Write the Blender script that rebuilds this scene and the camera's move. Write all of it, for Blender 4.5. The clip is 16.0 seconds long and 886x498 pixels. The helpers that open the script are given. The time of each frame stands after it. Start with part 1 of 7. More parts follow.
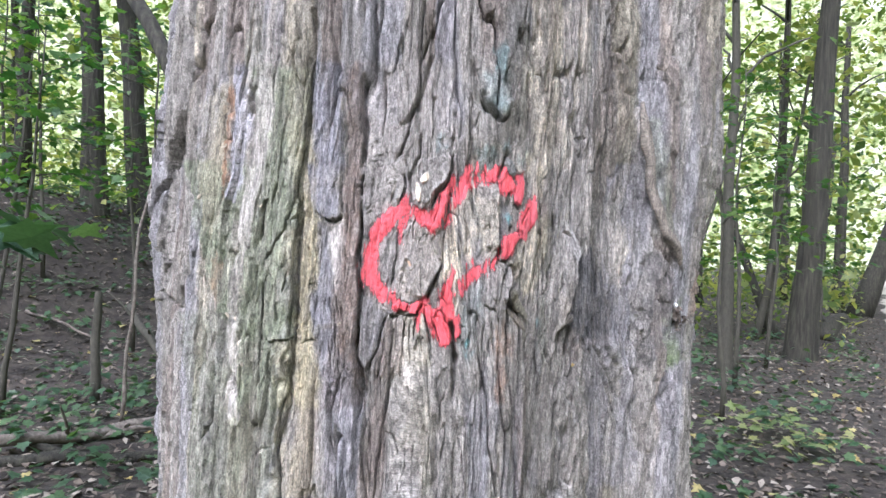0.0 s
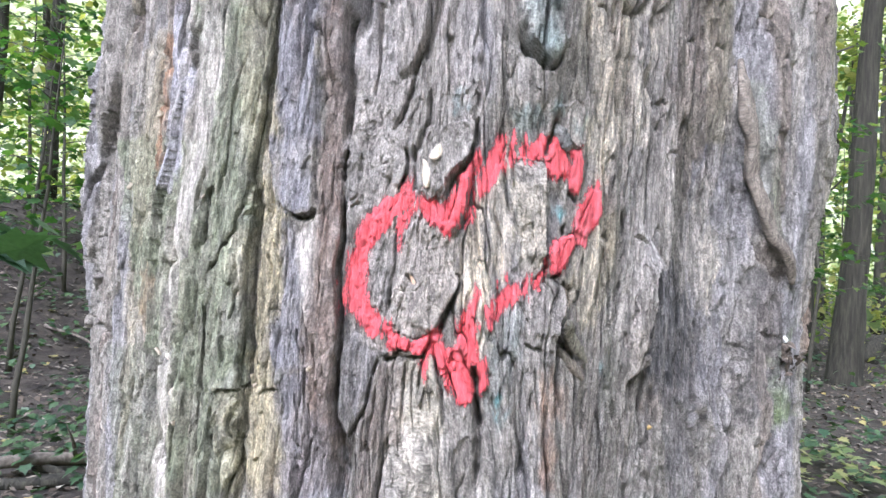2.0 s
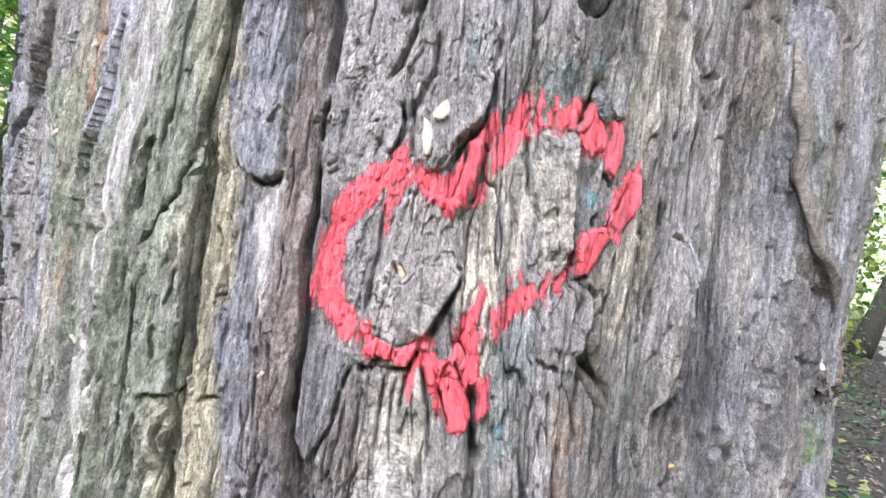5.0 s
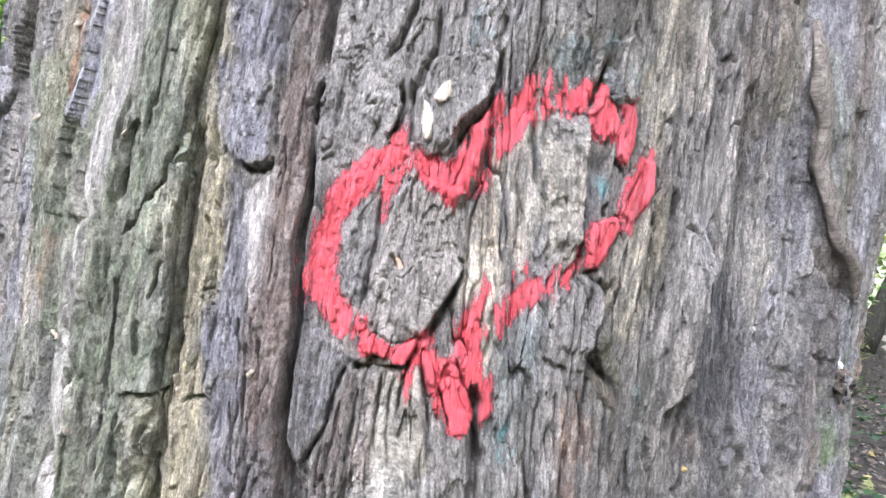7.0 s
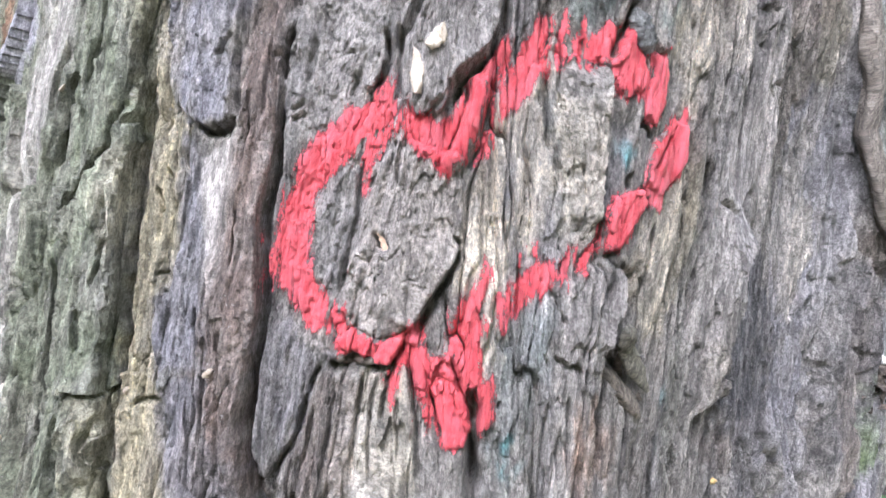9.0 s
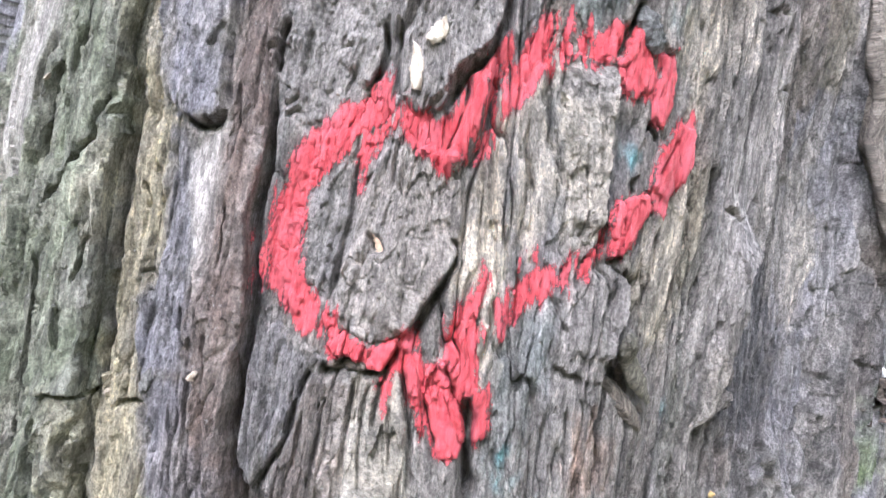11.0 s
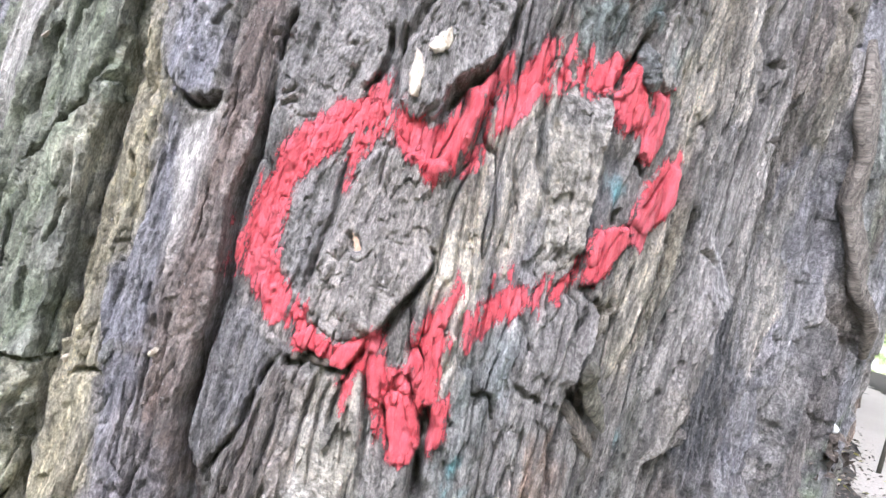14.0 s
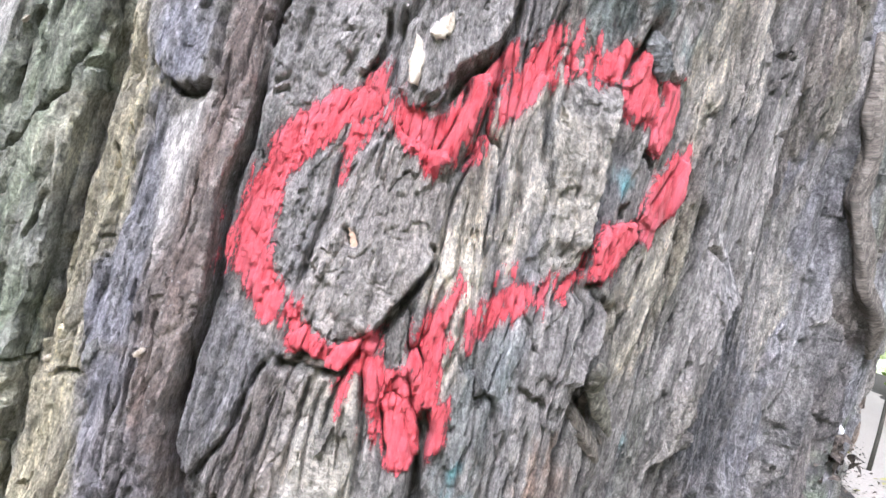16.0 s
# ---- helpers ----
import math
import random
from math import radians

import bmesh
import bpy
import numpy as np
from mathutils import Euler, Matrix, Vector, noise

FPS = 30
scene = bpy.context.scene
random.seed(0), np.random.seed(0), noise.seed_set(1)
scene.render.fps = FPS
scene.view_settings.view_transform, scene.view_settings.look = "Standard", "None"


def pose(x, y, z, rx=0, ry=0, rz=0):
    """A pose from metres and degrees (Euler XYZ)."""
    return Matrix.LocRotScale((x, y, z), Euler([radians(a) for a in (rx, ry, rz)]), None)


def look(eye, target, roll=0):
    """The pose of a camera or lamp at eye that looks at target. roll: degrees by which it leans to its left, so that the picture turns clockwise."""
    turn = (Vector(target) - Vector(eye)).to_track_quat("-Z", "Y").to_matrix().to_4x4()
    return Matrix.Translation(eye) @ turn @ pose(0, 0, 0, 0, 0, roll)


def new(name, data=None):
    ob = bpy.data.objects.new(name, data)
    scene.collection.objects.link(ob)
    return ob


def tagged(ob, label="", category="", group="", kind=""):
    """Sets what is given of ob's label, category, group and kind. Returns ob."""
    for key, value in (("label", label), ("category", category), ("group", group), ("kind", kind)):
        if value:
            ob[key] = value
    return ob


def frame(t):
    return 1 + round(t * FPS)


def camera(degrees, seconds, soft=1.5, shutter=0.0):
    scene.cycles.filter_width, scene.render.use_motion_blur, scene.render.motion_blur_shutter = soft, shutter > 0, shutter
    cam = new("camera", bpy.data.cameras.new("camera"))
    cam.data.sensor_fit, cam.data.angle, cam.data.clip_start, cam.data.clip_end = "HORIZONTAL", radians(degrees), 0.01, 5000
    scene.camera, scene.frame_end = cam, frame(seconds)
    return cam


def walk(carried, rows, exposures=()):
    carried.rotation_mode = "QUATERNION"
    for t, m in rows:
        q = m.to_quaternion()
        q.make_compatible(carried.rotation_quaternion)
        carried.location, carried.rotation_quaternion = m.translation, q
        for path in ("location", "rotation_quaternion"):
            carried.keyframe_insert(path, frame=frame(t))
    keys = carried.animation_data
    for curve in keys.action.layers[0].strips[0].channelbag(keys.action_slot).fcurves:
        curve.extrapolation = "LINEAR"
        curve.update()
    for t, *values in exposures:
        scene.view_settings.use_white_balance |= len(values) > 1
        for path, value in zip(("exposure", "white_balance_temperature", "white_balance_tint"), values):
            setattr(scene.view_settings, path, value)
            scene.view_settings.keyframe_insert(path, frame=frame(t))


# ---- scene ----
cam = camera(65.9, 16.0)
METRES, EYE, TILT, LEAN, TURN = 0.5, 1.45, 0.0, -2.5, 0.0
ROWS = [
    (0.0, 0.0, 0.0, 0.0, 0.0, 0.0, 0.0),
    (0.5, 0.0389, 0.168, -0.004, 2.24, 0.5, -0.02),
    (1.0, 0.0616, 0.2905, -0.0069, 3.33, 1.2, -0.67),
    (1.5, 0.0338, 0.3744, -0.0004, 3.93, 0.88, -0.93),
    (2.0, 0.0093, 0.5008, -0.0098, 2.15, 1.36, -0.33),
    (2.5, -0.0323, 0.5905, -0.0152, 1.34, 1.26, -1.67),
    (3.0, -0.0345, 0.6459, -0.0127, 0.33, 1.1, -1.23),
    (3.5, -0.0318, 0.6719, -0.0105, -0.23, 1.15, -2.72),
    (4.0, -0.034, 0.6892, -0.0127, -0.73, 1.17, -3.73),
    (4.5, -0.0316, 0.7055, -0.0138, -0.43, 1.0, -3.99),
    (7.0, -0.0282, 0.7692, -0.0166, -0.05, 0.27, -4.23),
    (7.5, -0.0258, 0.7907, -0.0177, -0.16, 0.06, -4.24),
    (8.0, -0.0248, 0.8258, -0.0185, -0.25, -0.55, -4.11),
    (8.5, -0.022, 0.8616, -0.02, 0.32, -0.98, -4.27),
    (9.0, -0.0182, 0.8942, -0.0198, 0.2, -1.21, -4.4),
    (11.5, -0.0223, 0.9174, -0.0189, -0.71, -1.01, -6.5),
    (12.0, -0.0219, 0.9129, -0.0213, -0.8, -1.01, -8.04),
    (12.5, -0.0194, 0.9129, -0.0229, -0.65, -1.08, -9.39),
    (13.0, -0.0188, 0.9159, -0.0184, -1.1, -0.73, -11.24),
    (13.5, -0.0209, 0.9152, -0.0167, -1.99, -0.46, -12.45),
    (14.0, -0.0206, 0.913, -0.0173, -2.01, -0.25, -12.65),
    (14.5, -0.0235, 0.9142, -0.0193, -2.2, -0.27, -12.92),
    (15.0, -0.023, 0.9161, -0.0189, -1.94, 0.03, -12.78),
    (15.5, -0.0253, 0.9274, -0.0198, -2.41, -0.25, -12.93),
    (16.0, -0.0257, 0.9413, -0.0202, -2.6, -0.32, -12.77),
]
EXPOSURES = [(0.0, 1.60, 5150, 18), (0.8, 1.66, 5150, 18), (1.5, 1.74, 5150, 18), (4.5, 1.74, 5150, 18), (7.0, 1.66, 5150, 18), (9.0, 1.64, 5150, 18), (16.0, 1.67, 5150, 18)]
walk_rows = [(t, pose(0, 0, EYE, TILT, LEAN, TURN) @ pose(METRES * x, METRES * y, METRES * z, 90 + pitch, roll, yaw)) for t, x, y, z, yaw, pitch, roll in ROWS]
walk(cam, walk_rows, EXPOSURES)

# ---------------------------------------------------------------- light
SUN_AZIMUTH, SUN_HEIGHT = -154.0, 47.0    # degrees from ahead towards the right, degrees above the horizon: bright haze behind the left shoulder
world = bpy.data.worlds.new("sky")
scene.world = world
world.use_nodes = True
wn = world.node_tree.nodes
sky = wn.new("ShaderNodeTexSky")
sky.sky_type, sky.sun_disc = "NISHITA", False
sky.sun_elevation, sky.sun_rotation = radians(SUN_HEIGHT), radians(SUN_AZIMUTH)
sky.air_density, sky.dust_density, sky.ozone_density = 0.7, 8.0, 0.4
wn["Background"].inputs["Strength"].default_value = 0.090
world.node_tree.links.new(sky.outputs[0], wn["Background"].inputs["Color"])
sun = new("sun", bpy.data.lights.new("sun", "SUN"))
sun.data.energy, sun.data.angle, sun.data.color = 2.25, radians(50), (1.0, 0.95, 0.87)
a, e = radians(SUN_AZIMUTH), radians(SUN_HEIGHT)
sun.matrix_world = look((math.sin(a) * math.cos(e) * 30, math.cos(a) * math.cos(e) * 30, math.sin(e) * 30), (0, 0, 0))


# ---------------------------------------------------------------- materials
def material(name, rough=0.8):
    m = bpy.data.materials.new(name)
    m.use_nodes = True
    n, l = m.node_tree.nodes, m.node_tree.links
    b = n["Principled BSDF"]
    b.inputs["Roughness"].default_value = rough
    return m, n, l, b


def noise_node(n, l, scale, detail=4.0, stretch=(1, 1, 1), source="Object", rough=0.6):
    c = n.new("ShaderNodeTexCoord")
    mp = n.new("ShaderNodeMapping")
    mp.inputs["Scale"].default_value = stretch
    t = n.new("ShaderNodeTexNoise")
    t.inputs["Scale"].default_value, t.inputs["Detail"].default_value, t.inputs["Roughness"].default_value = scale, detail, rough
    l.new(c.outputs[source], mp.inputs[0])
    l.new(mp.outputs[0], t.inputs["Vector"])
    return t


def ramp_node(n, l, fac, *stops):
    r = n.new("ShaderNodeValToRGB")
    while len(r.color_ramp.elements) < len(stops):
        r.color_ramp.elements.new(0.5)
    for el, (p, c) in zip(r.color_ramp.elements, stops):
        el.position, el.color = p, (*c, 1)
    l.new(fac, r.inputs[0])
    return r


def mix_node(n, l, fac, one, two, blend="MIX"):
    m = n.new("ShaderNodeMix")
    m.data_type, m.blend_type = "RGBA", blend
    for value, sock in ((fac, m.inputs[0]), (one, m.inputs[6]), (two, m.inputs[7])):
        if isinstance(value, (int, float)):
            sock.default_value = value
        elif isinstance(value, tuple):
            sock.default_value = (*value, 1)
        else:
            l.new(value, sock)
    return m.outputs[2]


def bump_node(n, l, height, strength, distance, b):
    k = n.new("ShaderNodeBump")
    k.inputs["Strength"].default_value, k.inputs["Distance"].default_value = strength, distance
    l.new(height, k.inputs["Height"])
    l.new(k.outputs[0], b.inputs["Normal"])


def math_node(n, l, op, *values):
    k = n.new("ShaderNodeMath")
    k.operation = op
    for value, sock in zip(values, k.inputs):
        if isinstance(value, (int, float)):
            sock.default_value = value
        else:
            l.new(value, sock)
    return k.outputs[0]


def spread_node(n, l, fac, lo, hi, low, high):
    k = n.new("ShaderNodeMapRange")
    l.new(fac, k.inputs[0])
    for sock, value in zip(list(k.inputs)[1:5], (lo, hi, low, high)):
        sock.default_value = value
    return k.outputs[0]


def grain_source(n, l, stretch):
    """Coordinates along the fibres of the bark, squeezed along their length."""
    at = n.new("ShaderNodeAttribute")
    at.attribute_name = "grain"
    mp = n.new("ShaderNodeMapping")
    mp.inputs["Scale"].default_value = stretch
    l.new(at.outputs["Vector"], mp.inputs[0])
    return mp.outputs[0]


def grain_noise(n, l, scale, detail, stretch, rough):
    t = n.new("ShaderNodeTexNoise")
    t.inputs["Scale"].default_value, t.inputs["Detail"].default_value, t.inputs["Roughness"].default_value = scale, detail, rough
    l.new(grain_source(n, l, stretch), t.inputs["Vector"])
    return t.outputs["Fac"]


def grain_cells(n, l, scale, stretch, warp):
    """Broken scales: a random value for each, and a random colour."""
    w = n.new("ShaderNodeTexNoise")
    w.inputs["Scale"].default_value, w.inputs["Detail"].default_value = scale * 1.4, 2.0
    l.new(grain_source(n, l, stretch), w.inputs["Vector"])
    add = n.new("ShaderNodeVectorMath")
    add.operation = "MULTIPLY_ADD"
    l.new(w.outputs["Color"], add.inputs[0])
    add.inputs[1].default_value = (warp / scale, warp / scale, 0)
    l.new(grain_source(n, l, stretch), add.inputs[2])
    v = n.new("ShaderNodeTexVoronoi")
    v.inputs["Scale"].default_value = scale
    l.new(add.outputs[0], v.inputs["Vector"])
    part = n.new("ShaderNodeSeparateColor")
    l.new(v.outputs["Color"], part.inputs[0])
    return part.outputs[0], v.outputs["Distance"]


def bark_relief(n, l):
    """Fine relief in millimetres: fibres and thin flakes, small lumps on the cobbled plates, little of either where the bark is worn."""
    grade = n.new("ShaderNodeAttribute")
    grade.attribute_name = "grade"
    part = n.new("ShaderNodeSeparateColor")
    l.new(grade.outputs["Color"], part.inputs[0])
    cobble, strand, worn = part.outputs
    fibre = grain_noise(n, l, 260, 6, (1, 0.11, 1), 0.70)
    rough = grain_noise(n, l, 900, 5, (1, 0.55, 1), 0.74)
    flake, _ = grain_cells(n, l, 330, (1, 0.22, 1), 0.5)
    chip, _ = grain_cells(n, l, 620, (1, 0.34, 1), 0.7)
    flake = math_node(n, l, "MULTIPLY_ADD", chip, 0.5, math_node(n, l, "MULTIPLY", flake, 0.5))
    lump, bulge = grain_cells(n, l, 380, (1, 0.75, 1), 0.8)
    keep = math_node(n, l, "MULTIPLY_ADD", worn, -0.75, 1.0)
    long_part = math_node(n, l, "MULTIPLY_ADD", cobble, -0.75, 1.0)
    h = math_node(n, l, "MULTIPLY", fibre, 1.7)
    h = math_node(n, l, "MULTIPLY_ADD", flake, 1.30, h)
    h = math_node(n, l, "MULTIPLY", h, long_part)
    k = math_node(n, l, "MULTIPLY_ADD", bulge, -0.35, math_node(n, l, "MULTIPLY", lump, 0.95))
    h = math_node(n, l, "MULTIPLY_ADD", math_node(n, l, "MULTIPLY", k, cobble), 1.0, h)
    h = math_node(n, l, "MULTIPLY_ADD", rough, 1.3, h)
    return math_node(n, l, "MULTIPLY", h, keep), fibre, rough, flake, lump, cobble


def bark_material():
    """The near trunk: its tone attribute, broken up by fibre grain, flakes, specks and a rough fine relief."""
    m, n, l, b = material("weathered_bark", 0.80)
    tone = n.new("ShaderNodeAttribute")
    tone.attribute_name = "tone"
    h, fibre, rough, flake, lump, cobble = bark_relief(n, l)
    f = spread_node(n, l, fibre, 0.34, 0.66, 0.72, 1.28)
    f = math_node(n, l, "MULTIPLY_ADD", math_node(n, l, "SUBTRACT", f, 1.0), math_node(n, l, "MULTIPLY_ADD", cobble, -0.7, 1.0), 1.0)
    g = spread_node(n, l, rough, 0.38, 0.63, 0.60, 1.40)
    k = spread_node(n, l, flake, 0.15, 0.85, 0.62, 1.38)
    c = n.new("ShaderNodeVectorMath")
    c.operation = "SCALE"
    l.new(tone.outputs["Vector"], c.inputs[0])
    l.new(math_node(n, l, "MULTIPLY", math_node(n, l, "MULTIPLY", f, g), k), c.inputs["Scale"])
    c = c.outputs[0]
    speck = grain_noise(n, l, 480, 3, (1, 0.6, 1), 0.6)
    s = ramp_node(n, l, speck, (0.66, (0, 0, 0)), (0.74, (0.8, 0.8, 0.8)))
    c = mix_node(n, l, s.outputs[0], c, (0.50, 0.48, 0.44))
    l.new(c, b.inputs["Base Color"])
    bump_node(n, l, h, 1.0, 0.0030, b)
    b.inputs["Specular IOR Level"].default_value = 0.40
    return m


def paint_material(name, deep, light):
    """Brushed paint that thins out to nothing at its edges, through the mesh's cover attribute."""
    m, n, l, b = material(name, 0.40)
    cover = n.new("ShaderNodeAttribute")
    cover.attribute_name = "cover"
    wear = grain_noise(n, l, 300, 5, (1, 0.13, 1), 0.68)
    h, fibre, rough, flake, lump, cobble = bark_relief(n, l)
    r = ramp_node(n, l, wear, (0.3, deep), (0.55, light), (0.74, tuple(min(1, q * 1.10 + 0.06) for q in light)))
    broad = grain_noise(n, l, 75, 3, (1, 0.5, 1), 0.6)
    # pink highlights of the gloss, put into the paint's colour as broad patches
    c = mix_node(n, l, spread_node(n, l, broad, 0.48, 0.64, 0.0, 0.5), r.outputs[0], (0.80, 0.22, 0.27))
    c = mix_node(n, l, spread_node(n, l, flake, 0.5, 1.0, 0.0, 0.35), c, deep)
    l.new(c, b.inputs["Base Color"])
    thin = math_node(n, l, "MULTIPLY_ADD", wear, 1.9, math_node(n, l, "MULTIPLY_ADD", rough, 1.2, cover.outputs["Fac"]))
    a = ramp_node(n, l, math_node(n, l, "SUBTRACT", thin, 1.55), (0.26, (0, 0, 0)), (0.52, (1, 1, 1)))
    l.new(a.outputs[0], b.inputs["Alpha"])
    bump_node(n, l, h, 0.9, 0.0026, b)
    return m


def plain(name, colours, scale=20, rough=0.8, stretch=(1, 1, 1), bump=0.3, depth=0.004, spread=0.0):
    """A mottled surface between two or three colours; spread varies it from island to island."""
    m, n, l, b = material(name, rough)
    t = noise_node(n, l, scale, 5, stretch)
    fac = t.outputs[0]
    if spread:
        g = n.new("ShaderNodeNewGeometry")
        k = n.new("ShaderNodeMath")
        k.operation = "MULTIPLY_ADD"
        l.new(g.outputs["Random Per Island"], k.inputs[0])
        k.inputs[1].default_value = spread
        h = n.new("ShaderNodeMath")
        h.operation = "MULTIPLY_ADD"
        l.new(fac, h.inputs[0])
        h.inputs[1].default_value, h.inputs[2].default_value = 1 - spread, 0.0
        l.new(h.outputs[0], k.inputs[2])
        fac = k.outputs[0]
    lo, hi = (0.3, 0.7) if not spread else (0.1, 0.95)
    stops = [(lo + (hi - lo) * i / (len(colours) - 1), c) for i, c in enumerate(colours)]
    l.new(ramp_node(n, l, fac, *stops).outputs[0], b.inputs["Base Color"])
    if bump:
        bump_node(n, l, t.outputs[0], bump, depth, b)
    return m


def leaf_material(name, colours, through_light=0.45, rough=0.45):
    """Thin leaves: each its own green, letting light through."""
    m, n, l, b = material(name, rough)
    g = n.new("ShaderNodeNewGeometry")
    r = ramp_node(n, l, g.outputs["Random Per Island"], *[(i / max(1, len(colours) - 1), c) for i, c in enumerate(colours)])
    t = noise_node(n, l, 60, 3)
    k = ramp_node(n, l, t.outputs[0], (0.3, (0.75, 0.78, 0.7)), (0.7, (1.2, 1.15, 1.1)))
    c = mix_node(n, l, 1.0, r.outputs[0], k.outputs[0], "MULTIPLY")
    l.new(c, b.inputs["Base Color"])
    tr = n.new("ShaderNodeBsdfTranslucent")
    c2 = mix_node(n, l, 1.0, c, (1.5, 1.7, 0.7), "MULTIPLY")
    l.new(c2, tr.inputs["Color"])
    mx = n.new("ShaderNodeMixShader")
    mx.inputs[0].default_value = through_light
    l.new(b.outputs[0], mx.inputs[1])
    l.new(tr.outputs[0], mx.inputs[2])
    l.new(mx.outputs[0], n["Material Output"].inputs["Surface"])
    return m


BARK = bark_material()
RED = paint_material("red_paint", (0.52, 0.032, 0.045), (0.82, 0.135, 0.155))
DARK_BARK = plain("dark_bark", ((0.008, 0.007, 0.005), (0.028, 0.026, 0.018), (0.062, 0.058, 0.040)), 30, 0.9, (1, 1, 0.10), 1.0, 0.03)
YOUNG_BARK = plain("young_bark", ((0.028, 0.026, 0.019), (0.065, 0.06, 0.044)), 40, 0.85, (1, 1, 0.4), 0.5, 0.006)
DEAD_WOOD = plain("dead_wood", ((0.05, 0.042, 0.034), (0.12, 0.102, 0.084), (0.19, 0.17, 0.145)), 30, 0.9, (1, 1, 1), 0.7, 0.008)
SOIL = plain("forest_soil", ((0.013, 0.010, 0.008), (0.030, 0.024, 0.018), (0.062, 0.051, 0.039)), 9, 0.95, (1, 1, 1), 0.9, 0.04)
GRAVEL = plain("pale_gravel", ((0.27, 0.24, 0.20), (0.40, 0.36, 0.31)), 30, 0.95, (1, 1, 1), 0.6, 0.01)
LITTER = plain("dry_leaves", ((0.035, 0.027, 0.019), (0.085, 0.065, 0.047), (0.14, 0.115, 0.088), (0.30, 0.27, 0.22)), 25, 0.8, (1, 1, 1), 0.2, 0.002, 0.8)
YELLOW_LEAF = leaf_material("yellow_leaves", ((0.30, 0.24, 0.09), (0.40, 0.36, 0.17)), 0.3)
PALE_LEAF = leaf_material("pale_leaves", ((0.12, 0.17, 0.07), (0.18, 0.22, 0.09), (0.28, 0.27, 0.12)), 0.3)
HERB_LEAF = leaf_material("herb_leaves", ((0.024, 0.058, 0.030), (0.042, 0.088, 0.042), (0.075, 0.125, 0.055), (0.042, 0.080, 0.050)), 0.3)
MAPLE_LEAF = leaf_material("maple_leaves", ((0.022, 0.060, 0.020), (0.038, 0.095, 0.024), (0.062, 0.125, 0.028), (0.11, 0.155, 0.04)), 0.5)
# the backlit, sunlit look of far foliage is mixed into these brighter yellow-greens
FAR_LEAF = leaf_material("far_leaves", ((0.055, 0.092, 0.030), (0.11, 0.155, 0.045), (0.19, 0.22, 0.07), (0.33, 0.31, 0.12)), 0.55)
HUSK = plain("husk", ((0.34, 0.26, 0.18), (0.58, 0.50, 0.39), (0.70, 0.63, 0.52)), 420, 0.65, (1, 1, 0.25), 0.8, 0.002)
WOOD_CHIP = plain("wood_chip", ((0.42, 0.27, 0.17), (0.62, 0.47, 0.35)), 300, 0.7, (1, 1, 0.3), 0.5, 0.001)
YELLOW_BIT = plain("yellow_bit", ((0.45, 0.30, 0.10), (0.62, 0.48, 0.22)), 200, 0.6)
FLUFF = plain("white_fluff", ((0.72, 0.70, 0.68), (0.88, 0.87, 0.85)), 200, 0.9)
DEBRIS = plain("dark_debris", ((0.018, 0.013, 0.010), (0.055, 0.042, 0.032), (0.17, 0.14, 0.11)), 220, 0.9, (1, 1, 1), 0.8, 0.002)


# ---------------------------------------------------------------- mesh helpers
def mesh_object(name, verts, faces, mat, parent=None, smooth=True, label=""):
    me = bpy.data.meshes.new(name)
    me.from_pydata([tuple(p) for p in verts], [], [tuple(f) for f in faces])
    me.materials.append(mat)
    me.polygons.foreach_set("use_smooth", [smooth] * len(me.polygons))
    me.update()
    ob = new(name, me)
    ob.parent = parent
    if label:
        ob["label"] = label
    return ob


def fast_mesh(name, verts, quads, mat, parent=None, smooth=True, label=""):
    """A mesh out of arrays: verts (n, 3) and faces (m, 3 or 4)."""
    me = bpy.data.meshes.new(name)
    k = quads.shape[1]
    me.vertices.add(len(verts))
    me.vertices.foreach_set("co", np.ascontiguousarray(verts, dtype=np.float32).ravel())
    me.loops.add(quads.size)
    me.loops.foreach_set("vertex_index", np.ascontiguousarray(quads, dtype=np.int32).ravel())
    me.polygons.add(len(quads))
    me.polygons.foreach_set("loop_start", np.arange(0, quads.size, k, dtype=np.int32))
    me.polygons.foreach_set("use_smooth", np.full(len(quads), smooth))
    me.update(calc_edges=True)
    me.materials.append(mat)
    ob = new(name, me)
    ob.parent = parent
    if label:
        ob["label"] = label
    return ob


def thing(name, label, category, at=(0, 0, 0), group=""):
    """The Empty that holds a thing's parts, at its base."""
    ob = new(name)
    ob.empty_display_size = 0.1
    ob.location = at
    return tagged(ob, label, category, group)


def tube(points, radii, sides=10, rough=0.0, seed=0):
    """Vertices and faces of a tapered tube along points, with an uneven girth."""
    pts = [Vector(p) for p in points]
    verts, faces = [], []
    side = Vector((1, 0, 0))
    for i, p in enumerate(pts):
        d = (pts[min(i + 1, len(pts) - 1)] - pts[max(i - 1, 0)]).normalized()
        u = (side - d * side.dot(d))
        u = u.normalized() if u.length > 1e-4 else d.orthogonal().normalized()
        w = d.cross(u)
        for j in range(sides):
            an = 2 * math.pi * j / sides
            r = radii[i] * (1 + rough * noise.noise((math.cos(an) * 2 + seed, math.sin(an) * 2, p.length * 3 + seed)))
            verts.append(p + (u * math.cos(an) + w * math.sin(an)) * r)
    for i in range(len(pts) - 1):
        for j in range(sides):
            k = (j + 1) % sides
            faces.append((i * sides + j, i * sides + k, (i + 1) * sides + k, (i + 1) * sides + j))
    faces.append(tuple(range(sides - 1, -1, -1)))
    faces.append(tuple(range((len(pts) - 1) * sides, len(pts) * sides)))
    return verts, faces


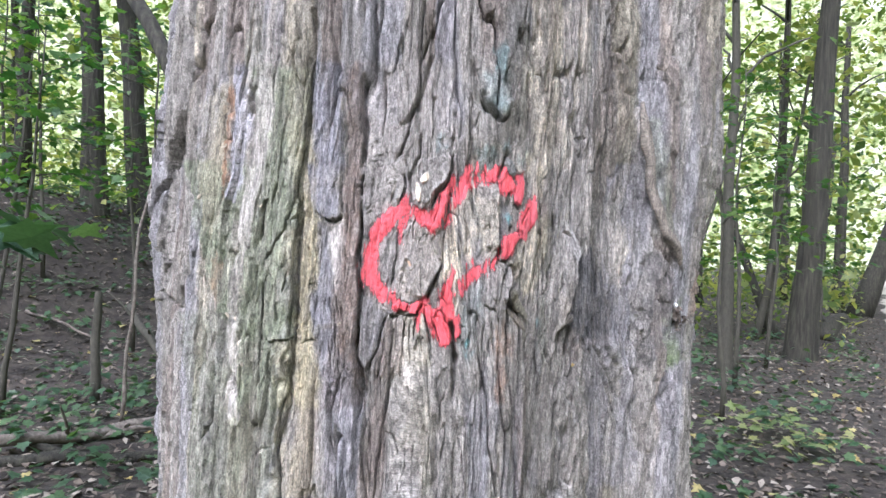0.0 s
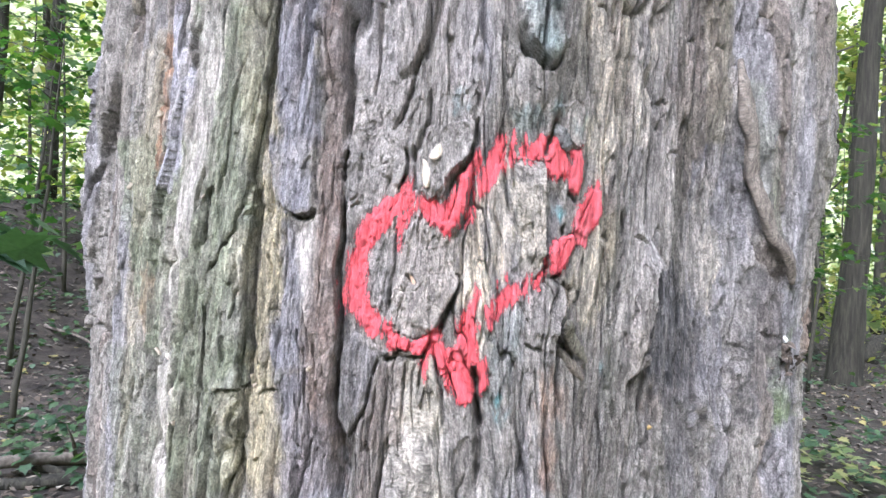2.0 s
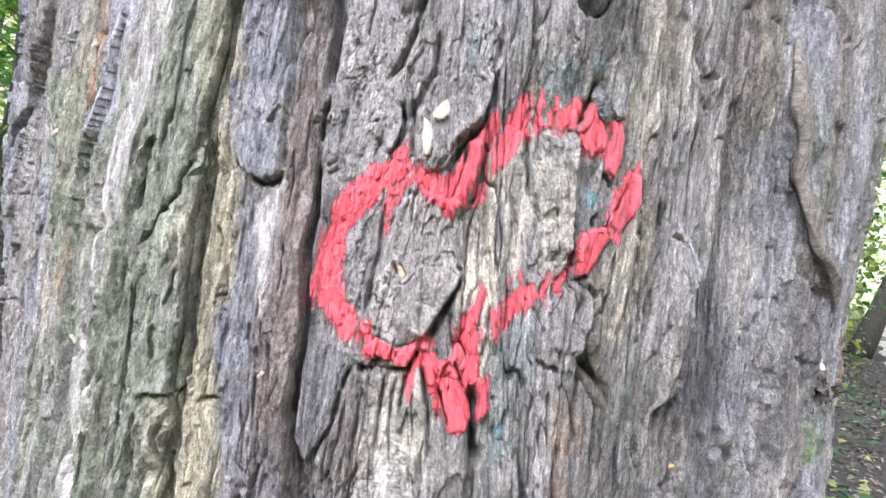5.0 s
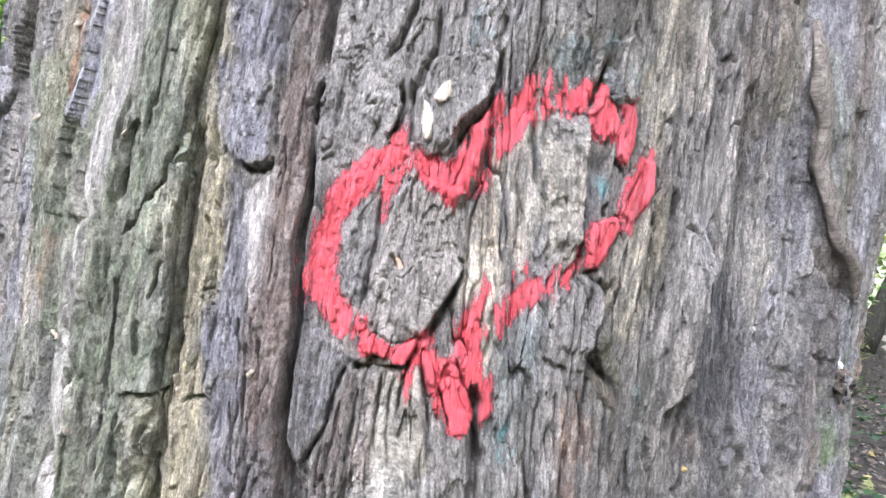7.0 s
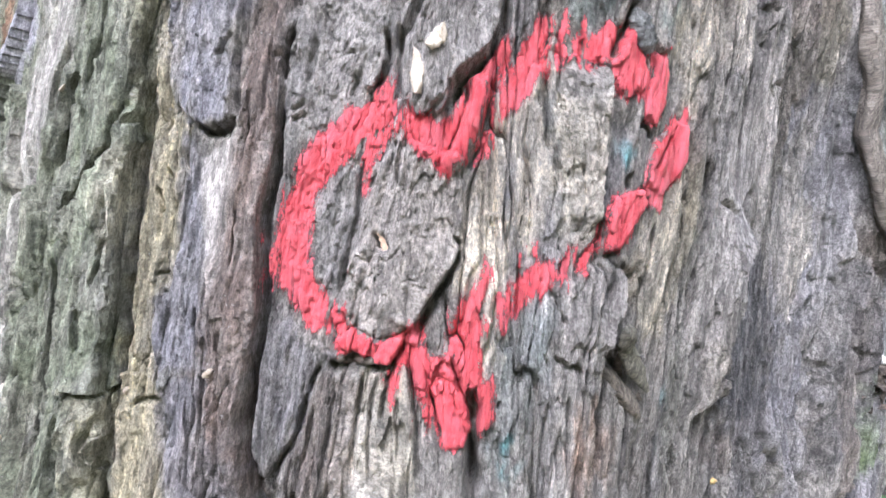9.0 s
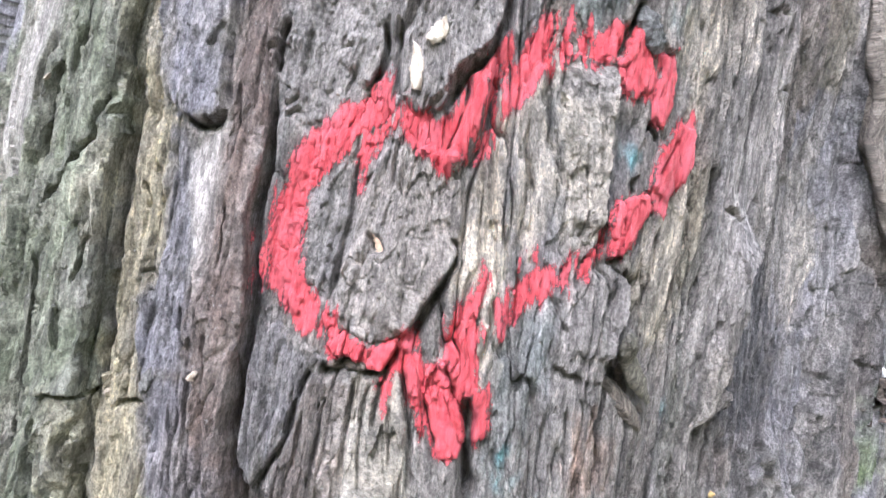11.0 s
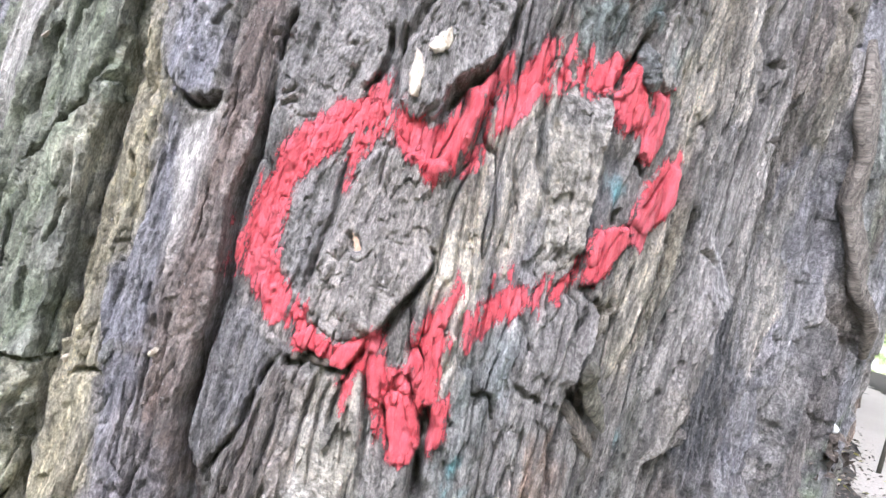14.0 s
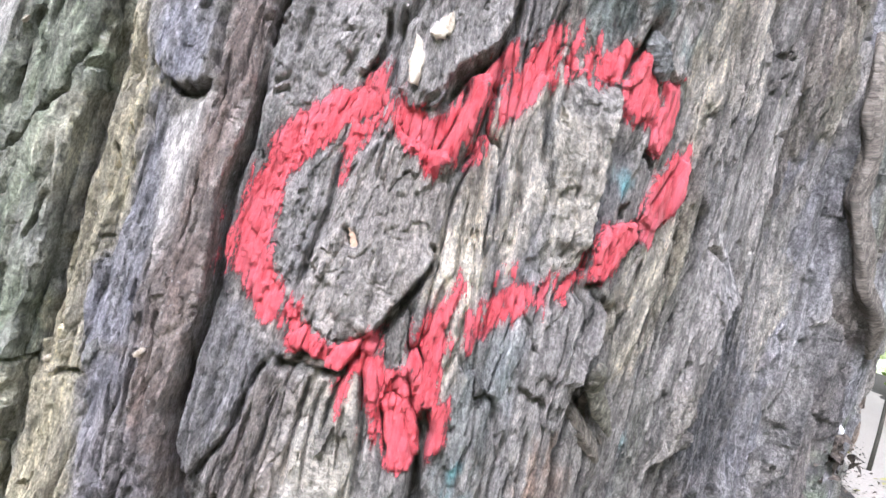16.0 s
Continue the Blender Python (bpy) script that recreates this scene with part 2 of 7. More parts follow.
def ridged(points, radii, sides=56, depth=0.06, seed=0):
    """A trunk whose bark stands in long uneven ridges."""
    fine, girth = [], []
    for i in range(len(points) - 1):
        for k in range(6):
            fine.append(Vector(points[i]).lerp(Vector(points[i + 1]), k / 6))
            girth.append(radii[i] + (radii[i + 1] - radii[i]) * k / 6)
    fine.append(Vector(points[-1]))
    girth.append(radii[-1])
    verts, faces = [], []
    for i, (p, r) in enumerate(zip(fine, girth)):
        for j in range(sides):
            an = 2 * math.pi * j / sides + 0.06 * noise.noise((p.z * 0.8, seed, j * 0.2))
            n = noise.noise((math.cos(an) * 5 + seed, math.sin(an) * 5, p.z * 0.55)) + 0.5 * noise.noise((math.cos(an) * 12, math.sin(an) * 12 + seed, p.z * 1.6))
            q = r * (1 - depth * 1.6 * abs(n) + depth * 0.5 + 0.04 * noise.noise((math.cos(an), math.sin(an), p.z + seed)))
            verts.append(p + Vector((math.cos(an) * q, math.sin(an) * q, 0)))
    for i in range(len(fine) - 1):
        for j in range(sides):
            k = (j + 1) % sides
            faces.append((i * sides + j, i * sides + k, (i + 1) * sides + k, (i + 1) * sides + j))
    faces.append(tuple(range((len(fine) - 1) * sides, len(fine) * sides)))
    return verts, faces


def bend(a, b, sag, steps=7, seed=0, wild=0.04):
    """Points from a to b along a crooked bow."""
    a, b = Vector(a), Vector(b)
    size = (b - a).length
    out = []
    for i in range(steps + 1):
        f = i / steps
        p = a.lerp(b, f) + Vector((0, 0, 1)) * sag * 4 * f * (1 - f)
        j = Vector(noise.noise_vector((f * 3 + seed * 7.1, seed * 1.7, 0.3))) * size * wild * min(1, 4 * f * (1 - f) + 0.1)
        out.append(p + j)
    return out


def leaf_shape(kind):
    """Outline of a leaf in its own plane, its stalk at the origin, pointing along y; length about 1."""
    if kind == "maple":
        half = [(0.10, 0.02), (0.36, -0.02), (0.30, 0.16), (0.56, 0.36), (0.33, 0.42), (0.36, 0.62), (0.17, 0.60)]
        pts = [(0, 0)] + half + [(0, 1.0)] + [(-x, y) for x, y in reversed(half)]
    elif kind == "oval":
        pts = [(0, 0), (0.24, 0.25), (0.27, 0.55), (0, 1.0), (-0.27, 0.55), (-0.24, 0.25)]
    else:
        pts = [(0, 0), (0.32, 0.4), (0, 1.0), (-0.32, 0.4)]
    return np.array([(x, y, 0.10 * abs(x) - 0.12 * y * y) for x, y in pts])


def leaves(name, mat, kind, centres, sizes, headings, tilts, rolls, parent=None, label="", curl=1.0):
    """Many leaves in one mesh, each turned by its heading, tilt and roll (arrays)."""
    base = leaf_shape(kind)
    base[:, 1] -= 0.4
    mid = np.array([[0, 0.0, 0.0]])
    shape = np.vstack([base, mid]) * np.array([1, 1, curl])
    k = len(shape)
    n = len(centres)
    p = shape[None] * np.asarray(sizes)[:, None, None]
    cr, sr = np.cos(rolls)[:, None], np.sin(rolls)[:, None]
    x, y, z = p[..., 0], p[..., 1], p[..., 2]
    x, z = x * cr + z * sr, z * cr - x * sr
    ct, st = np.cos(tilts)[:, None], np.sin(tilts)[:, None]
    y, z = y * ct - z * st, z * ct + y * st
    ch, sh = np.cos(headings)[:, None], np.sin(headings)[:, None]
    x, y = x * ch - y * sh, y * ch + x * sh
    v = np.stack([x, y, z], -1) + np.asarray(centres)[:, None, :]
    tri = np.array([(i, (i + 1) % (k - 1), k - 1) for i in range(k - 1)])
    f = (tri[None] + (np.arange(n) * k)[:, None, None]).reshape(-1, 3)
    return fast_mesh(name, v.reshape(-1, 3), f, mat, parent, False, label)


def step(x):
    x = np.clip(x, 0, 1)
    return x * x * (3 - 2 * x)


# ---------------------------------------------------------------- ground
def ground_height(x, y):
    """The woodland floor: nearly level, with a bank that climbs ahead towards the left."""
    x, y = np.asarray(x, float), np.asarray(y, float)
    bank = 2.1 * step((0.75 * y - 0.65 * x - 6.0) / 6.0) * step((-x - 1.0) / 6.0)
    roll = 0.05 * np.sin(0.9 * x + 0.4 * y) * np.sin(0.7 * y - 0.3 * x + 1) + 0.025 * np.sin(2.3 * x + 1.1) * np.sin(2.7 * y)
    near = step((np.hypot(x, y - 1.2) - 1.0) / 2.0)
    return bank + roll * near


def path_side(x, y):
    """Metres from the middle of the gravel path."""
    return (np.asarray(x, float) - (2.2 + 0.62 * np.asarray(y, float))) / 1.177


def build_ground():
    edge = np.concatenate([-np.geomspace(900, 22, 16), np.linspace(-20, 20, 161), np.geomspace(22, 900, 16)])
    xs, ys = edge, edge + 8
    X, Y = np.meshgrid(xs, ys)
    Z = ground_height(X, Y)
    Z = Z - 0.05 * step((1.5 - np.abs(path_side(X, Y))) / 0.4) * (np.hypot(X, Y) < 120)
    n, m = len(ys), len(xs)
    v = np.stack([X, Y, Z], -1).reshape(-1, 3)
    i = (np.arange(n - 1)[:, None] * m + np.arange(m - 1)[None]).reshape(-1)
    f = np.stack([i, i + 1, i + 1 + m, i + m], -1)
    g = fast_mesh("ground", v, f, SOIL)
    tagged(g, "brown woodland soil under fallen leaves, rising to a bank", "ground", kind="structure")
    ts = np.linspace(-30, 80, 160)
    rows = np.linspace(-1.35, 1.35, 10)
    T, W = np.meshgrid(ts, rows, indexing="ij")
    wob = 0.18 * np.sin(T * 1.3) * (np.abs(W) > 1.0)
    PX = 2.2 + 0.62 * T + (W + wob) * 0.85
    PY = T - (W + wob) * 0.53
    PZ = ground_height(PX, PY) + 0.0 - 0.045 + 0.03 * (1 - (W / 1.35) ** 2) + 0.03
    v = np.stack([PX, PY, PZ], -1).reshape(-1, 3)
    i = (np.arange(len(ts) - 1)[:, None] * 10 + np.arange(9)[None]).reshape(-1)
    f = np.stack([i, i + 10, i + 11, i + 1], -1)
    p = fast_mesh("path", v, f, GRAVEL)
    tagged(p, "pale trodden gravel footpath through the wood", "path", kind="structure")


build_ground()


def backdrop():
    """A self-glowing ring, far off all round, for the bright haze of sunlit woods."""
    m, n, l, b = material("distant_woods_glow", 1.0)
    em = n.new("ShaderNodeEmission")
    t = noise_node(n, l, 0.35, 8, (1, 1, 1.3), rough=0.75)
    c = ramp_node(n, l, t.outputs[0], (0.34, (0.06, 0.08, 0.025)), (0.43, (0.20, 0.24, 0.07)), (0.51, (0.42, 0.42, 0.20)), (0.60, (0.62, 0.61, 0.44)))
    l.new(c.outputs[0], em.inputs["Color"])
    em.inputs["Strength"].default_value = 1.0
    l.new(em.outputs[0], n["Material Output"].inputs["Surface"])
    k = 96
    verts, faces = [], []
    for i in range(k):
        a = 2 * math.pi * i / k
        for z in (-1.0, 78 + 5 * math.sin(3 * a) + 4 * math.sin(11 * a)):
            verts.append((150 * math.cos(a), 150 * math.sin(a), z))
    for i in range(k):
        j = (i + 1) % k
        faces.append((2 * i, 2 * i + 1, 2 * j + 1, 2 * j))
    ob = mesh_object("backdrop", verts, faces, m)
    tagged(ob, "glowing hazy yellow-green ring for the distance of sunlit woodland", "backdrop", kind="structure")


backdrop()

# ---------------------------------------------------------------- the painted tree
R0, CX, CY = 0.43, -0.016, 1.19           # girth and axis of the trunk, metres
s_axis = np.unique(np.round(np.concatenate([
    np.arange(-1.35, -0.62, 0.014), np.arange(-0.62, -0.44, 0.0030), np.arange(-0.44, -0.23, 0.0014), np.arange(-0.23, 0.30, 0.00068),
    np.arange(0.30, 0.425, 0.0009), np.arange(0.425, 0.44, 0.0014), np.arange(0.44, 0.62, 0.0030), np.arange(0.62, 1.351, 0.014)]), 5))
v_axis = np.unique(np.round(np.concatenate([
    np.arange(-0.05, 1.04, 0.02), np.arange(1.04, 1.27, 0.0026), np.arange(1.27, 1.59, 0.00105),
    np.arange(1.59, 1.90, 0.0026), np.arange(1.90, 7.4, 0.04)]), 5))
S, V = np.meshgrid(s_axis, v_axis)


def perlin(x, y, seed=0):
    """Smooth gradient noise on arrays, about -1 to 1."""
    r = np.random.default_rng(seed)
    g = r.uniform(0, 2 * np.pi, (256, 256))
    gx, gy = np.cos(g), np.sin(g)
    xi, yi = np.floor(x).astype(int), np.floor(y).astype(int)
    fx, fy = x - xi, y - yi
    u, w = fx * fx * fx * (fx * (fx * 6 - 15) + 10), fy * fy * fy * (fy * (fy * 6 - 15) + 10)
    out = 0
    for dx in (0, 1):
        for dy in (0, 1):
            a, b = (xi + dx) & 255, (yi + dy) & 255
            out = out + (gx[a, b] * (fx - dx) + gy[a, b] * (fy - dy)) * (u if dx else 1 - u) * (w if dy else 1 - w)
    return out * 1.5


def fbm(x, y, octaves=4, seed=0, gain=0.55):
    out, amp = 0, 1.0
    for o in range(octaves):
        out = out + amp * perlin(x * 2 ** o, y * 2 ** o, seed + o)
        amp *= gain
    return out


def cells(x, y, seed=0):
    """Worley cells: the distance to the nearest joint between them, and a random value for each cell."""
    r = np.random.default_rng(seed)
    jx, jy, val = r.random((256, 256)), r.random((256, 256)), r.random((256, 256))
    xi, yi = np.floor(x).astype(int), np.floor(y).astype(int)
    one, two, cell = np.full(x.shape, 9.0), np.full(x.shape, 9.0), np.zeros(x.shape)
    for dx in (-1, 0, 1):
        for dy in (-1, 0, 1):
            a, b = (xi + dx) & 255, (yi + dy) & 255
            d = np.hypot(xi + dx + jx[a, b] - x, yi + dy + jy[a, b] - y)
            near = d < one
            two = np.where(near, one, np.minimum(two, d))
            cell = np.where(near, val[a, b], cell)
            one = np.where(near, d, one)
    return two - one, cell


def flakes(x, y, seed=0):
    """Worley cells with a flat tilted face each."""
    r = np.random.default_rng(seed)
    jx, jy, gx, gy = r.random((256, 256)), r.random((256, 256)), r.normal(0, 0.7, (256, 256)), r.normal(0, 0.7, (256, 256))
    xi, yi = np.floor(x).astype(int), np.floor(y).astype(int)
    best, out = np.full(x.shape, 9.0), np.zeros(x.shape)
    for dx in (-1, 0, 1):
        for dy in (-1, 0, 1):
            a, b = (xi + dx) & 255, (yi + dy) & 255
            ox, oy = x - (xi + dx + jx[a, b]), y - (yi + dy + jy[a, b])
            d = ox * ox + oy * oy
            m = d < best
            best = np.where(m, d, best)
            out = np.where(m, gx[a, b] * ox + gy[a, b] * oy, out)
    return out


# ragged coordinates, so that no edge runs clean
SW = S + 0.0009 * fbm(S * 90, V * 22, 3, 11) + 0.0005 * fbm(S * 260, V * 110, 2, 21)
VW = V + 0.0022 * fbm(S * 110, V * 14, 3, 31)
LEAN_S, LEAN_V = np.zeros_like(S), np.zeros_like(S)      # how far an edge overhangs sideways
H = np.zeros_like(S)                       # relief above the girth
COVER = np.zeros_like(S)                   # where the brush has been
TINT, REGION = {}, {}


def patch(points, margin):
    p = np.array(points)
    lo, hi = p.min(0) - margin, p.max(0) + margin
    return (slice(*np.searchsorted(v_axis, (lo[1], hi[1]))), slice(*np.searchsorted(s_axis, (lo[0], hi[0]))))


def along(points, w, closed=False):
    """Distance to a line of points, the side on which one lies, and how far along it (0 to 1)."""
    x, y = SW[w], VW[w]
    best = np.full(x.shape, 9.0)
    side = np.ones(x.shape)
    run = np.zeros(x.shape)
    p = [np.array(q) for q in points]
    if closed:
        p = p + [p[0]]
    lengths = [np.linalg.norm(b - a) for a, b in zip(p, p[1:])]
    total, done = sum(lengths), 0.0
    for a, b, n in zip(p, p[1:], lengths):
        d = (b - a) / max(n, 1e-6)
        px, py = x - a[0], y - a[1]
        f = np.clip(px * d[0] + py * d[1], 0, n)
        q = np.hypot(px - f * d[0], py - f * d[1])
        m = q < best
        best = np.where(m, q, best)
        side = np.where(m, np.sign(d[0] * py - d[1] * px), side)
        run = np.where(m, (done + f) / total, run)
        done += n
    return best, side, run


def facing(points, w):
    """The unit vector across the nearest stretch of the line, towards its right."""
    x, y = SW[w], VW[w]
    best = np.full(x.shape, 9.0)
    nx, ny = np.zeros(x.shape), np.zeros(x.shape)
    for a, b in zip(points, points[1:]):
        n = math.hypot(b[0] - a[0], b[1] - a[1])
        dx, dy = (b[0] - a[0]) / n, (b[1] - a[1]) / n
        f = np.clip((x - a[0]) * dx + (y - a[1]) * dy, 0, n)
        q = np.hypot(x - a[0] - f * dx, y - a[1] - f * dy)
        m = q < best
        best, nx, ny = np.where(m, q, best), np.where(m, -dy, nx), np.where(m, dx, ny)
    return nx, ny


def inside(points, w):
    """Signed distance to a closed outline: positive inside."""
    x, y = SW[w], VW[w]
    d, _, _ = along(points, w, True)
    within = np.zeros(x.shape, bool)
    p = points + [points[0]]
    for (ax, ay), (bx, by) in zip(p, p[1:]):
        if ay != by:
            within ^= ((ay > y) != (by > y)) & (x < (bx - ax) * (y - ay) / (by - ay) + ax)
    return np.where(within, d, -d)


def ends(run, share=0.2):
    return step(run / share + 0.15) * step((1 - run) / share + 0.15)


def crack(name, depth, width, points):
    w = patch(points, width * 5)
    d, _, run = along(points, w)
    wide = max(width, 0.0009) * (1 + 0.3 * perlin(run * 6, run * 2, 5))
    gap = depth * np.exp(-(d / wide) ** 2.6) * ends(run)
    LEAN_S[w] += 0.6 * np.clip(S[w] / 0.2, -1.0, 1.0) * (S[w] < 0.28) * gap      # the furrows run in aslant under the plates
    H[w] -= gap


def groove(name, depth, width, points):
    w = patch(points, width * 3)
    d, _, run = along(points, w)
    H[w] -= depth * np.exp(-(d / width) ** 2) * ends(run, 0.25)


def pit(name, depth, width, points):
    w = patch(points, width * 3)
    d, _, _ = along(points, w)
    H[w] -= depth * np.exp(-(d / (width * 0.7)) ** 2)


def ridge(name, height, width, points):
    w = patch(points, width * 2.5)
    d, _, run = along(points, w)
    H[w] += height * np.clip(1 - (d / (width * 1.25)) ** 2, 0, 1) ** 0.7 * ends(run, 0.2)


def swell(name, height, width, points):
    w = patch(points, width * 3)
    d, _, run = along(points, w)
    H[w] += height * np.exp(-(d / width) ** 2) * ends(run, 0.2)


def scarp(name, height, side, fall, points):
    """A step along the line: the bark stands proud on one side, overhangs its foot there and falls back to the general surface away from it."""
    w = patch(points, fall * 3.5)
    d, at, run = along(points, w)
    over = 0.60 * height
    signed = d * at * side - over
    rise, fade = step(signed / 0.0016 + 0.5), ends(run, 0.12)
    foot = np.exp(-(np.clip(-signed, 0, 1) / 0.003) ** 2) * (signed < 0.001)
    H[w] += (height * rise * np.exp(-np.clip(signed, 0, 1) / fall) - 0.3 * height * foot) * fade
    nx, ny = facing(points, w)
    lean = -side * over * rise * np.exp(-np.clip(signed, 0, 1) / (0.006 + over)) * fade
    LEAN_S[w] += nx * lean
    LEAN_V[w] += ny * lean


PLATES = []


def plate(name, height, edge, points):
    w = patch(points, 0.02)
    d = inside(points, w)
    H[w] += 0.55 * height * step(d / max(edge, 0.0011) + 0.3) - 0.10 * height * np.exp(-(d / 0.0018) ** 2)
    PLATES.append((name, points))


def tint(name, strength, points):
    w = patch(points, 0.03)
    d = inside(points, w)
    t = TINT.setdefault(name, np.zeros_like(S))
    t[w] = np.maximum(t[w], strength * step(d / 0.010 + 0.5 + 0.5 * fbm(S[w] * 160, V[w] * 60, 3, 41)))


def region(name, strength, points):
    """Where the bark has a surface of its own: cobbled scales, long strands or worn smooth."""
    w = patch(points, 0.02)
    t = REGION.setdefault(name, np.zeros_like(S))
    t[w] = np.maximum(t[w], strength * step(inside(points, w) / 0.008 + 0.5))


def stroke(load, points):
    """One mark of the brush: its ends run out in streaks along the fibres."""
    w = patch(points, 0.014)
    d = inside(points, w) + 0.0016 * BRUSH[w] + 0.0007 * DABS[w]
    COVER[w] = np.maximum(COVER[w], np.clip(load * step(d / 0.0090 + 0.47) + (1 - load) * 0.55 * BRUSH[w] * (d > -0.001), 0, 1))


# the broad form of the trunk: the plate on one side, the hollow flank and the rib beyond it
FORM = ((-1.4, 0), (-.46, 0), (-.39, -.004), (-.30, .002), (-.235, .002), (-.20, -.003), (-.165, -.010), (-.145, -.014), (-.125, -.011), (-.107, -.008), (-.085, -.010),
        (-.063, -.017), (-.041, -.013), (-.023, -.008), (0, -.003), (.025, .003), (.047, -.002), (.084, .001), (.10, -.004), (.124, -.017), (.16, -.033), (.196, -.044),
        (.228, -.048), (.26, -.060), (.285, -.073), (.31, -.074), (.347, -.070), (.372, -.058), (.395, -.036), (.43, -.014), (.46, -.006), (.52, 0), (1.4, 0))
form_s = np.linspace(-1.4, 1.4, 2801)
form_h = np.convolve(np.interp(form_s, *zip(*FORM)), np.hanning(19) / np.hanning(19).sum(), "same")
H += np.interp(S, form_s, form_h)
H += 0.016 * step((V - 1.50) / 0.16) * np.exp(-((S - 0.31) / 0.08) ** 2)
H += 0.014 * step((V - 1.54) / 0.04) * np.exp(-((S - 0.062) / 0.035) ** 2)

# the run of the fibres
slope = np.interp(S, (-.3, -.2, -.1, -.035, 0, .05, .09, .14, .19, .23, .28, .33, .4), (.10, .10, 0, .10, -.10, -.16, -.04, .09, .08, -.05, -.22, -.05, 0))
SG = S - slope * 0.20 * np.tanh((V - 1.45) / 0.20) + 0.0030 * fbm(S * 12, V * 4, 3, 51)
BRUSH, DABS = fbm(SG * 420, V * 26, 3, 141), fbm(S * 110, V * 90, 3, 151)

# kinds of surface, patches of colour and the strokes of the brush
region("cobble", 1, [(-.0865, 1.663), (-.0211, 1.662), (-.0150, 1.582), (-.0215, 1.534), (-.0339, 1.506), (-.0746, 1.492), (-.0825, 1.544)])
region("cobble", 1, [(-.0162, 1.662), (.0203, 1.660), (.0271, 1.563), (.0162, 1.527), (.0029, 1.499), (-.0166, 1.498), (-.0153, 1.534), (-.0126, 1.577)])
tint("grey", .8, [(-.0865, 1.663), (.0203, 1.660), (.0271, 1.563), (.0162, 1.527), (.0029, 1.499), (-.0746, 1.492), (-.0825, 1.544)])
region("smooth", 1, [(-.1250, 1.464), (-.1160, 1.472), (-.1019, 1.479), (-.1017, 1.461), (-.1030, 1.442), (-.1049, 1.418), (-.1037, 1.397), (-.1061, 1.391), (-.1132, 1.414), (-.1180, 1.437)])
region("smooth", .8, [(-.2211, 1.648), (-.1968, 1.645), (-.2026, 1.563), (-.2155, 1.490), (-.2303, 1.420), (-.2379, 1.368), (-.2219, 1.242), (-.2452, 1.236), (-.2615, 1.347), (-.2560, 1.419), (-.2447, 1.485), (-.2254, 1.564)])
region("smooth", .8, [(-.2711, 1.657), (-.2366, 1.650), (-.2307, 1.586), (-.2373, 1.551), (-.2426, 1.516), (-.2557, 1.494), (-.2676, 1.517), (-.2657, 1.568), (-.2642, 1.609)])
region("smooth", .6, [(.2112, 1.570), (.2535, 1.575), (.2281, 1.514), (.2098, 1.471), (.1907, 1.449), (.1801, 1.422), (.1730, 1.397), (.1586, 1.393), (.1613, 1.427), (.1722, 1.472), (.1820, 1.518)])
region("smooth", .7, [(.0780, 1.507), (.0831, 1.510), (.0897, 1.498), (.0904, 1.483), (.0870, 1.470), (.0805, 1.456), (.0779, 1.467), (.0789, 1.488)])
region("cobble", 1, [(-.0823, 1.545), (-.0341, 1.552), (-.0305, 1.521), (-.0357, 1.504), (-.0228, 1.495), (-.0240, 1.516), (-.0284, 1.552), (.0184, 1.557), (.0178, 1.527), (.0041, 1.512), (.0007, 1.496), (.0010, 1.481), (.0129, 1.474), (.0164, 1.445), (.0119, 1.422), (-.0033, 1.393), (-.0344, 1.390), (-.0595, 1.389), (-.0731, 1.405), (-.0753, 1.448), (-.0650, 1.477), (-.0777, 1.490), (-.0816, 1.513)])
region("cobble", .8, [(.0462, 1.526), (.0749, 1.528), (.0760, 1.495), (.0775, 1.462), (.0799, 1.447), (.0627, 1.444), (.0560, 1.468), (.0479, 1.495)])
region("cobble", .7, [(.0611, 1.412), (.0653, 1.424), (.0830, 1.438), (.0934, 1.437), (.0948, 1.413), (.0920, 1.393), (.0903, 1.382), (.0664, 1.390)])
region("cobble", .6, [(-.1541, 1.541), (-.1103, 1.540), (-.1013, 1.482), (-.1240, 1.478), (-.1456, 1.499)])
region("cobble", .5, [(-.1126, 1.540), (-.0870, 1.544), (-.0810, 1.481), (-.0809, 1.420), (-.0782, 1.348), (-.0778, 1.299), (-.0953, 1.296), (-.1050, 1.413), (-.1009, 1.477)])
region("cobble", .5, [(-.0785, 1.385), (-.0425, 1.376), (-.0559, 1.339), (-.0744, 1.307)])
region("strand", 1, [(.0862, 1.571), (.3659, 1.677), (.3755, 1.541), (.3905, 1.461), (.4349, 1.424), (.4302, 1.301), (.0613, 1.327), (.0397, 1.398), (.0418, 1.429), (.0821, 1.437), (.1125, 1.457)])
region("strand", .8, [(.0219, 1.505), (.0284, 1.503), (.0471, 1.521), (.0485, 1.493), (.0627, 1.444), (.0374, 1.424), (.0408, 1.393), (.0090, 1.383), (.0139, 1.425), (.0173, 1.461)])
region("strand", .9, [(-.0569, 1.302), (-.0490, 1.367), (-.0009, 1.380), (.0313, 1.345), (.0361, 1.320), (-.0589, 1.296)])
tint("green", .85, [(-.2310, 1.658), (-.1572, 1.656), (-.1545, 1.561), (-.1599, 1.459), (-.1643, 1.360), (-.1635, 1.255), (-.2063, 1.245), (-.2231, 1.352), (-.2117, 1.447), (-.2111, 1.542)])
tint("green", .9, [(-.4052, 1.556), (-.1599, 1.538), (-.1591, 1.493), (-.1600, 1.442), (-.1606, 1.402), (-.1635, 1.357), (-.1620, 1.341), (-.2434, 1.320)])
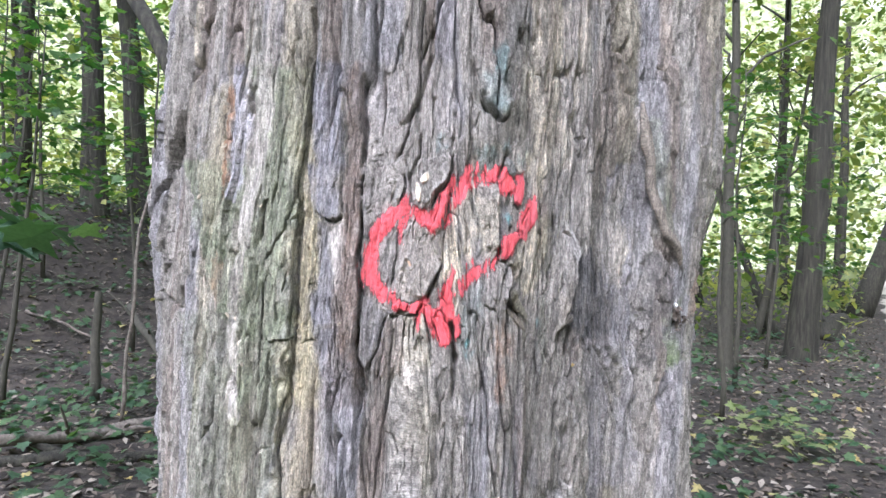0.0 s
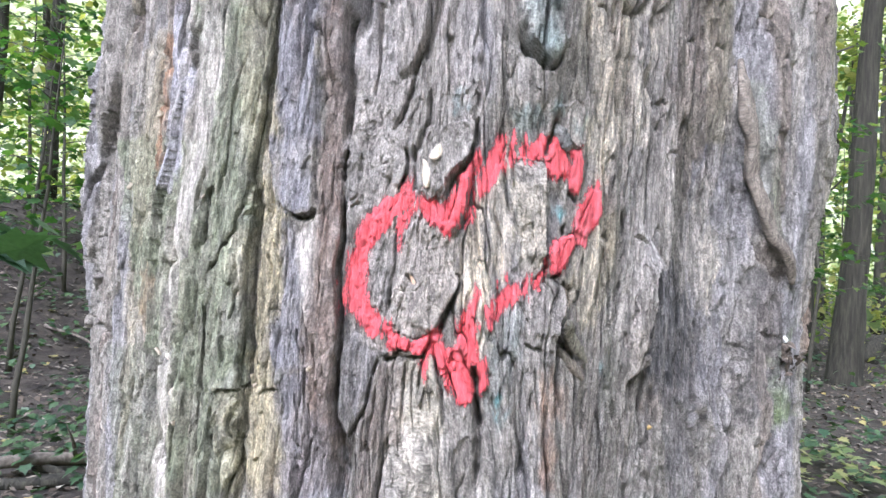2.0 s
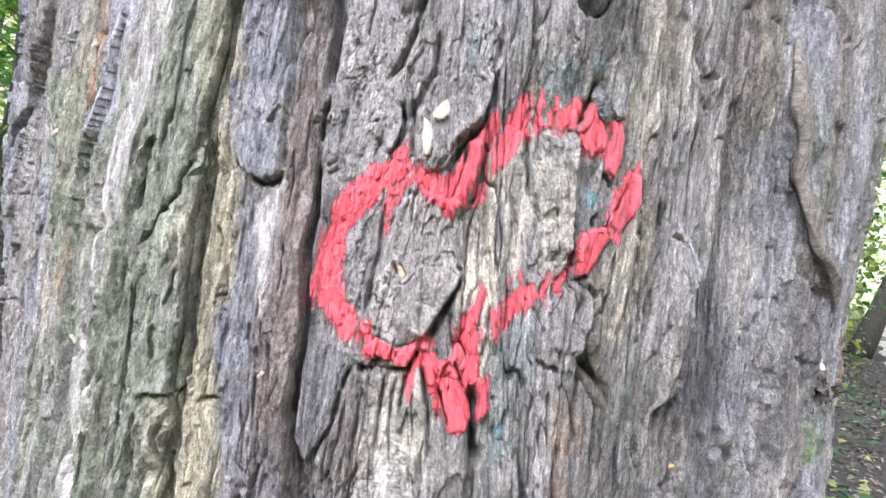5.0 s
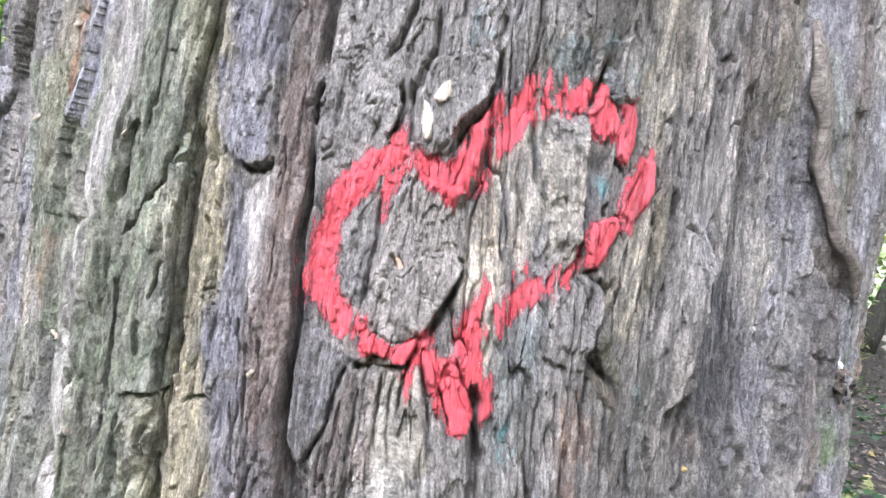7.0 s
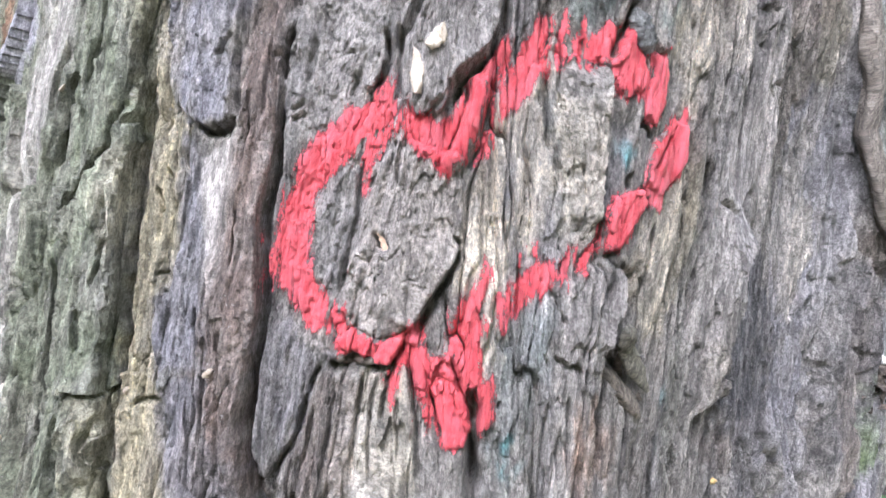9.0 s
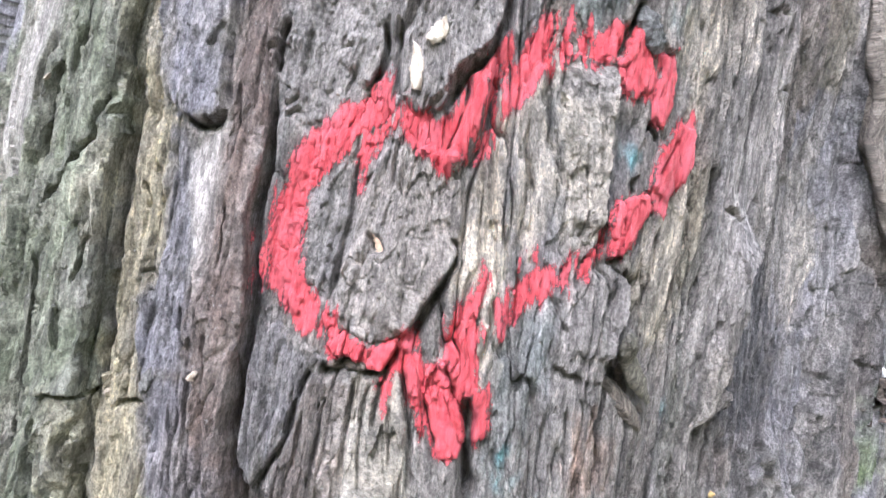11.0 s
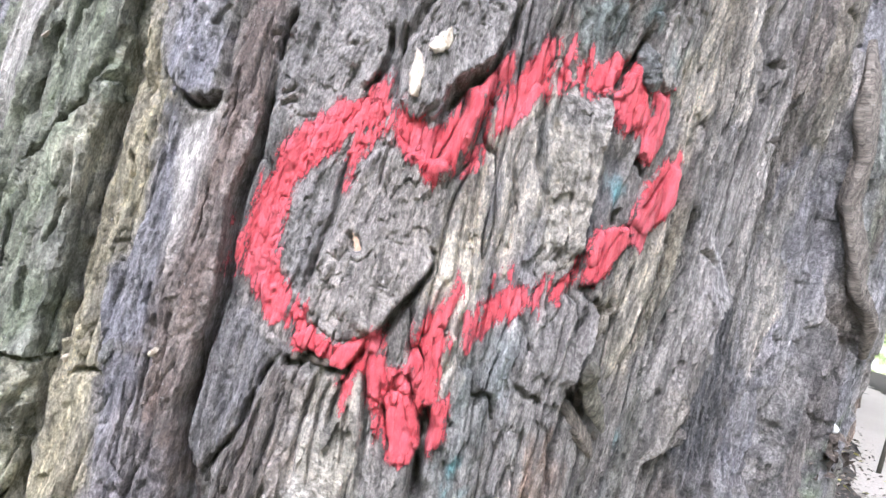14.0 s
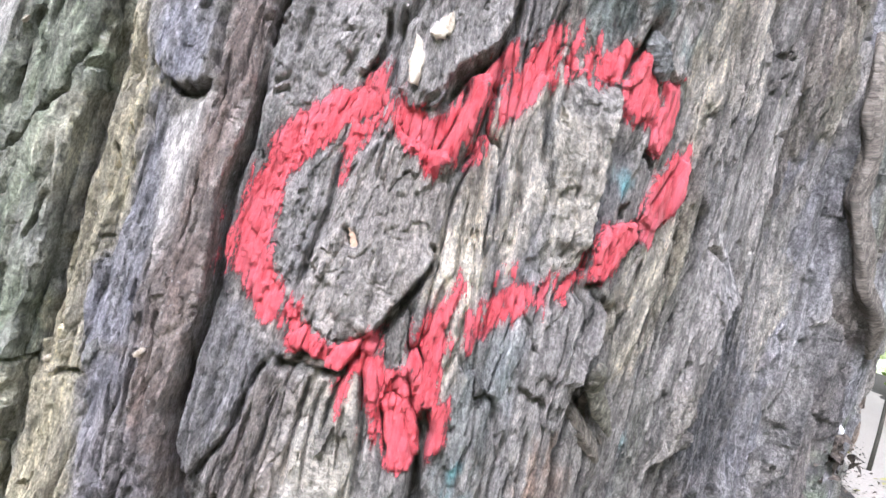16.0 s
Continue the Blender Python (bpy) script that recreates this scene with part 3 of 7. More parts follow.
tint("green", .75, [(-.2434, 1.320), (-.1614, 1.339), (-.1607, 1.278), (-.2309, 1.252)])
tint("pale", .35, [(-.1758, 1.463), (-.1598, 1.470), (-.1600, 1.442), (-.1606, 1.428), (-.1604, 1.408), (-.1643, 1.399), (-.1759, 1.416)])
tint("tan", 1, [(-.1587, 1.540), (-.1545, 1.541), (-.1462, 1.499), (-.1372, 1.474), (-.1335, 1.441), (-.1327, 1.419), (-.1346, 1.399), (-.1465, 1.383), (-.1419, 1.361), (-.1354, 1.334), (-.1212, 1.283), (-.1603, 1.273), (-.1599, 1.319), (-.1606, 1.353), (-.1599, 1.397), (-.1590, 1.434), (-.1596, 1.474), (-.1572, 1.503)])
tint("tan", .9, [(-.1526, 1.605), (-.1489, 1.605), (-.1324, 1.486), (-.1395, 1.377), (-.1392, 1.328), (-.1257, 1.258), (-.1612, 1.255), (-.1606, 1.336), (-.1593, 1.459)])
tint("green", .30, [(-.1441, 1.446), (-.1312, 1.425), (-.1401, 1.401), (-.1474, 1.383), (-.1467, 1.348), (-.1598, 1.346), (-.1593, 1.380), (-.1586, 1.415), (-.1520, 1.436)])
tint("lilac", 1, [(-.1537, 1.541), (-.1154, 1.540), (-.1051, 1.498), (-.1072, 1.483), (-.1240, 1.478), (-.1403, 1.488), (-.1467, 1.505)])
tint("lilac", 1, [(-.1547, 1.665), (-.1097, 1.657), (-.1070, 1.599), (-.1040, 1.542), (-.1181, 1.502), (-.1323, 1.502), (-.1445, 1.566)])
tint("lilac", .9, [(-.1355, 1.473), (-.1233, 1.467), (-.1213, 1.443), (-.1114, 1.417), (-.1112, 1.395), (-.1093, 1.374), (-.1083, 1.356), (-.1167, 1.356), (-.1354, 1.351), (-.1458, 1.380), (-.1342, 1.399), (-.1309, 1.419), (-.1321, 1.441), (-.1333, 1.458)])
tint("lilac", .75, [(-.1362, 1.348), (-.1062, 1.359), (-.1047, 1.338), (-.1067, 1.321), (-.1036, 1.290), (-.1212, 1.283), (-.1301, 1.319)])
tint("brown", .95, [(-.1103, 1.540), (-.0832, 1.545), (-.0822, 1.505), (-.0810, 1.481), (-.0816, 1.452), (-.0804, 1.420), (-.0779, 1.391), (-.0777, 1.364), (-.0782, 1.335), (-.0781, 1.321), (-.0710, 1.294), (-.0942, 1.291), (-.1024, 1.343), (-.1032, 1.370), (-.1052, 1.391), (-.1044, 1.415), (-.1025, 1.445), (-.1017, 1.477), (-.1041, 1.503)])
tint("brown", .8, [(-.1058, 1.657), (-.0882, 1.658), (-.0810, 1.572), (-.0837, 1.499), (-.0844, 1.415), (-.0818, 1.375), (-.0716, 1.265), (-.1201, 1.259), (-.1231, 1.339), (-.1092, 1.421), (-.0990, 1.502)])
tint("grey", .7, [(-.1233, 1.467), (-.1030, 1.477), (-.1025, 1.445), (-.1044, 1.415), (-.1046, 1.394), (-.1132, 1.414), (-.1190, 1.443)])
tint("grey", .8, [(-.0823, 1.545), (.0184, 1.557), (.0154, 1.527), (.0007, 1.496), (.0129, 1.474), (.0156, 1.440), (.0049, 1.412), (-.0055, 1.391), (-.0239, 1.389), (-.0423, 1.392), (-.0521, 1.412), (-.0632, 1.450), (-.0592, 1.475), (-.0768, 1.487), (-.0826, 1.518)])
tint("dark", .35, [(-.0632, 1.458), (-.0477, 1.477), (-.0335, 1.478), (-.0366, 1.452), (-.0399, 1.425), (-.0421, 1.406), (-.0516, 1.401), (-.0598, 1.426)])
tint("warmgrey", .6, [(-.0220, 1.477), (-.0010, 1.477), (.0114, 1.472), (.0157, 1.445), (.0095, 1.421), (-.0033, 1.393), (-.0243, 1.391), (-.0353, 1.394), (-.0370, 1.425), (-.0298, 1.461)])
tint("lilac", .55, [(-.0783, 1.407), (-.0576, 1.378), (-.0434, 1.376), (-.0559, 1.339), (-.0744, 1.307), (-.0781, 1.321), (-.0777, 1.364)])
tint("brown", .55, [(-.0485, 1.367), (-.0256, 1.369), (-.0264, 1.340), (-.0257, 1.306), (-.0618, 1.296), (-.0536, 1.333)])
tint("tan", .3, [(-.0250, 1.371), (-.0029, 1.378), (.0092, 1.320), (-.0208, 1.308), (-.0258, 1.343)])
tint("pale", 1, [(.0208, 1.509), (.0284, 1.503), (.0309, 1.484), (.0317, 1.466), (.0336, 1.443), (.0376, 1.429), (.0375, 1.413), (.0341, 1.392), (.0336, 1.374), (.0237, 1.386), (.0275, 1.407), (.0173, 1.420), (.0135, 1.427), (.0173, 1.440), (.0178, 1.461), (.0199, 1.474), (.0220, 1.487)])
tint("rust", .6, [(.0179, 1.479), (.0222, 1.482), (.0267, 1.465), (.0238, 1.459), (.0201, 1.466)])
tint("rust", .5, [(.0182, 1.464), (.0218, 1.464), (.0240, 1.449), (.0211, 1.451)])
tint("pale", .55, [(.0284, 1.503), (.0471, 1.521), (.0450, 1.502), (.0526, 1.478), (.0545, 1.452), (.0456, 1.438), (.0372, 1.439), (.0309, 1.484)])
tint("pale", .45, [(.0494, 1.509), (.0763, 1.508), (.0761, 1.475), (.0795, 1.449), (.0662, 1.438), (.0587, 1.458), (.0503, 1.483)])
tint("grey", .6, [(.0456, 1.528), (.0749, 1.532), (.0757, 1.511), (.0549, 1.499), (.0464, 1.511)])
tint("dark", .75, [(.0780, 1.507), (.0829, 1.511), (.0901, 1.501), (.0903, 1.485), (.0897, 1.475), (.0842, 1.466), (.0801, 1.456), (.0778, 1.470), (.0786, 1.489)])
tint("grey", .7, [(.0798, 1.569), (.1126, 1.585), (.1122, 1.546), (.0939, 1.540)])
tint("teal", .20, [(.0444, 1.563), (.0653, 1.566), (.0750, 1.554), (.0628, 1.542), (.0516, 1.545)])
tint("teal", .25, [(.0968, 1.551), (.1092, 1.564), (.1092, 1.556), (.1042, 1.550)])
tint("teal", .55, [(.0873, 1.491), (.0917, 1.488), (.0897, 1.486)])
tint("teal", .9, [(.0437, 1.346), (.0522, 1.351), (.0496, 1.345), (.0492, 1.337), (.0471, 1.333), (.0449, 1.340)])
tint("teal", .6, [(.0522, 1.337), (.0541, 1.338), (.0553, 1.336), (.0535, 1.335)])
tint("teal", .35, [(.1389, 1.368), (.1452, 1.372), (.1453, 1.365)])
tint("grey", .75, [(.0611, 1.412), (.0653, 1.424), (.0830, 1.438), (.0934, 1.437), (.0948, 1.413), (.0920, 1.393), (.0903, 1.382), (.0664, 1.390)])
tint("teal", .10, [(.0378, 1.408), (.0599, 1.417), (.0632, 1.392), (.0573, 1.349), (.0494, 1.321), (.0365, 1.346), (.0384, 1.377)])
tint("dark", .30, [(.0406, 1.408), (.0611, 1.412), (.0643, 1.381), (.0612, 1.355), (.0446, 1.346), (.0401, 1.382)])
tint("pale", .65, [(.1049, 1.559), (.1551, 1.585), (.1398, 1.520), (.1368, 1.473), (.1187, 1.441), (.1047, 1.423), (.0975, 1.439), (.1106, 1.463), (.1288, 1.494), (.1213, 1.526)])
tint("rust", .7, [(.0952, 1.433), (.0984, 1.434), (.1000, 1.418), (.0977, 1.412)])
tint("rust", .7, [(.0802, 1.367), (.0902, 1.369), (.0952, 1.353), (.0845, 1.352)])
tint("rust", .4, [(.0848, 1.353), (.1037, 1.355), (.1026, 1.330), (.0873, 1.331)])
tint("rust", .35, [(.1228, 1.513), (.1382, 1.526), (.1410, 1.509), (.1301, 1.497)])
tint("tan", .4, [(.0987, 1.428), (.1368, 1.496), (.1642, 1.492), (.1512, 1.445), (.1353, 1.408), (.1168, 1.402)])
tint("grey", .8, [(.2065, 1.576), (.2641, 1.585), (.2454, 1.517), (.2158, 1.471), (.1977, 1.443), (.1860, 1.409), (.1690, 1.384), (.1541, 1.396), (.1678, 1.453), (.1797, 1.505)])
tint("brown", .35, [(.2352, 1.556), (.3142, 1.599), (.3201, 1.561), (.2960, 1.526), (.2688, 1.510)])
# strongly darkened patch over the valley beside the pale rib
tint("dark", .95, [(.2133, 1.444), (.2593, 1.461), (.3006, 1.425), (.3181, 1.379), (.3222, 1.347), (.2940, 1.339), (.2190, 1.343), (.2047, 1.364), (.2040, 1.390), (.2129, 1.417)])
tint("lilac", .75, [(.3119, 1.575), (.3573, 1.578), (.3614, 1.496), (.3666, 1.414), (.3808, 1.298), (.3383, 1.297), (.3169, 1.371), (.3006, 1.425), (.2897, 1.471), (.2955, 1.518)])
tint("pale", .30, [(.3201, 1.561), (.2967, 1.495), (.2921, 1.463), (.3177, 1.410), (.3438, 1.412), (.3304, 1.484), (.3445, 1.542)])
tint("green", .40, [(.3134, 1.517), (.3482, 1.535), (.3543, 1.462), (.3366, 1.428)])
tint("brown", .35, [(.1905, 1.331), (.2218, 1.353), (.3014, 1.363), (.3067, 1.335), (.2223, 1.315)])
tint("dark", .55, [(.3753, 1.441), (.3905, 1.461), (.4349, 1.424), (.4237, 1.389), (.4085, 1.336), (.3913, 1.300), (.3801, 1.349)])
tint("moss", .6, [(.4173, 1.349), (.4525, 1.407), (.4100, 1.362), (.4549, 1.307), (.4138, 1.293)])
tint("green", .45, [(.3590, 1.619), (.3800, 1.641), (.4304, 1.450), (.4094, 1.464), (.3812, 1.542)])
tint("rust", 1, [(-.2793, 1.640), (-.2667, 1.637), (-.2687, 1.601), (-.2718, 1.564), (-.2684, 1.522), (-.2748, 1.500), (-.2791, 1.537), (-.2784, 1.579)])
tint("rust", .5, [(-.2922, 1.398), (-.2841, 1.435), (-.2707, 1.418), (-.2786, 1.362)])
tint("lilac", 1, [(-.2726, 1.667), (-.2381, 1.659), (-.2307, 1.586), (-.2373, 1.551), (-.2426, 1.516), (-.2557, 1.494), (-.2676, 1.517), (-.2657, 1.568), (-.2642, 1.609)])
tint("grey", .8, [(-.2226, 1.657), (-.1982, 1.654), (-.2026, 1.563), (-.2155, 1.490), (-.2303, 1.420), (-.2379, 1.368), (-.2219, 1.242), (-.2452, 1.236), (-.2615, 1.347), (-.2560, 1.419), (-.2447, 1.485), (-.2254, 1.564)])
tint("lilac", .6, [(-.4436, 1.618), (-.4571, 1.720), (-.4311, 1.714), (-.4607, 1.582), (-.4519, 1.487), (-.4455, 1.440), (-.4422, 1.534)])
tint("tan", .35, [(-.3533, 1.627), (-.2873, 1.642), (-.2788, 1.569), (-.2859, 1.500), (-.3031, 1.444), (-.3384, 1.503)])
tint("green", .4, [(-.4016, 1.346), (-.2706, 1.363), (-.2452, 1.236), (-.3285, 1.211)])
tint("grey", .6, [(-.0646, 1.662), (.0187, 1.656), (.0258, 1.555), (-.0266, 1.522), (-.0545, 1.546)])
tint("teal", .22, [(.0498, 1.646), (.0804, 1.650), (.0800, 1.611), (.0706, 1.597), (.0570, 1.607)])
tint("teal", .5, [(.0053, 1.573), (.0089, 1.578), (.0105, 1.566), (.0063, 1.560)])
tint("teal", .35, [(.0775, 1.570), (.0836, 1.571), (.0848, 1.564), (.0791, 1.563)])
tint("pale", .45, [(.1024, 1.661), (.1700, 1.687), (.1723, 1.571), (.1287, 1.546)])
tint("brown", .35, [(.2430, 1.708), (.3321, 1.736), (.3379, 1.627), (.2500, 1.557), (.2256, 1.604)])
tint("rust", .5, [(.4772, 1.435), (.5061, 1.430), (.5048, 1.370), (.4724, 1.368)])
tint("rust", .6, [(.0785, 1.362), (.0861, 1.366), (.0968, 1.279), (.0836, 1.282)])
tint("tan", .5, [(-.1813, 1.337), (-.1439, 1.338), (-.1198, 1.158), (-.1802, 1.152)])
tint("tan", .4, [(-.1827, 1.733), (-.1550, 1.736), (-.1525, 1.516), (-.1606, 1.456), (-.1819, 1.600)])
tint("green", .5, [(-.3554, 1.317), (-.1832, 1.363), (-.1718, 1.154), (-.3280, 1.116)])
tint("pale", .10, [(-.0409, 1.346), (-.0068, 1.336), (-.0105, 1.273), (-.0447, 1.281)])
tint("lilac", .5, [(-.1301, 1.340), (-.0821, 1.318), (-.0788, 1.163), (-.1110, 1.161)])
tint("lilac", .5, [(.2337, 1.344), (.3767, 1.369), (.3847, 1.134), (.3012, 1.142)])
tint("pale", .4, [(.1097, 1.741), (.2257, 1.771), (.1955, 1.555), (.1300, 1.548)])
tint("teal", .4, [(.0637, 1.676), (.0762, 1.678), (.0744, 1.640), (.0665, 1.633)])
# darker patches beside the notch, the rib crack and its nicks
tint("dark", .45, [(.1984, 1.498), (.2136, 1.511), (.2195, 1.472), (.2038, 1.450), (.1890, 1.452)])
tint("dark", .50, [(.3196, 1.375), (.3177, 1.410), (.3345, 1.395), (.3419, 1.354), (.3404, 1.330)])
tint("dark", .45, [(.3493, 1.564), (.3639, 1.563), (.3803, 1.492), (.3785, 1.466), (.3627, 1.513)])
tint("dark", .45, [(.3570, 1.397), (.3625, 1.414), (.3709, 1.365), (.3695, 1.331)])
tint("brown", .6, [(.1359, 1.507), (.1433, 1.527), (.1505, 1.493), (.1455, 1.462), (.1381, 1.455)])
tint("pale", .5, [(.1204, 1.436), (.1348, 1.455), (.1363, 1.420), (.1239, 1.396), (.1146, 1.407)])
tint("pale", .4, [(.3304, 1.484), (.3448, 1.510), (.3545, 1.454), (.3503, 1.396), (.3288, 1.427)])
stroke(1.0, [(-.0401, 1.496), (-.0472, 1.493), (-.0566, 1.485), (-.0651, 1.477), (-.0701, 1.468), (-.0722, 1.456), (-.0754, 1.445), (-.0765, 1.429), (-.0755, 1.415), (-.0732, 1.408), (-.0681, 1.405), (-.0631, 1.393), (-.0531, 1.386), (-.0447, 1.387), (-.0458, 1.397), (-.0515, 1.406), (-.0580, 1.413), (-.0620, 1.431), (-.0606, 1.445), (-.0593, 1.453), (-.0531, 1.461), (-.0462, 1.469), (-.0408, 1.479), (-.0341, 1.482), (-.0240, 1.488), (-.0213, 1.495), (-.0269, 1.503)])
stroke(.75, [(-.0240, 1.488), (-.0320, 1.485), (-.0361, 1.478), (-.0367, 1.469), (-.0338, 1.463), (-.0330, 1.454), (-.0306, 1.453), (-.0302, 1.463), (-.0294, 1.472), (-.0251, 1.479), (-.0213, 1.488)])
stroke(.6, [(-.0334, 1.510), (-.0260, 1.512), (-.0219, 1.498), (-.0278, 1.493), (-.0358, 1.498)])
stroke(.85, [(-.0216, 1.498), (-.0186, 1.500), (-.0162, 1.495), (-.0158, 1.487), (-.0196, 1.488)])
stroke(1.0, [(-.0163, 1.495), (-.0106, 1.494), (-.0023, 1.492), (.0041, 1.492), (.0081, 1.500), (.0110, 1.516), (.0145, 1.520), (.0178, 1.513), (.0171, 1.500), (.0147, 1.486), (.0107, 1.472), (.0054, 1.463), (.0009, 1.465), (-.0011, 1.471), (-.0080, 1.476), (-.0148, 1.479), (-.0189, 1.487), (-.0177, 1.492)])
stroke(.8, [(.0118, 1.518), (.0221, 1.530), (.0249, 1.535), (.0278, 1.525), (.0248, 1.515), (.0238, 1.508), (.0198, 1.499), (.0174, 1.487), (.0165, 1.504)])
stroke(.65, [(.0174, 1.487), (.0227, 1.500), (.0253, 1.493), (.0235, 1.480), (.0187, 1.474)])
stroke(1.0, [(.0284, 1.521), (.0336, 1.533), (.0382, 1.542), (.0440, 1.544), (.0448, 1.531), (.0442, 1.518), (.0394, 1.510), (.0322, 1.504), (.0273, 1.496), (.0253, 1.503), (.0270, 1.511)])
stroke(.9, [(.0462, 1.526), (.0478, 1.539), (.0509, 1.548), (.0523, 1.538), (.0514, 1.527), (.0477, 1.522)])
stroke(.85, [(.0539, 1.525), (.0562, 1.536), (.0603, 1.544), (.0620, 1.538), (.0607, 1.527), (.0569, 1.525)])
stroke(.9, [(.0621, 1.529), (.0635, 1.540), (.0689, 1.544), (.0783, 1.544), (.0774, 1.535), (.0753, 1.528), (.0659, 1.527)])
stroke(.45, [(.0465, 1.525), (.0754, 1.530), (.0757, 1.526), (.0608, 1.524), (.0471, 1.521)])
stroke(1.0, [(.0761, 1.536), (.0796, 1.544), (.0833, 1.543), (.0889, 1.536), (.0945, 1.525), (.0925, 1.520), (.0844, 1.516), (.0778, 1.517), (.0763, 1.524)])
stroke(.6, [(.0789, 1.517), (.0949, 1.524), (.0996, 1.519), (.0910, 1.512), (.0858, 1.513), (.0793, 1.513)])
stroke(1.0, [(.0948, 1.534), (.1053, 1.542), (.1091, 1.531), (.1081, 1.516), (.1042, 1.505), (.0961, 1.505), (.0955, 1.516), (.0992, 1.526)])
stroke(1.0, [(.1035, 1.495), (.1142, 1.505), (.1196, 1.513), (.1274, 1.508), (.1321, 1.493), (.1254, 1.482), (.1159, 1.470), (.1136, 1.463), (.1042, 1.467), (.1031, 1.476), (.1012, 1.487)])
stroke(.55, [(.1196, 1.513), (.1267, 1.518), (.1308, 1.500), (.1311, 1.489)])
stroke(1.0, [(.0837, 1.462), (.0873, 1.469), (.1021, 1.473), (.1050, 1.468), (.0979, 1.455), (.0916, 1.443), (.0839, 1.440), (.0813, 1.447), (.0823, 1.456)])
stroke(1.0, [(.0782, 1.453), (.0803, 1.455), (.0817, 1.445), (.0805, 1.441)])
stroke(.85, [(.0692, 1.437), (.0730, 1.442), (.0789, 1.447), (.0809, 1.441), (.0761, 1.436), (.0735, 1.429), (.0696, 1.429)])
stroke(.85, [(.0614, 1.430), (.0656, 1.441), (.0678, 1.437), (.0677, 1.426), (.0644, 1.422)])
stroke(.7, [(.0398, 1.419), (.0437, 1.427), (.0485, 1.431), (.0572, 1.433), (.0605, 1.435), (.0630, 1.428), (.0595, 1.420), (.0553, 1.415), (.0486, 1.410), (.0446, 1.404), (.0410, 1.406)])
stroke(.35, [(.0413, 1.432), (.0480, 1.441), (.0525, 1.436), (.0500, 1.429), (.0442, 1.425)])
stroke(.7, [(.0350, 1.412), (.0396, 1.420), (.0425, 1.409), (.0388, 1.400)])
stroke(.9, [(.0283, 1.430), (.0302, 1.428), (.0293, 1.417), (.0276, 1.408), (.0305, 1.402), (.0297, 1.392), (.0312, 1.374), (.0260, 1.373), (.0192, 1.382), (.0150, 1.389), (.0164, 1.401), (.0217, 1.413), (.0265, 1.422)])
stroke(.7, [(.0373, 1.408), (.0406, 1.408), (.0404, 1.395), (.0368, 1.398)])
stroke(1.0, [(-.0395, 1.382), (-.0354, 1.391), (-.0297, 1.389), (-.0181, 1.387), (-.0056, 1.391), (-.0037, 1.395), (-.0001, 1.398), (.0012, 1.391), (-.0009, 1.380), (-.0062, 1.374), (-.0116, 1.374), (-.0159, 1.376), (-.0260, 1.378), (-.0360, 1.378)])
stroke(.9, [(-.0441, 1.396), (-.0411, 1.401), (-.0369, 1.400), (-.0334, 1.390), (-.0394, 1.386), (-.0447, 1.392)])
stroke(1.0, [(-.0034, 1.380), (-.0019, 1.386), (.0025, 1.387), (.0078, 1.382), (.0162, 1.385), (.0226, 1.378), (.0252, 1.370), (.0253, 1.363), (.0294, 1.353), (.0299, 1.345), (.0240, 1.342), (.0193, 1.343), (.0144, 1.350), (.0087, 1.359), (.0018, 1.366), (-.0015, 1.373)])
stroke(.6, [(.0009, 1.368), (.0073, 1.367), (.0125, 1.353), (.0095, 1.345), (.0051, 1.354)])
stroke(.85, [(.0299, 1.373), (.0364, 1.377), (.0398, 1.359), (.0356, 1.347), (.0302, 1.351), (.0294, 1.363)])
stroke(.7, [(.0163, 1.384), (.0247, 1.380), (.0290, 1.374), (.0283, 1.361), (.0227, 1.370)])
stroke(.45, [(-.0154, 1.373), (-.0034, 1.380), (-.0011, 1.367), (-.0074, 1.366), (-.0103, 1.360)])
stroke(.35, [(-.0143, 1.367), (-.0087, 1.366), (-.0093, 1.355), (-.0124, 1.357)])
stroke(.55, [(-.0816, 1.428), (-.0800, 1.428), (-.0794, 1.417), (-.0773, 1.402), (-.0797, 1.401), (-.0808, 1.414)])
stroke(.35, [(-.0774, 1.418), (-.0732, 1.419), (-.0707, 1.406), (-.0741, 1.405)])

COBBLE, STRAND, WORN = (REGION[k] for k in ("cobble", "strand", "smooth"))
COBBLE = COBBLE * (1 - 0.7 * STRAND)
rough = (1 - 0.88 * WORN) * (1 - 0.62 * COBBLE)
# long plates and furrows where the bark is coarsest, away from the heart
open_bark = 1 - 0.85 * step((S + 0.26) / 0.08) * step((0.40 - S) / 0.10) * step((V - 1.26) / 0.06) * step((1.62 - V) / 0.06)
joint0, cell0 = cells(SG * 24 + 0.30 * fbm(S * 20, V * 5, 3, 71), V * 2.2 + 0.4 * fbm(S * 24, V * 5, 3, 72), 13)
H += open_bark * (0.0085 * (cell0 - 0.5) - 0.014 * np.exp(-(joint0 / 0.055) ** 1.5) * step((fbm(S * 12, V * 3, 2, 73) + 0.45) / 0.4))
H += open_bark * 0.0075 * flakes(SG * 34 + 0.3 * fbm(S * 40, V * 10, 2, 74), V * 4.5 + 0.4 * fbm(S * 40, V * 10, 2, 75), 14)
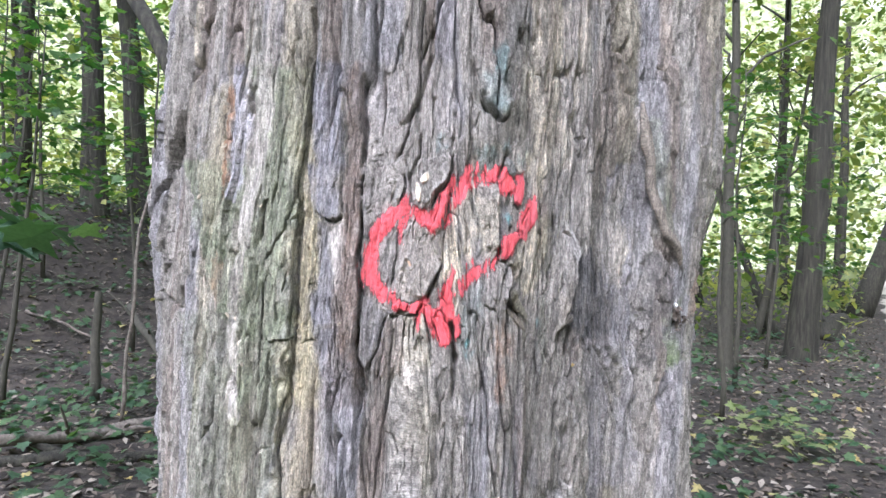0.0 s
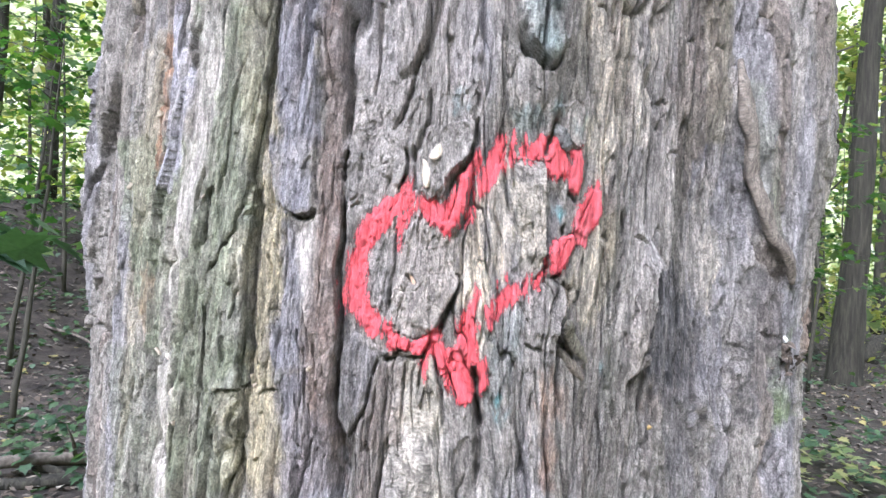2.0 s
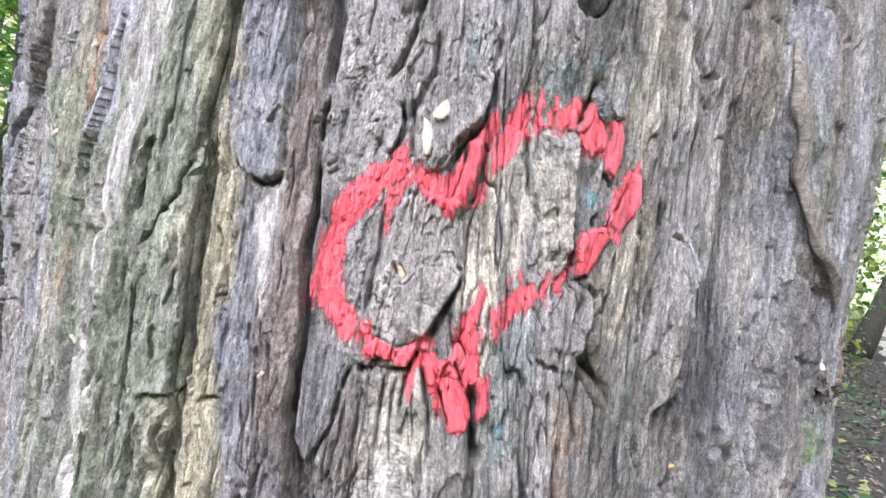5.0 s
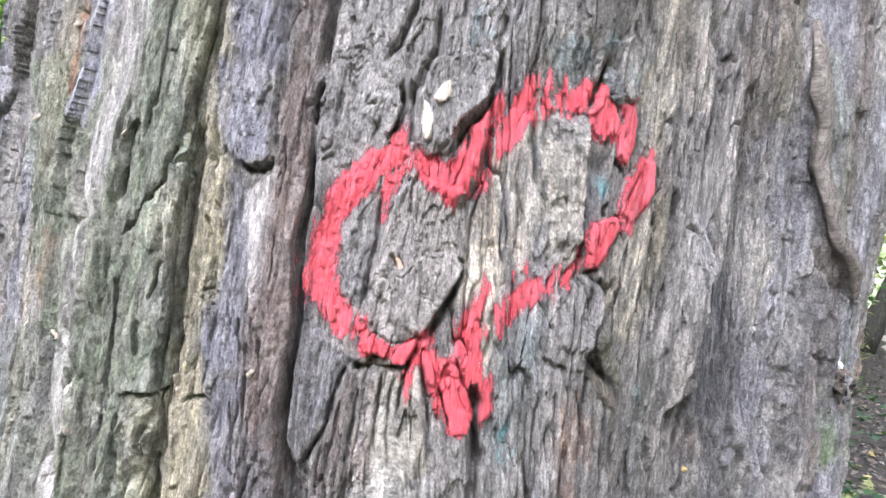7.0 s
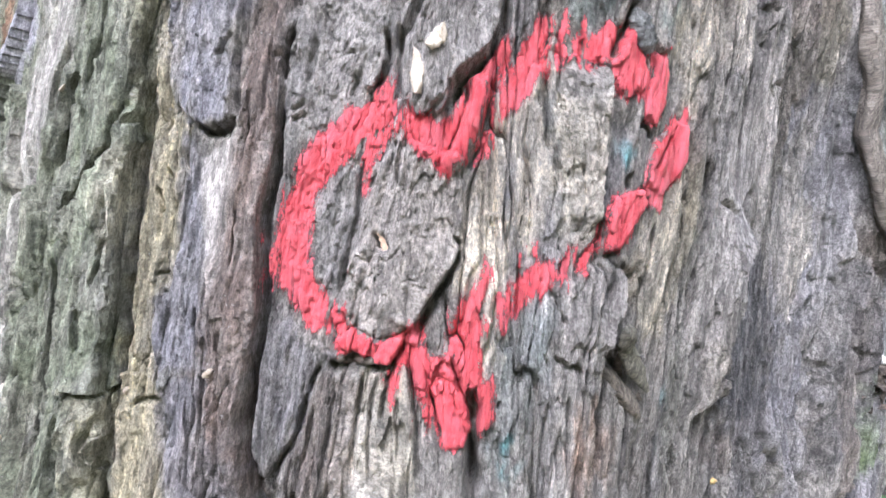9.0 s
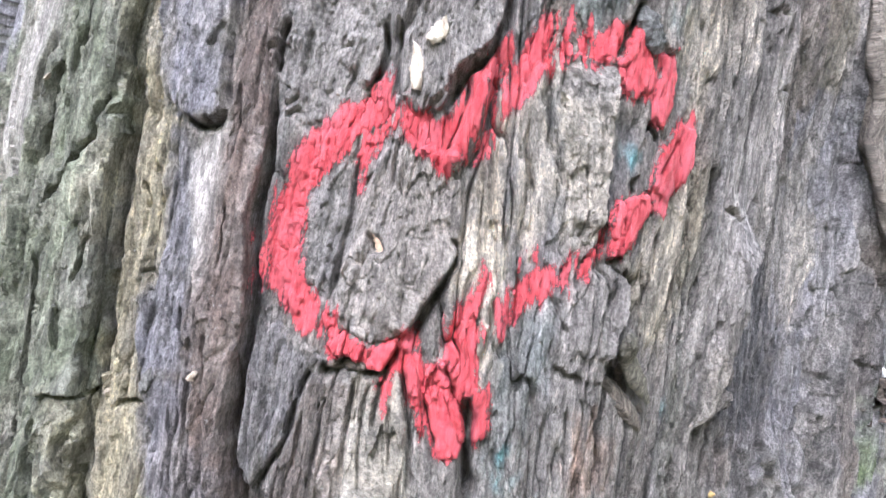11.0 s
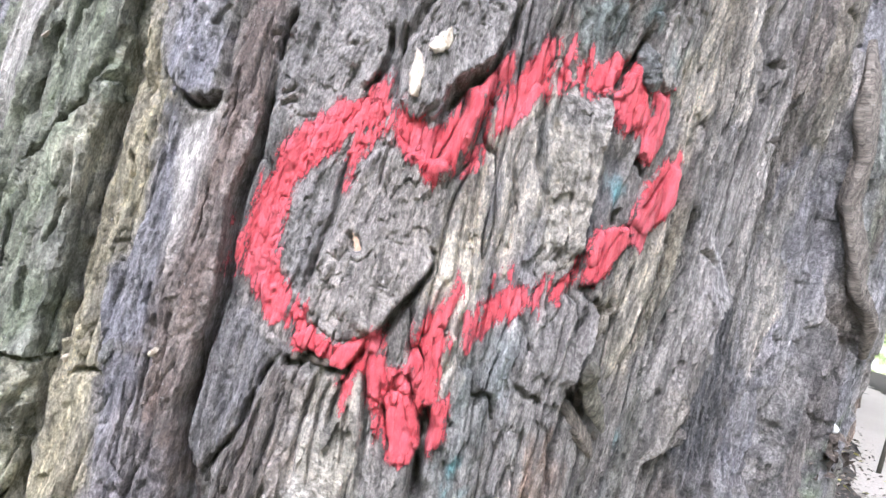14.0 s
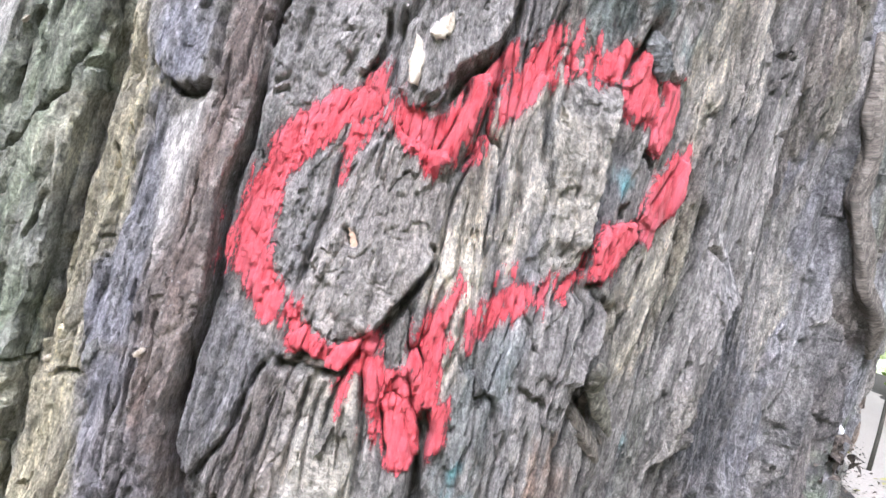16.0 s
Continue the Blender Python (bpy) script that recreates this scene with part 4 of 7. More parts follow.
# long shingles, the splinters on them and the small flakes on those: each at its own height and tilt, so that their edges break sharp
joint, cell = cells(SG * 44 + 0.25 * fbm(S * 40, V * 11, 3, 81), V * 5.5 + 0.35 * fbm(S * 50, V * 12, 2, 82), 3)
H += rough * 0.0030 * (cell - 0.5)
H -= rough * (0.0060 + 0.0040 * STRAND) * np.exp(-joint / 0.040) * step((fbm(S * 22, V * 9, 2, 67) + 0.20) / 0.35)
H += rough * 0.0036 * flakes(SG * 62 + 0.25 * fbm(S * 90, V * 30, 2, 94), V * 13 + 0.3 * fbm(S * 90, V * 30, 2, 95), 7)
joint2, cell2 = cells(SG * 118 + 0.30 * fbm(S * 120, V * 30, 3, 83), V * 17 + 0.35 * fbm(S * 120, V * 34, 2, 84), 4)
H += rough * (0.0017 * (cell2 - 0.5) - 0.0016 * 1.5 * np.exp(-joint2 / 0.06) * step((fbm(S * 60, V * 25, 2, 68) + 0.2) / 0.4))
H += rough * 0.0016 * flakes(SG * 160 + 0.25 * fbm(S * 200, V * 70, 2, 96), V * 40 + 0.3 * fbm(S * 200, V * 70, 2, 97), 8)
joint3, cell3 = cells(SG * 290 + 0.4 * fbm(S * 260, V * 80, 2, 85), V * 52 + 0.5 * fbm(S * 260, V * 80, 2, 86), 5)
H += (0.35 + 0.65 * rough) * 0.0009 * (cell3 - 0.5)
# cobbled scales
joint4, cell4 = cells(SG * 150 + 0.45 * fbm(S * 170, V * 130, 2, 87), V * 108 + 0.45 * fbm(S * 170, V * 130, 2, 88), 6)
joint5, cell5 = cells(SG * 62 + 0.35 * fbm(S * 90, V * 60, 2, 89), V * 40 + 0.35 * fbm(S * 90, V * 60, 2, 90), 9)
H += COBBLE * (0.0011 * (cell4 - 0.5) - 0.0011 * np.exp(-joint4 / 0.07) * step((fbm(S * 90, V * 70, 2, 69) + 0.2) / 0.4) + 0.0022 * (cell5 - 0.5) - 0.0022 * np.exp(-joint5 / 0.04) * step((fbm(S * 40, V * 30, 2, 70) + 0.1) / 0.4))
H += COBBLE * 0.0015 * flakes(SG * 130 + 0.3 * fbm(S * 170, V * 130, 2, 98), V * 80 + 0.3 * fbm(S * 170, V * 130, 2, 99), 12)
H += (1 - 0.8 * WORN) * 0.0005 * fbm(SG * 330, V * 70, 3, 79, 0.6)

# relief, plate by plate and crack by crack: height or depth and width, then (along the girth, height above ground)
# left plate edge, proud on the left; the shadowed tan strip lies below it
scarp("left_plate", .012, -1, .055, [(-.1579, 1.817), (-.1543, 1.723), (-.1529, 1.656), (-.1548, 1.630), (-.1538, 1.596), (-.1547, 1.570), (-.1593, 1.514), (-.1593, 1.496), (-.1598, 1.484), (-.1594, 1.470), (-.1594, 1.456), (-.1595, 1.442), (-.1595, 1.432), (-.1598, 1.425), (-.1604, 1.411), (-.1601, 1.400), (-.1607, 1.388), (-.1619, 1.374), (-.1638, 1.360), (-.1617, 1.347), (-.1613, 1.330), (-.1599, 1.313), (-.1600, 1.296), (-.1608, 1.279), (-.1678, 1.260), (-.1718, 1.208), (-.1661, 1.155), (-.1632, 1.072)])
crack("left_foot", .012, .0026, [(-.1564, 1.512), (-.1595, 1.494), (-.1592, 1.481), (-.1598, 1.469), (-.1598, 1.455), (-.1598, 1.441), (-.1598, 1.431), (-.1599, 1.423), (-.1605, 1.410), (-.1602, 1.399), (-.1607, 1.388), (-.1608, 1.374), (-.1615, 1.360), (-.1608, 1.347), (-.1603, 1.330), (-.1602, 1.313), (-.1601, 1.296), (-.1600, 1.279)])
crack("plate_split", .010, .0016, [(-.2032, 1.506), (-.2046, 1.496), (-.2050, 1.483), (-.2065, 1.470), (-.2073, 1.459), (-.2062, 1.449)])
scarp("plate_split_side", .004, -1, .012, [(-.2032, 1.506), (-.2046, 1.496), (-.2050, 1.483), (-.2065, 1.470), (-.2073, 1.459), (-.2062, 1.449)])
crack("plate_split", .013, .0018, [(-.1819, 1.455), (-.1857, 1.447), (-.1882, 1.438), (-.1951, 1.429), (-.1981, 1.421), (-.1996, 1.413)])
scarp("plate_split_side", .004, 1, .010, [(-.1819, 1.455), (-.1857, 1.447), (-.1882, 1.438), (-.1951, 1.429), (-.1981, 1.421), (-.1996, 1.413)])
crack("plate_split", .007, .0013, [(-.1704, 1.489), (-.1748, 1.476), (-.1757, 1.466), (-.1797, 1.459), (-.1821, 1.454)])
crack("plate_split", .006, .0012, [(-.2002, 1.404), (-.2002, 1.386), (-.1991, 1.372), (-.1995, 1.358)])
crack("plate_split", .007, .0014, [(-.1981, 1.338), (-.1875, 1.334), (-.1761, 1.335), (-.1614, 1.340)])
scarp("plate_ledge", .004, 1, .010, [(-.1981, 1.338), (-.1875, 1.334), (-.1761, 1.335), (-.1614, 1.340)])
crack("plate_split", .006, .0012, [(-.1809, 1.382), (-.1794, 1.365), (-.1798, 1.354)])
crack("plate_split", .005, .0011, [(-.1709, 1.475), (-.1631, 1.486), (-.1607, 1.498)])
crack("plate_split", .005, .0010, [(-.1722, 1.417), (-.1730, 1.403), (-.1752, 1.391)])
crack("plate_split", .005, .0010, [(-.1680, 1.329), (-.1711, 1.311), (-.1702, 1.292), (-.1724, 1.277)])
crack("plate_split", .005, .0010, [(-.1873, 1.323), (-.1867, 1.307), (-.1858, 1.287)])
crack("plate_split", .004, .0010, [(-.1674, 1.505), (-.1695, 1.494), (-.1696, 1.483)])
# the lilac block with its broken foot
plate("lilac_block", .0085, .0016, [(-.1462, 1.763), (-.1503, 1.630), (-.1515, 1.530), (-.1473, 1.513), (-.1458, 1.499), (-.1391, 1.488), (-.1320, 1.482), (-.1240, 1.478), (-.1132, 1.479), (-.1026, 1.483), (-.1022, 1.490), (-.1038, 1.500), (-.1068, 1.516), (-.1071, 1.529), (-.1055, 1.624), (-.1048, 1.755)])
pit("block_pocket", .003, .0036, [(-.1191, 1.476), (-.1097, 1.477), (-.1044, 1.479)])
crack("under_block", .008, .0016, [(-.1273, 1.478), (-.1173, 1.477), (-.1025, 1.482)])
crack("block_joint", .004, .0012, [(-.1108, 1.524), (-.1143, 1.516), (-.1191, 1.512)])
crack("block_side", .005, .0014, [(-.1012, 1.485), (-.1036, 1.501), (-.1063, 1.516)])
# brown strip and the deep furrow beside it
swell("brown_spine", .006, .011, [(-.0969, 1.531), (-.0947, 1.502), (-.0928, 1.473), (-.0921, 1.444), (-.0904, 1.415), (-.0887, 1.389), (-.0874, 1.362), (-.0861, 1.333), (-.0835, 1.299)])
swell("brown_spine", .006, .011, [(-.1024, 1.640), (-.0973, 1.584)])
crack("brown_right", .018, .0026, [(-.0872, 1.650), (-.0826, 1.601), (-.0810, 1.572), (-.0819, 1.536)])
crack("brown_right", .016, .0014, [(-.0803, 1.532), (-.0825, 1.518), (-.0820, 1.505)])
crack("brown_right", .018, .0016, [(-.0820, 1.505), (-.0816, 1.500), (-.0807, 1.481), (-.0808, 1.465), (-.0814, 1.452), (-.0817, 1.438), (-.0804, 1.420), (-.0786, 1.407), (-.0777, 1.391), (-.0778, 1.377), (-.0777, 1.364), (-.0778, 1.350), (-.0782, 1.335), (-.0781, 1.321), (-.0756, 1.310), (-.0715, 1.299)])
crack("brown_right", .016, .0024, [(-.0814, 1.375), (-.0800, 1.344), (-.0762, 1.308), (-.0727, 1.285), (-.0719, 1.265)])
scarp("brown_lip", .006, -1, .006, [(-.0816, 1.500), (-.0807, 1.481), (-.0808, 1.465), (-.0814, 1.452), (-.0817, 1.438), (-.0804, 1.420), (-.0786, 1.407), (-.0777, 1.391), (-.0778, 1.377), (-.0777, 1.364), (-.0778, 1.350), (-.0782, 1.335)])
scarp("brown_left", .005, 1, .010, [(-.1133, 1.417), (-.1052, 1.391), (-.1036, 1.370), (-.1010, 1.344), (-.0981, 1.317), (-.0951, 1.296)])
crack("brown_nick", .004, .0010, [(-.0967, 1.499), (-.0958, 1.478), (-.0967, 1.462)])
crack("brown_nick", .004, .0010, [(-.0958, 1.444), (-.0958, 1.425), (-.0945, 1.409)])
crack("brown_nick", .004, .0010, [(-.0972, 1.382), (-.0945, 1.361), (-.0925, 1.340)])
crack("brown_nick", .005, .0012, [(-.1066, 1.359), (-.1066, 1.343), (-.1032, 1.319)])
crack("brown_nick", .003, .0009, [(-.0904, 1.521), (-.0895, 1.503), (-.0890, 1.485)])
# tan and lilac strips
crack("tan_nick", .004, .0011, [(-.1455, 1.460), (-.1391, 1.446), (-.1357, 1.432)])
crack("tan_nick", .004, .0011, [(-.1494, 1.448), (-.1460, 1.440), (-.1459, 1.433)])
crack("tan_nick", .004, .0010, [(-.1463, 1.401), (-.1367, 1.404), (-.1309, 1.403)])
crack("tan_nick", .004, .0012, [(-.1554, 1.370), (-.1548, 1.361), (-.1519, 1.356)])
crack("lilac_edge", .004, .0012, [(-.1373, 1.470), (-.1299, 1.450), (-.1298, 1.436), (-.1309, 1.419)])
scarp("lilac_edge", .003, 1, .008, [(-.1313, 1.419), (-.1342, 1.399), (-.1449, 1.383), (-.1428, 1.372), (-.1369, 1.356), (-.1345, 1.337)])
crack("knot_under", .006, .0014, [(-.1496, 1.332), (-.1418, 1.336), (-.1331, 1.338)])
crack("lilac_nick", .005, .0012, [(-.1138, 1.389), (-.1147, 1.378), (-.1080, 1.369)])
crack("lilac_nick", .004, .0010, [(-.1159, 1.340), (-.1119, 1.320), (-.1097, 1.299)])
# cobbled plate above the heart's left lobe
crack("cobble_right", .010, .0018, [(-.0325, 1.533), (-.0307, 1.522), (-.0307, 1.513), (-.0340, 1.507), (-.0384, 1.503)])
crack("cobble_joint", .003, .0011, [(-.0768, 1.493), (-.0732, 1.494), (-.0699, 1.495)])
crack("cobble_joint", .004, .0012, [(-.0762, 1.488), (-.0716, 1.489), (-.0682, 1.487)])
crack("cobble_joint", .004, .0012, [(-.0524, 1.529), (-.0533, 1.522), (-.0452, 1.522)])
crack("cobble_joint", .004, .0012, [(-.0692, 1.529), (-.0708, 1.516), (-.0697, 1.503)])
crack("cobble_joint", .003, .0010, [(-.0417, 1.525), (-.0432, 1.512), (-.0476, 1.498)])
scarp("cobble_edge", .004, -1, .014, [(-.0327, 1.531), (-.0310, 1.520), (-.0313, 1.510), (-.0366, 1.502)])
# plate with the husks, standing far off on its right
plate("husk_plate", .008, .0016, [(-.0274, 1.549), (.0196, 1.555), (.0189, 1.537), (.0159, 1.527), (.0104, 1.521), (.0041, 1.513), (.0015, 1.508), (.0004, 1.500), (-.0037, 1.495), (-.0111, 1.493), (-.0160, 1.494), (-.0205, 1.501), (-.0224, 1.513), (-.0239, 1.526)])
scarp("husk_side", .0045, -1, .014, [(.0208, 1.557), (.0203, 1.540), (.0175, 1.528), (.0114, 1.521), (.0048, 1.513), (.0021, 1.506), (.0008, 1.495)])
crack("husk_gap", .012, .0017, [(.0230, 1.556), (.0228, 1.538), (.0198, 1.527), (.0136, 1.519), (.0072, 1.510), (.0045, 1.503), (.0027, 1.495)])
crack("husk_left", .006, .0014, [(-.0265, 1.537), (-.0244, 1.521), (-.0231, 1.508), (-.0231, 1.498)])
crack("husk_joint", .003, .0010, [(-.0065, 1.494), (-.0011, 1.506), (.0012, 1.514)])
pit("husk_hollow", .002, .0045, [(-.0289, 1.526), (-.0262, 1.516)])
# the red strand, and the groove with pale fibres
ridge("red_strand", .0075, .0040, [(.0148, 1.518), (.0150, 1.504), (.0126, 1.489), (.0090, 1.476), (.0045, 1.465)])
crack("strand_gap", .006, .0012, [(.0107, 1.513), (.0100, 1.498), (.0069, 1.483), (.0036, 1.474)])
crack("strand_gap", .006, .0012, [(.0185, 1.512), (.0192, 1.496), (.0181, 1.481), (.0131, 1.470)])
groove("pale_strand", .0025, .0065, [(.0230, 1.533), (.0236, 1.515), (.0240, 1.495), (.0247, 1.472), (.0295, 1.448), (.0344, 1.428), (.0327, 1.407)])
crack("strand_edge", .003, .0010, [(.0227, 1.518), (.0246, 1.503), (.0254, 1.485), (.0267, 1.468), (.0300, 1.448), (.0340, 1.433)])
crack("strand_edge", .0025, .0009, [(.0209, 1.472), (.0223, 1.454), (.0239, 1.437), (.0265, 1.422)])
crack("strand_edge", .003, .0010, [(.0237, 1.533), (.0273, 1.518), (.0284, 1.503), (.0299, 1.486)])
pit("knot_hole", .006, .0022, [(.0202, 1.511), (.0222, 1.508)])
# tongue of cobbled bark inside the heart
plate("tongue", .0050, .0030, [(-.0173, 1.484), (-.0010, 1.477), (.0129, 1.474), (.0153, 1.458), (.0156, 1.440), (.0146, 1.428), (.0101, 1.421), (.0049, 1.412), (-.0004, 1.399), (-.0055, 1.391), (-.0116, 1.388), (-.0239, 1.389), (-.0344, 1.390), (-.0381, 1.398), (-.0411, 1.406), (-.0379, 1.425), (-.0345, 1.441), (-.0316, 1.458), (-.0269, 1.471)])
scarp("tongue_right", .0042, -1, .016, [(.0154, 1.439), (.0143, 1.429), (.0100, 1.421), (.0049, 1.412), (.0001, 1.400), (-.0048, 1.390)])
crack("tongue_gap", .010, .0018, [(.0148, 1.436), (.0151, 1.428), (.0113, 1.420), (.0063, 1.411), (.0014, 1.398), (-.0032, 1.390)])
crack("tongue_slit", .006, .0012, [(-.0165, 1.485), (-.0183, 1.475), (-.0185, 1.465), (-.0181, 1.457)])
crack("tongue_flank", .007, .0016, [(-.0352, 1.472), (-.0364, 1.460), (-.0367, 1.446), (-.0386, 1.434), (-.0397, 1.423), (-.0403, 1.411), (-.0411, 1.403)])
pit("chip_slit", .008, .0028, [(-.0252, 1.435), (-.0215, 1.430)])
pit("knot_hole", .008, .0022, [(.0127, 1.438), (.0135, 1.437)])
# broken lip under the tongue
plate("lip", .0075, .0016, [(-.0396, 1.383), (-.0344, 1.390), (-.0233, 1.389), (-.0107, 1.388), (-.0051, 1.392), (-.0078, 1.384), (-.0118, 1.376), (-.0159, 1.376), (-.0249, 1.379), (-.0320, 1.379)])
crack("lip_gap", .014, .0024, [(-.0424, 1.370), (-.0340, 1.373), (-.0253, 1.376)])
crack("lip_gap", .010, .0016, [(-.0255, 1.377), (-.0157, 1.375), (-.0105, 1.375), (-.0048, 1.387)])
plate("small_red_chip", .004, .0012, [(-.0441, 1.396), (-.0411, 1.401), (-.0374, 1.400), (-.0381, 1.393), (-.0420, 1.391)])
# plates below
plate("lower_left", .0045, .0016, [(-.0772, 1.390), (-.0673, 1.387), (-.0522, 1.382), (-.0425, 1.376), (-.0488, 1.368), (-.0503, 1.361), (-.0537, 1.351), (-.0559, 1.339), (-.0603, 1.324), (-.0654, 1.316), (-.0710, 1.308), (-.0750, 1.310), (-.0776, 1.321), (-.0768, 1.337), (-.0771, 1.350), (-.0770, 1.364), (-.0771, 1.377)])
crack("lower_left_edge", .008, .0013, [(-.0525, 1.354), (-.0546, 1.344), (-.0553, 1.335), (-.0599, 1.324), (-.0653, 1.315), (-.0709, 1.307)])
crack("lower_left_edge", .007, .0013, [(-.0466, 1.369), (-.0489, 1.364), (-.0508, 1.355)])
plate("brown_plate", .0030, .0018, [(-.0485, 1.367), (-.0388, 1.369), (-.0256, 1.369), (-.0254, 1.357), (-.0264, 1.340), (-.0266, 1.325), (-.0257, 1.306), (-.0618, 1.296), (-.0589, 1.316), (-.0536, 1.333), (-.0502, 1.353)])
crack("plate_side", .006, .0012, [(-.0250, 1.371), (-.0247, 1.359), (-.0253, 1.343), (-.0249, 1.328), (-.0234, 1.312)])
crack("plate_split", .004, .0010, [(-.0360, 1.362), (-.0371, 1.345), (-.0384, 1.329), (-.0375, 1.310)])
crack("plate_split", .004, .0010, [(-.0463, 1.354), (-.0483, 1.335), (-.0511, 1.317), (-.0512, 1.304)])
crack("thin_mid", .006, .0011, [(-.0087, 1.378), (-.0112, 1.368), (-.0124, 1.357), (-.0120, 1.347)])
crack("thin_mid", .008, .0012, [(-.0015, 1.375), (.0023, 1.361), (.0062, 1.341), (.0095, 1.320)])
crack("thin_mid", .004, .0010, [(-.0152, 1.372), (-.0182, 1.356), (-.0177, 1.335), (-.0150, 1.314)])
crack("thin_mid", .004, .0010, [(-.0057, 1.364), (-.0044, 1.349), (-.0021, 1.331)])
# painted chips of the tail
plate("red_plate_a", .0045, .0011, [(.0073, 1.367), (.0107, 1.371), (.0172, 1.371), (.0208, 1.364), (.0262, 1.349), (.0298, 1.346), (.0252, 1.343), (.0192, 1.344), (.0140, 1.353)])
plate("red_plate_b", .0050, .0011, [(-.0022, 1.385), (.0017, 1.383), (.0050, 1.377), (.0069, 1.369), (.0014, 1.368), (-.0017, 1.377)])
plate("red_plate_c", .0030, .0011, [(.0035, 1.382), (.0098, 1.385), (.0163, 1.384), (.0202, 1.374), (.0107, 1.371), (.0057, 1.376)])
plate("red_plate_d", .0035, .0011, [(.0309, 1.377), (.0362, 1.375), (.0393, 1.359), (.0355, 1.348), (.0315, 1.361)])
plate("red_plate_e", .0050, .0010, [(.0196, 1.372), (.0244, 1.367), (.0293, 1.356), (.0300, 1.346), (.0249, 1.357)])
crack("tail_gap", .007, .0013, [(.0168, 1.384), (.0216, 1.372), (.0273, 1.360), (.0312, 1.350)])
crack("tail_gap", .007, .0012, [(.0083, 1.367), (.0140, 1.353), (.0180, 1.345)])
crack("deep_low", .020, .0026, [(.0280, 1.373), (.0310, 1.355), (.0319, 1.343), (.0332, 1.332), (.0348, 1.320)])
crack("deep_low", .016, .0026, [(.0281, 1.348), (.0342, 1.329), (.0343, 1.302), (.0333, 1.279)])
crack("tail_gap", .006, .0012, [(-.0023, 1.388), (-.0017, 1.378), (.0008, 1.365)])
# fibres left of the lower stroke
crack("fibre_gap", .005, .0010, [(.0245, 1.429), (.0217, 1.413), (.0204, 1.400), (.0203, 1.390)])
crack("fibre_gap", .005, .0010, [(.0337, 1.418), (.0336, 1.405), (.0324, 1.392), (.0322, 1.382)])
crack("fibre_gap", .004, .0010, [(.0425, 1.432), (.0442, 1.417), (.0454, 1.401)])
scarp("fibre_step", .003, 1, .010, [(.0135, 1.427), (.0129, 1.414), (.0112, 1.401), (.0106, 1.391)])
# right face of the heart
plate("right_face", .0030, .0016, [(.0462, 1.526), (.0626, 1.529), (.0749, 1.528), (.0757, 1.511), (.0760, 1.495), (.0767, 1.480), (.0780, 1.462), (.0799, 1.447), (.0692, 1.437), (.0627, 1.444), (.0604, 1.459), (.0560, 1.468), (.0509, 1.480), (.0470, 1.495), (.0457, 1.510)])
crack("face_left", .006, .0012, [(.0435, 1.523), (.0450, 1.508), (.0478, 1.493), (.0516, 1.480), (.0557, 1.471), (.0598, 1.466)])
crack("face_groove", .004, .0010, [(.0384, 1.501), (.0394, 1.486), (.0445, 1.469), (.0461, 1.451), (.0472, 1.438)])
crack("face_groove", .003, .0009, [(.0642, 1.491), (.0658, 1.473), (.0683, 1.455), (.0688, 1.442)])
crack("face_groove", .003, .0009, [(.0651, 1.511), (.0686, 1.497), (.0699, 1.481)])
crack("face_groove", .004, .0010, [(.0478, 1.539), (.0500, 1.524), (.0509, 1.511)])
scarp("face_right", .006, -1, .012, [(.0757, 1.526), (.0767, 1.511), (.0765, 1.495), (.0772, 1.480), (.0779, 1.465), (.0797, 1.451)])
crack("chip_shadow", .010, .0020, [(.0816, 1.559), (.0815, 1.551), (.0786, 1.543), (.0760, 1.534), (.0753, 1.528)])
plate("red_chip_top", .0045, .0012, [(.0767, 1.539), (.0828, 1.543), (.0889, 1.536), (.0937, 1.526), (.0930, 1.518), (.0836, 1.514), (.0781, 1.517), (.0757, 1.526)])
plate("tall_chip", .0060, .0014, [(.0806, 1.567), (.1136, 1.582), (.1168, 1.564), (.1122, 1.546), (.1025, 1.540), (.0939, 1.540), (.0874, 1.550)])
plate("red_chip_a", .0050, .0011, [(.0959, 1.534), (.1055, 1.541), (.1089, 1.531), (.1069, 1.515), (.1031, 1.505), (.0962, 1.506), (.0964, 1.517), (.0990, 1.527)])
plate("red_chip_b", .0040, .0011, [(.1033, 1.496), (.1142, 1.505), (.1189, 1.511), (.1276, 1.508), (.1305, 1.492), (.1228, 1.479), (.1146, 1.471), (.1031, 1.476), (.1012, 1.487)])
plate("red_chip_c", .0055, .0011, [(.0837, 1.462), (.0873, 1.469), (.1021, 1.473), (.1050, 1.468), (.0979, 1.455), (.0909, 1.444), (.0838, 1.440), (.0817, 1.447), (.0823, 1.456)])
crack("chip_gap", .010, .0018, [(.0937, 1.504), (.0986, 1.501), (.1014, 1.498)])
crack("chip_gap", .005, .0011, [(.1176, 1.502), (.1131, 1.493), (.1053, 1.484)])
crack("chip_gap", .008, .0013, [(.0802, 1.445), (.0799, 1.451), (.0807, 1.457)])
crack("chip_gap", .006, .0013, [(.0827, 1.439), (.0875, 1.440), (.0921, 1.444)])
pit("knot_hole", .008, .0022, [(.0932, 1.478), (.0934, 1.473)])
groove("dark_bed", .005, .0055, [(.0831, 1.510), (.0827, 1.494), (.0817, 1.476), (.0807, 1.460)])
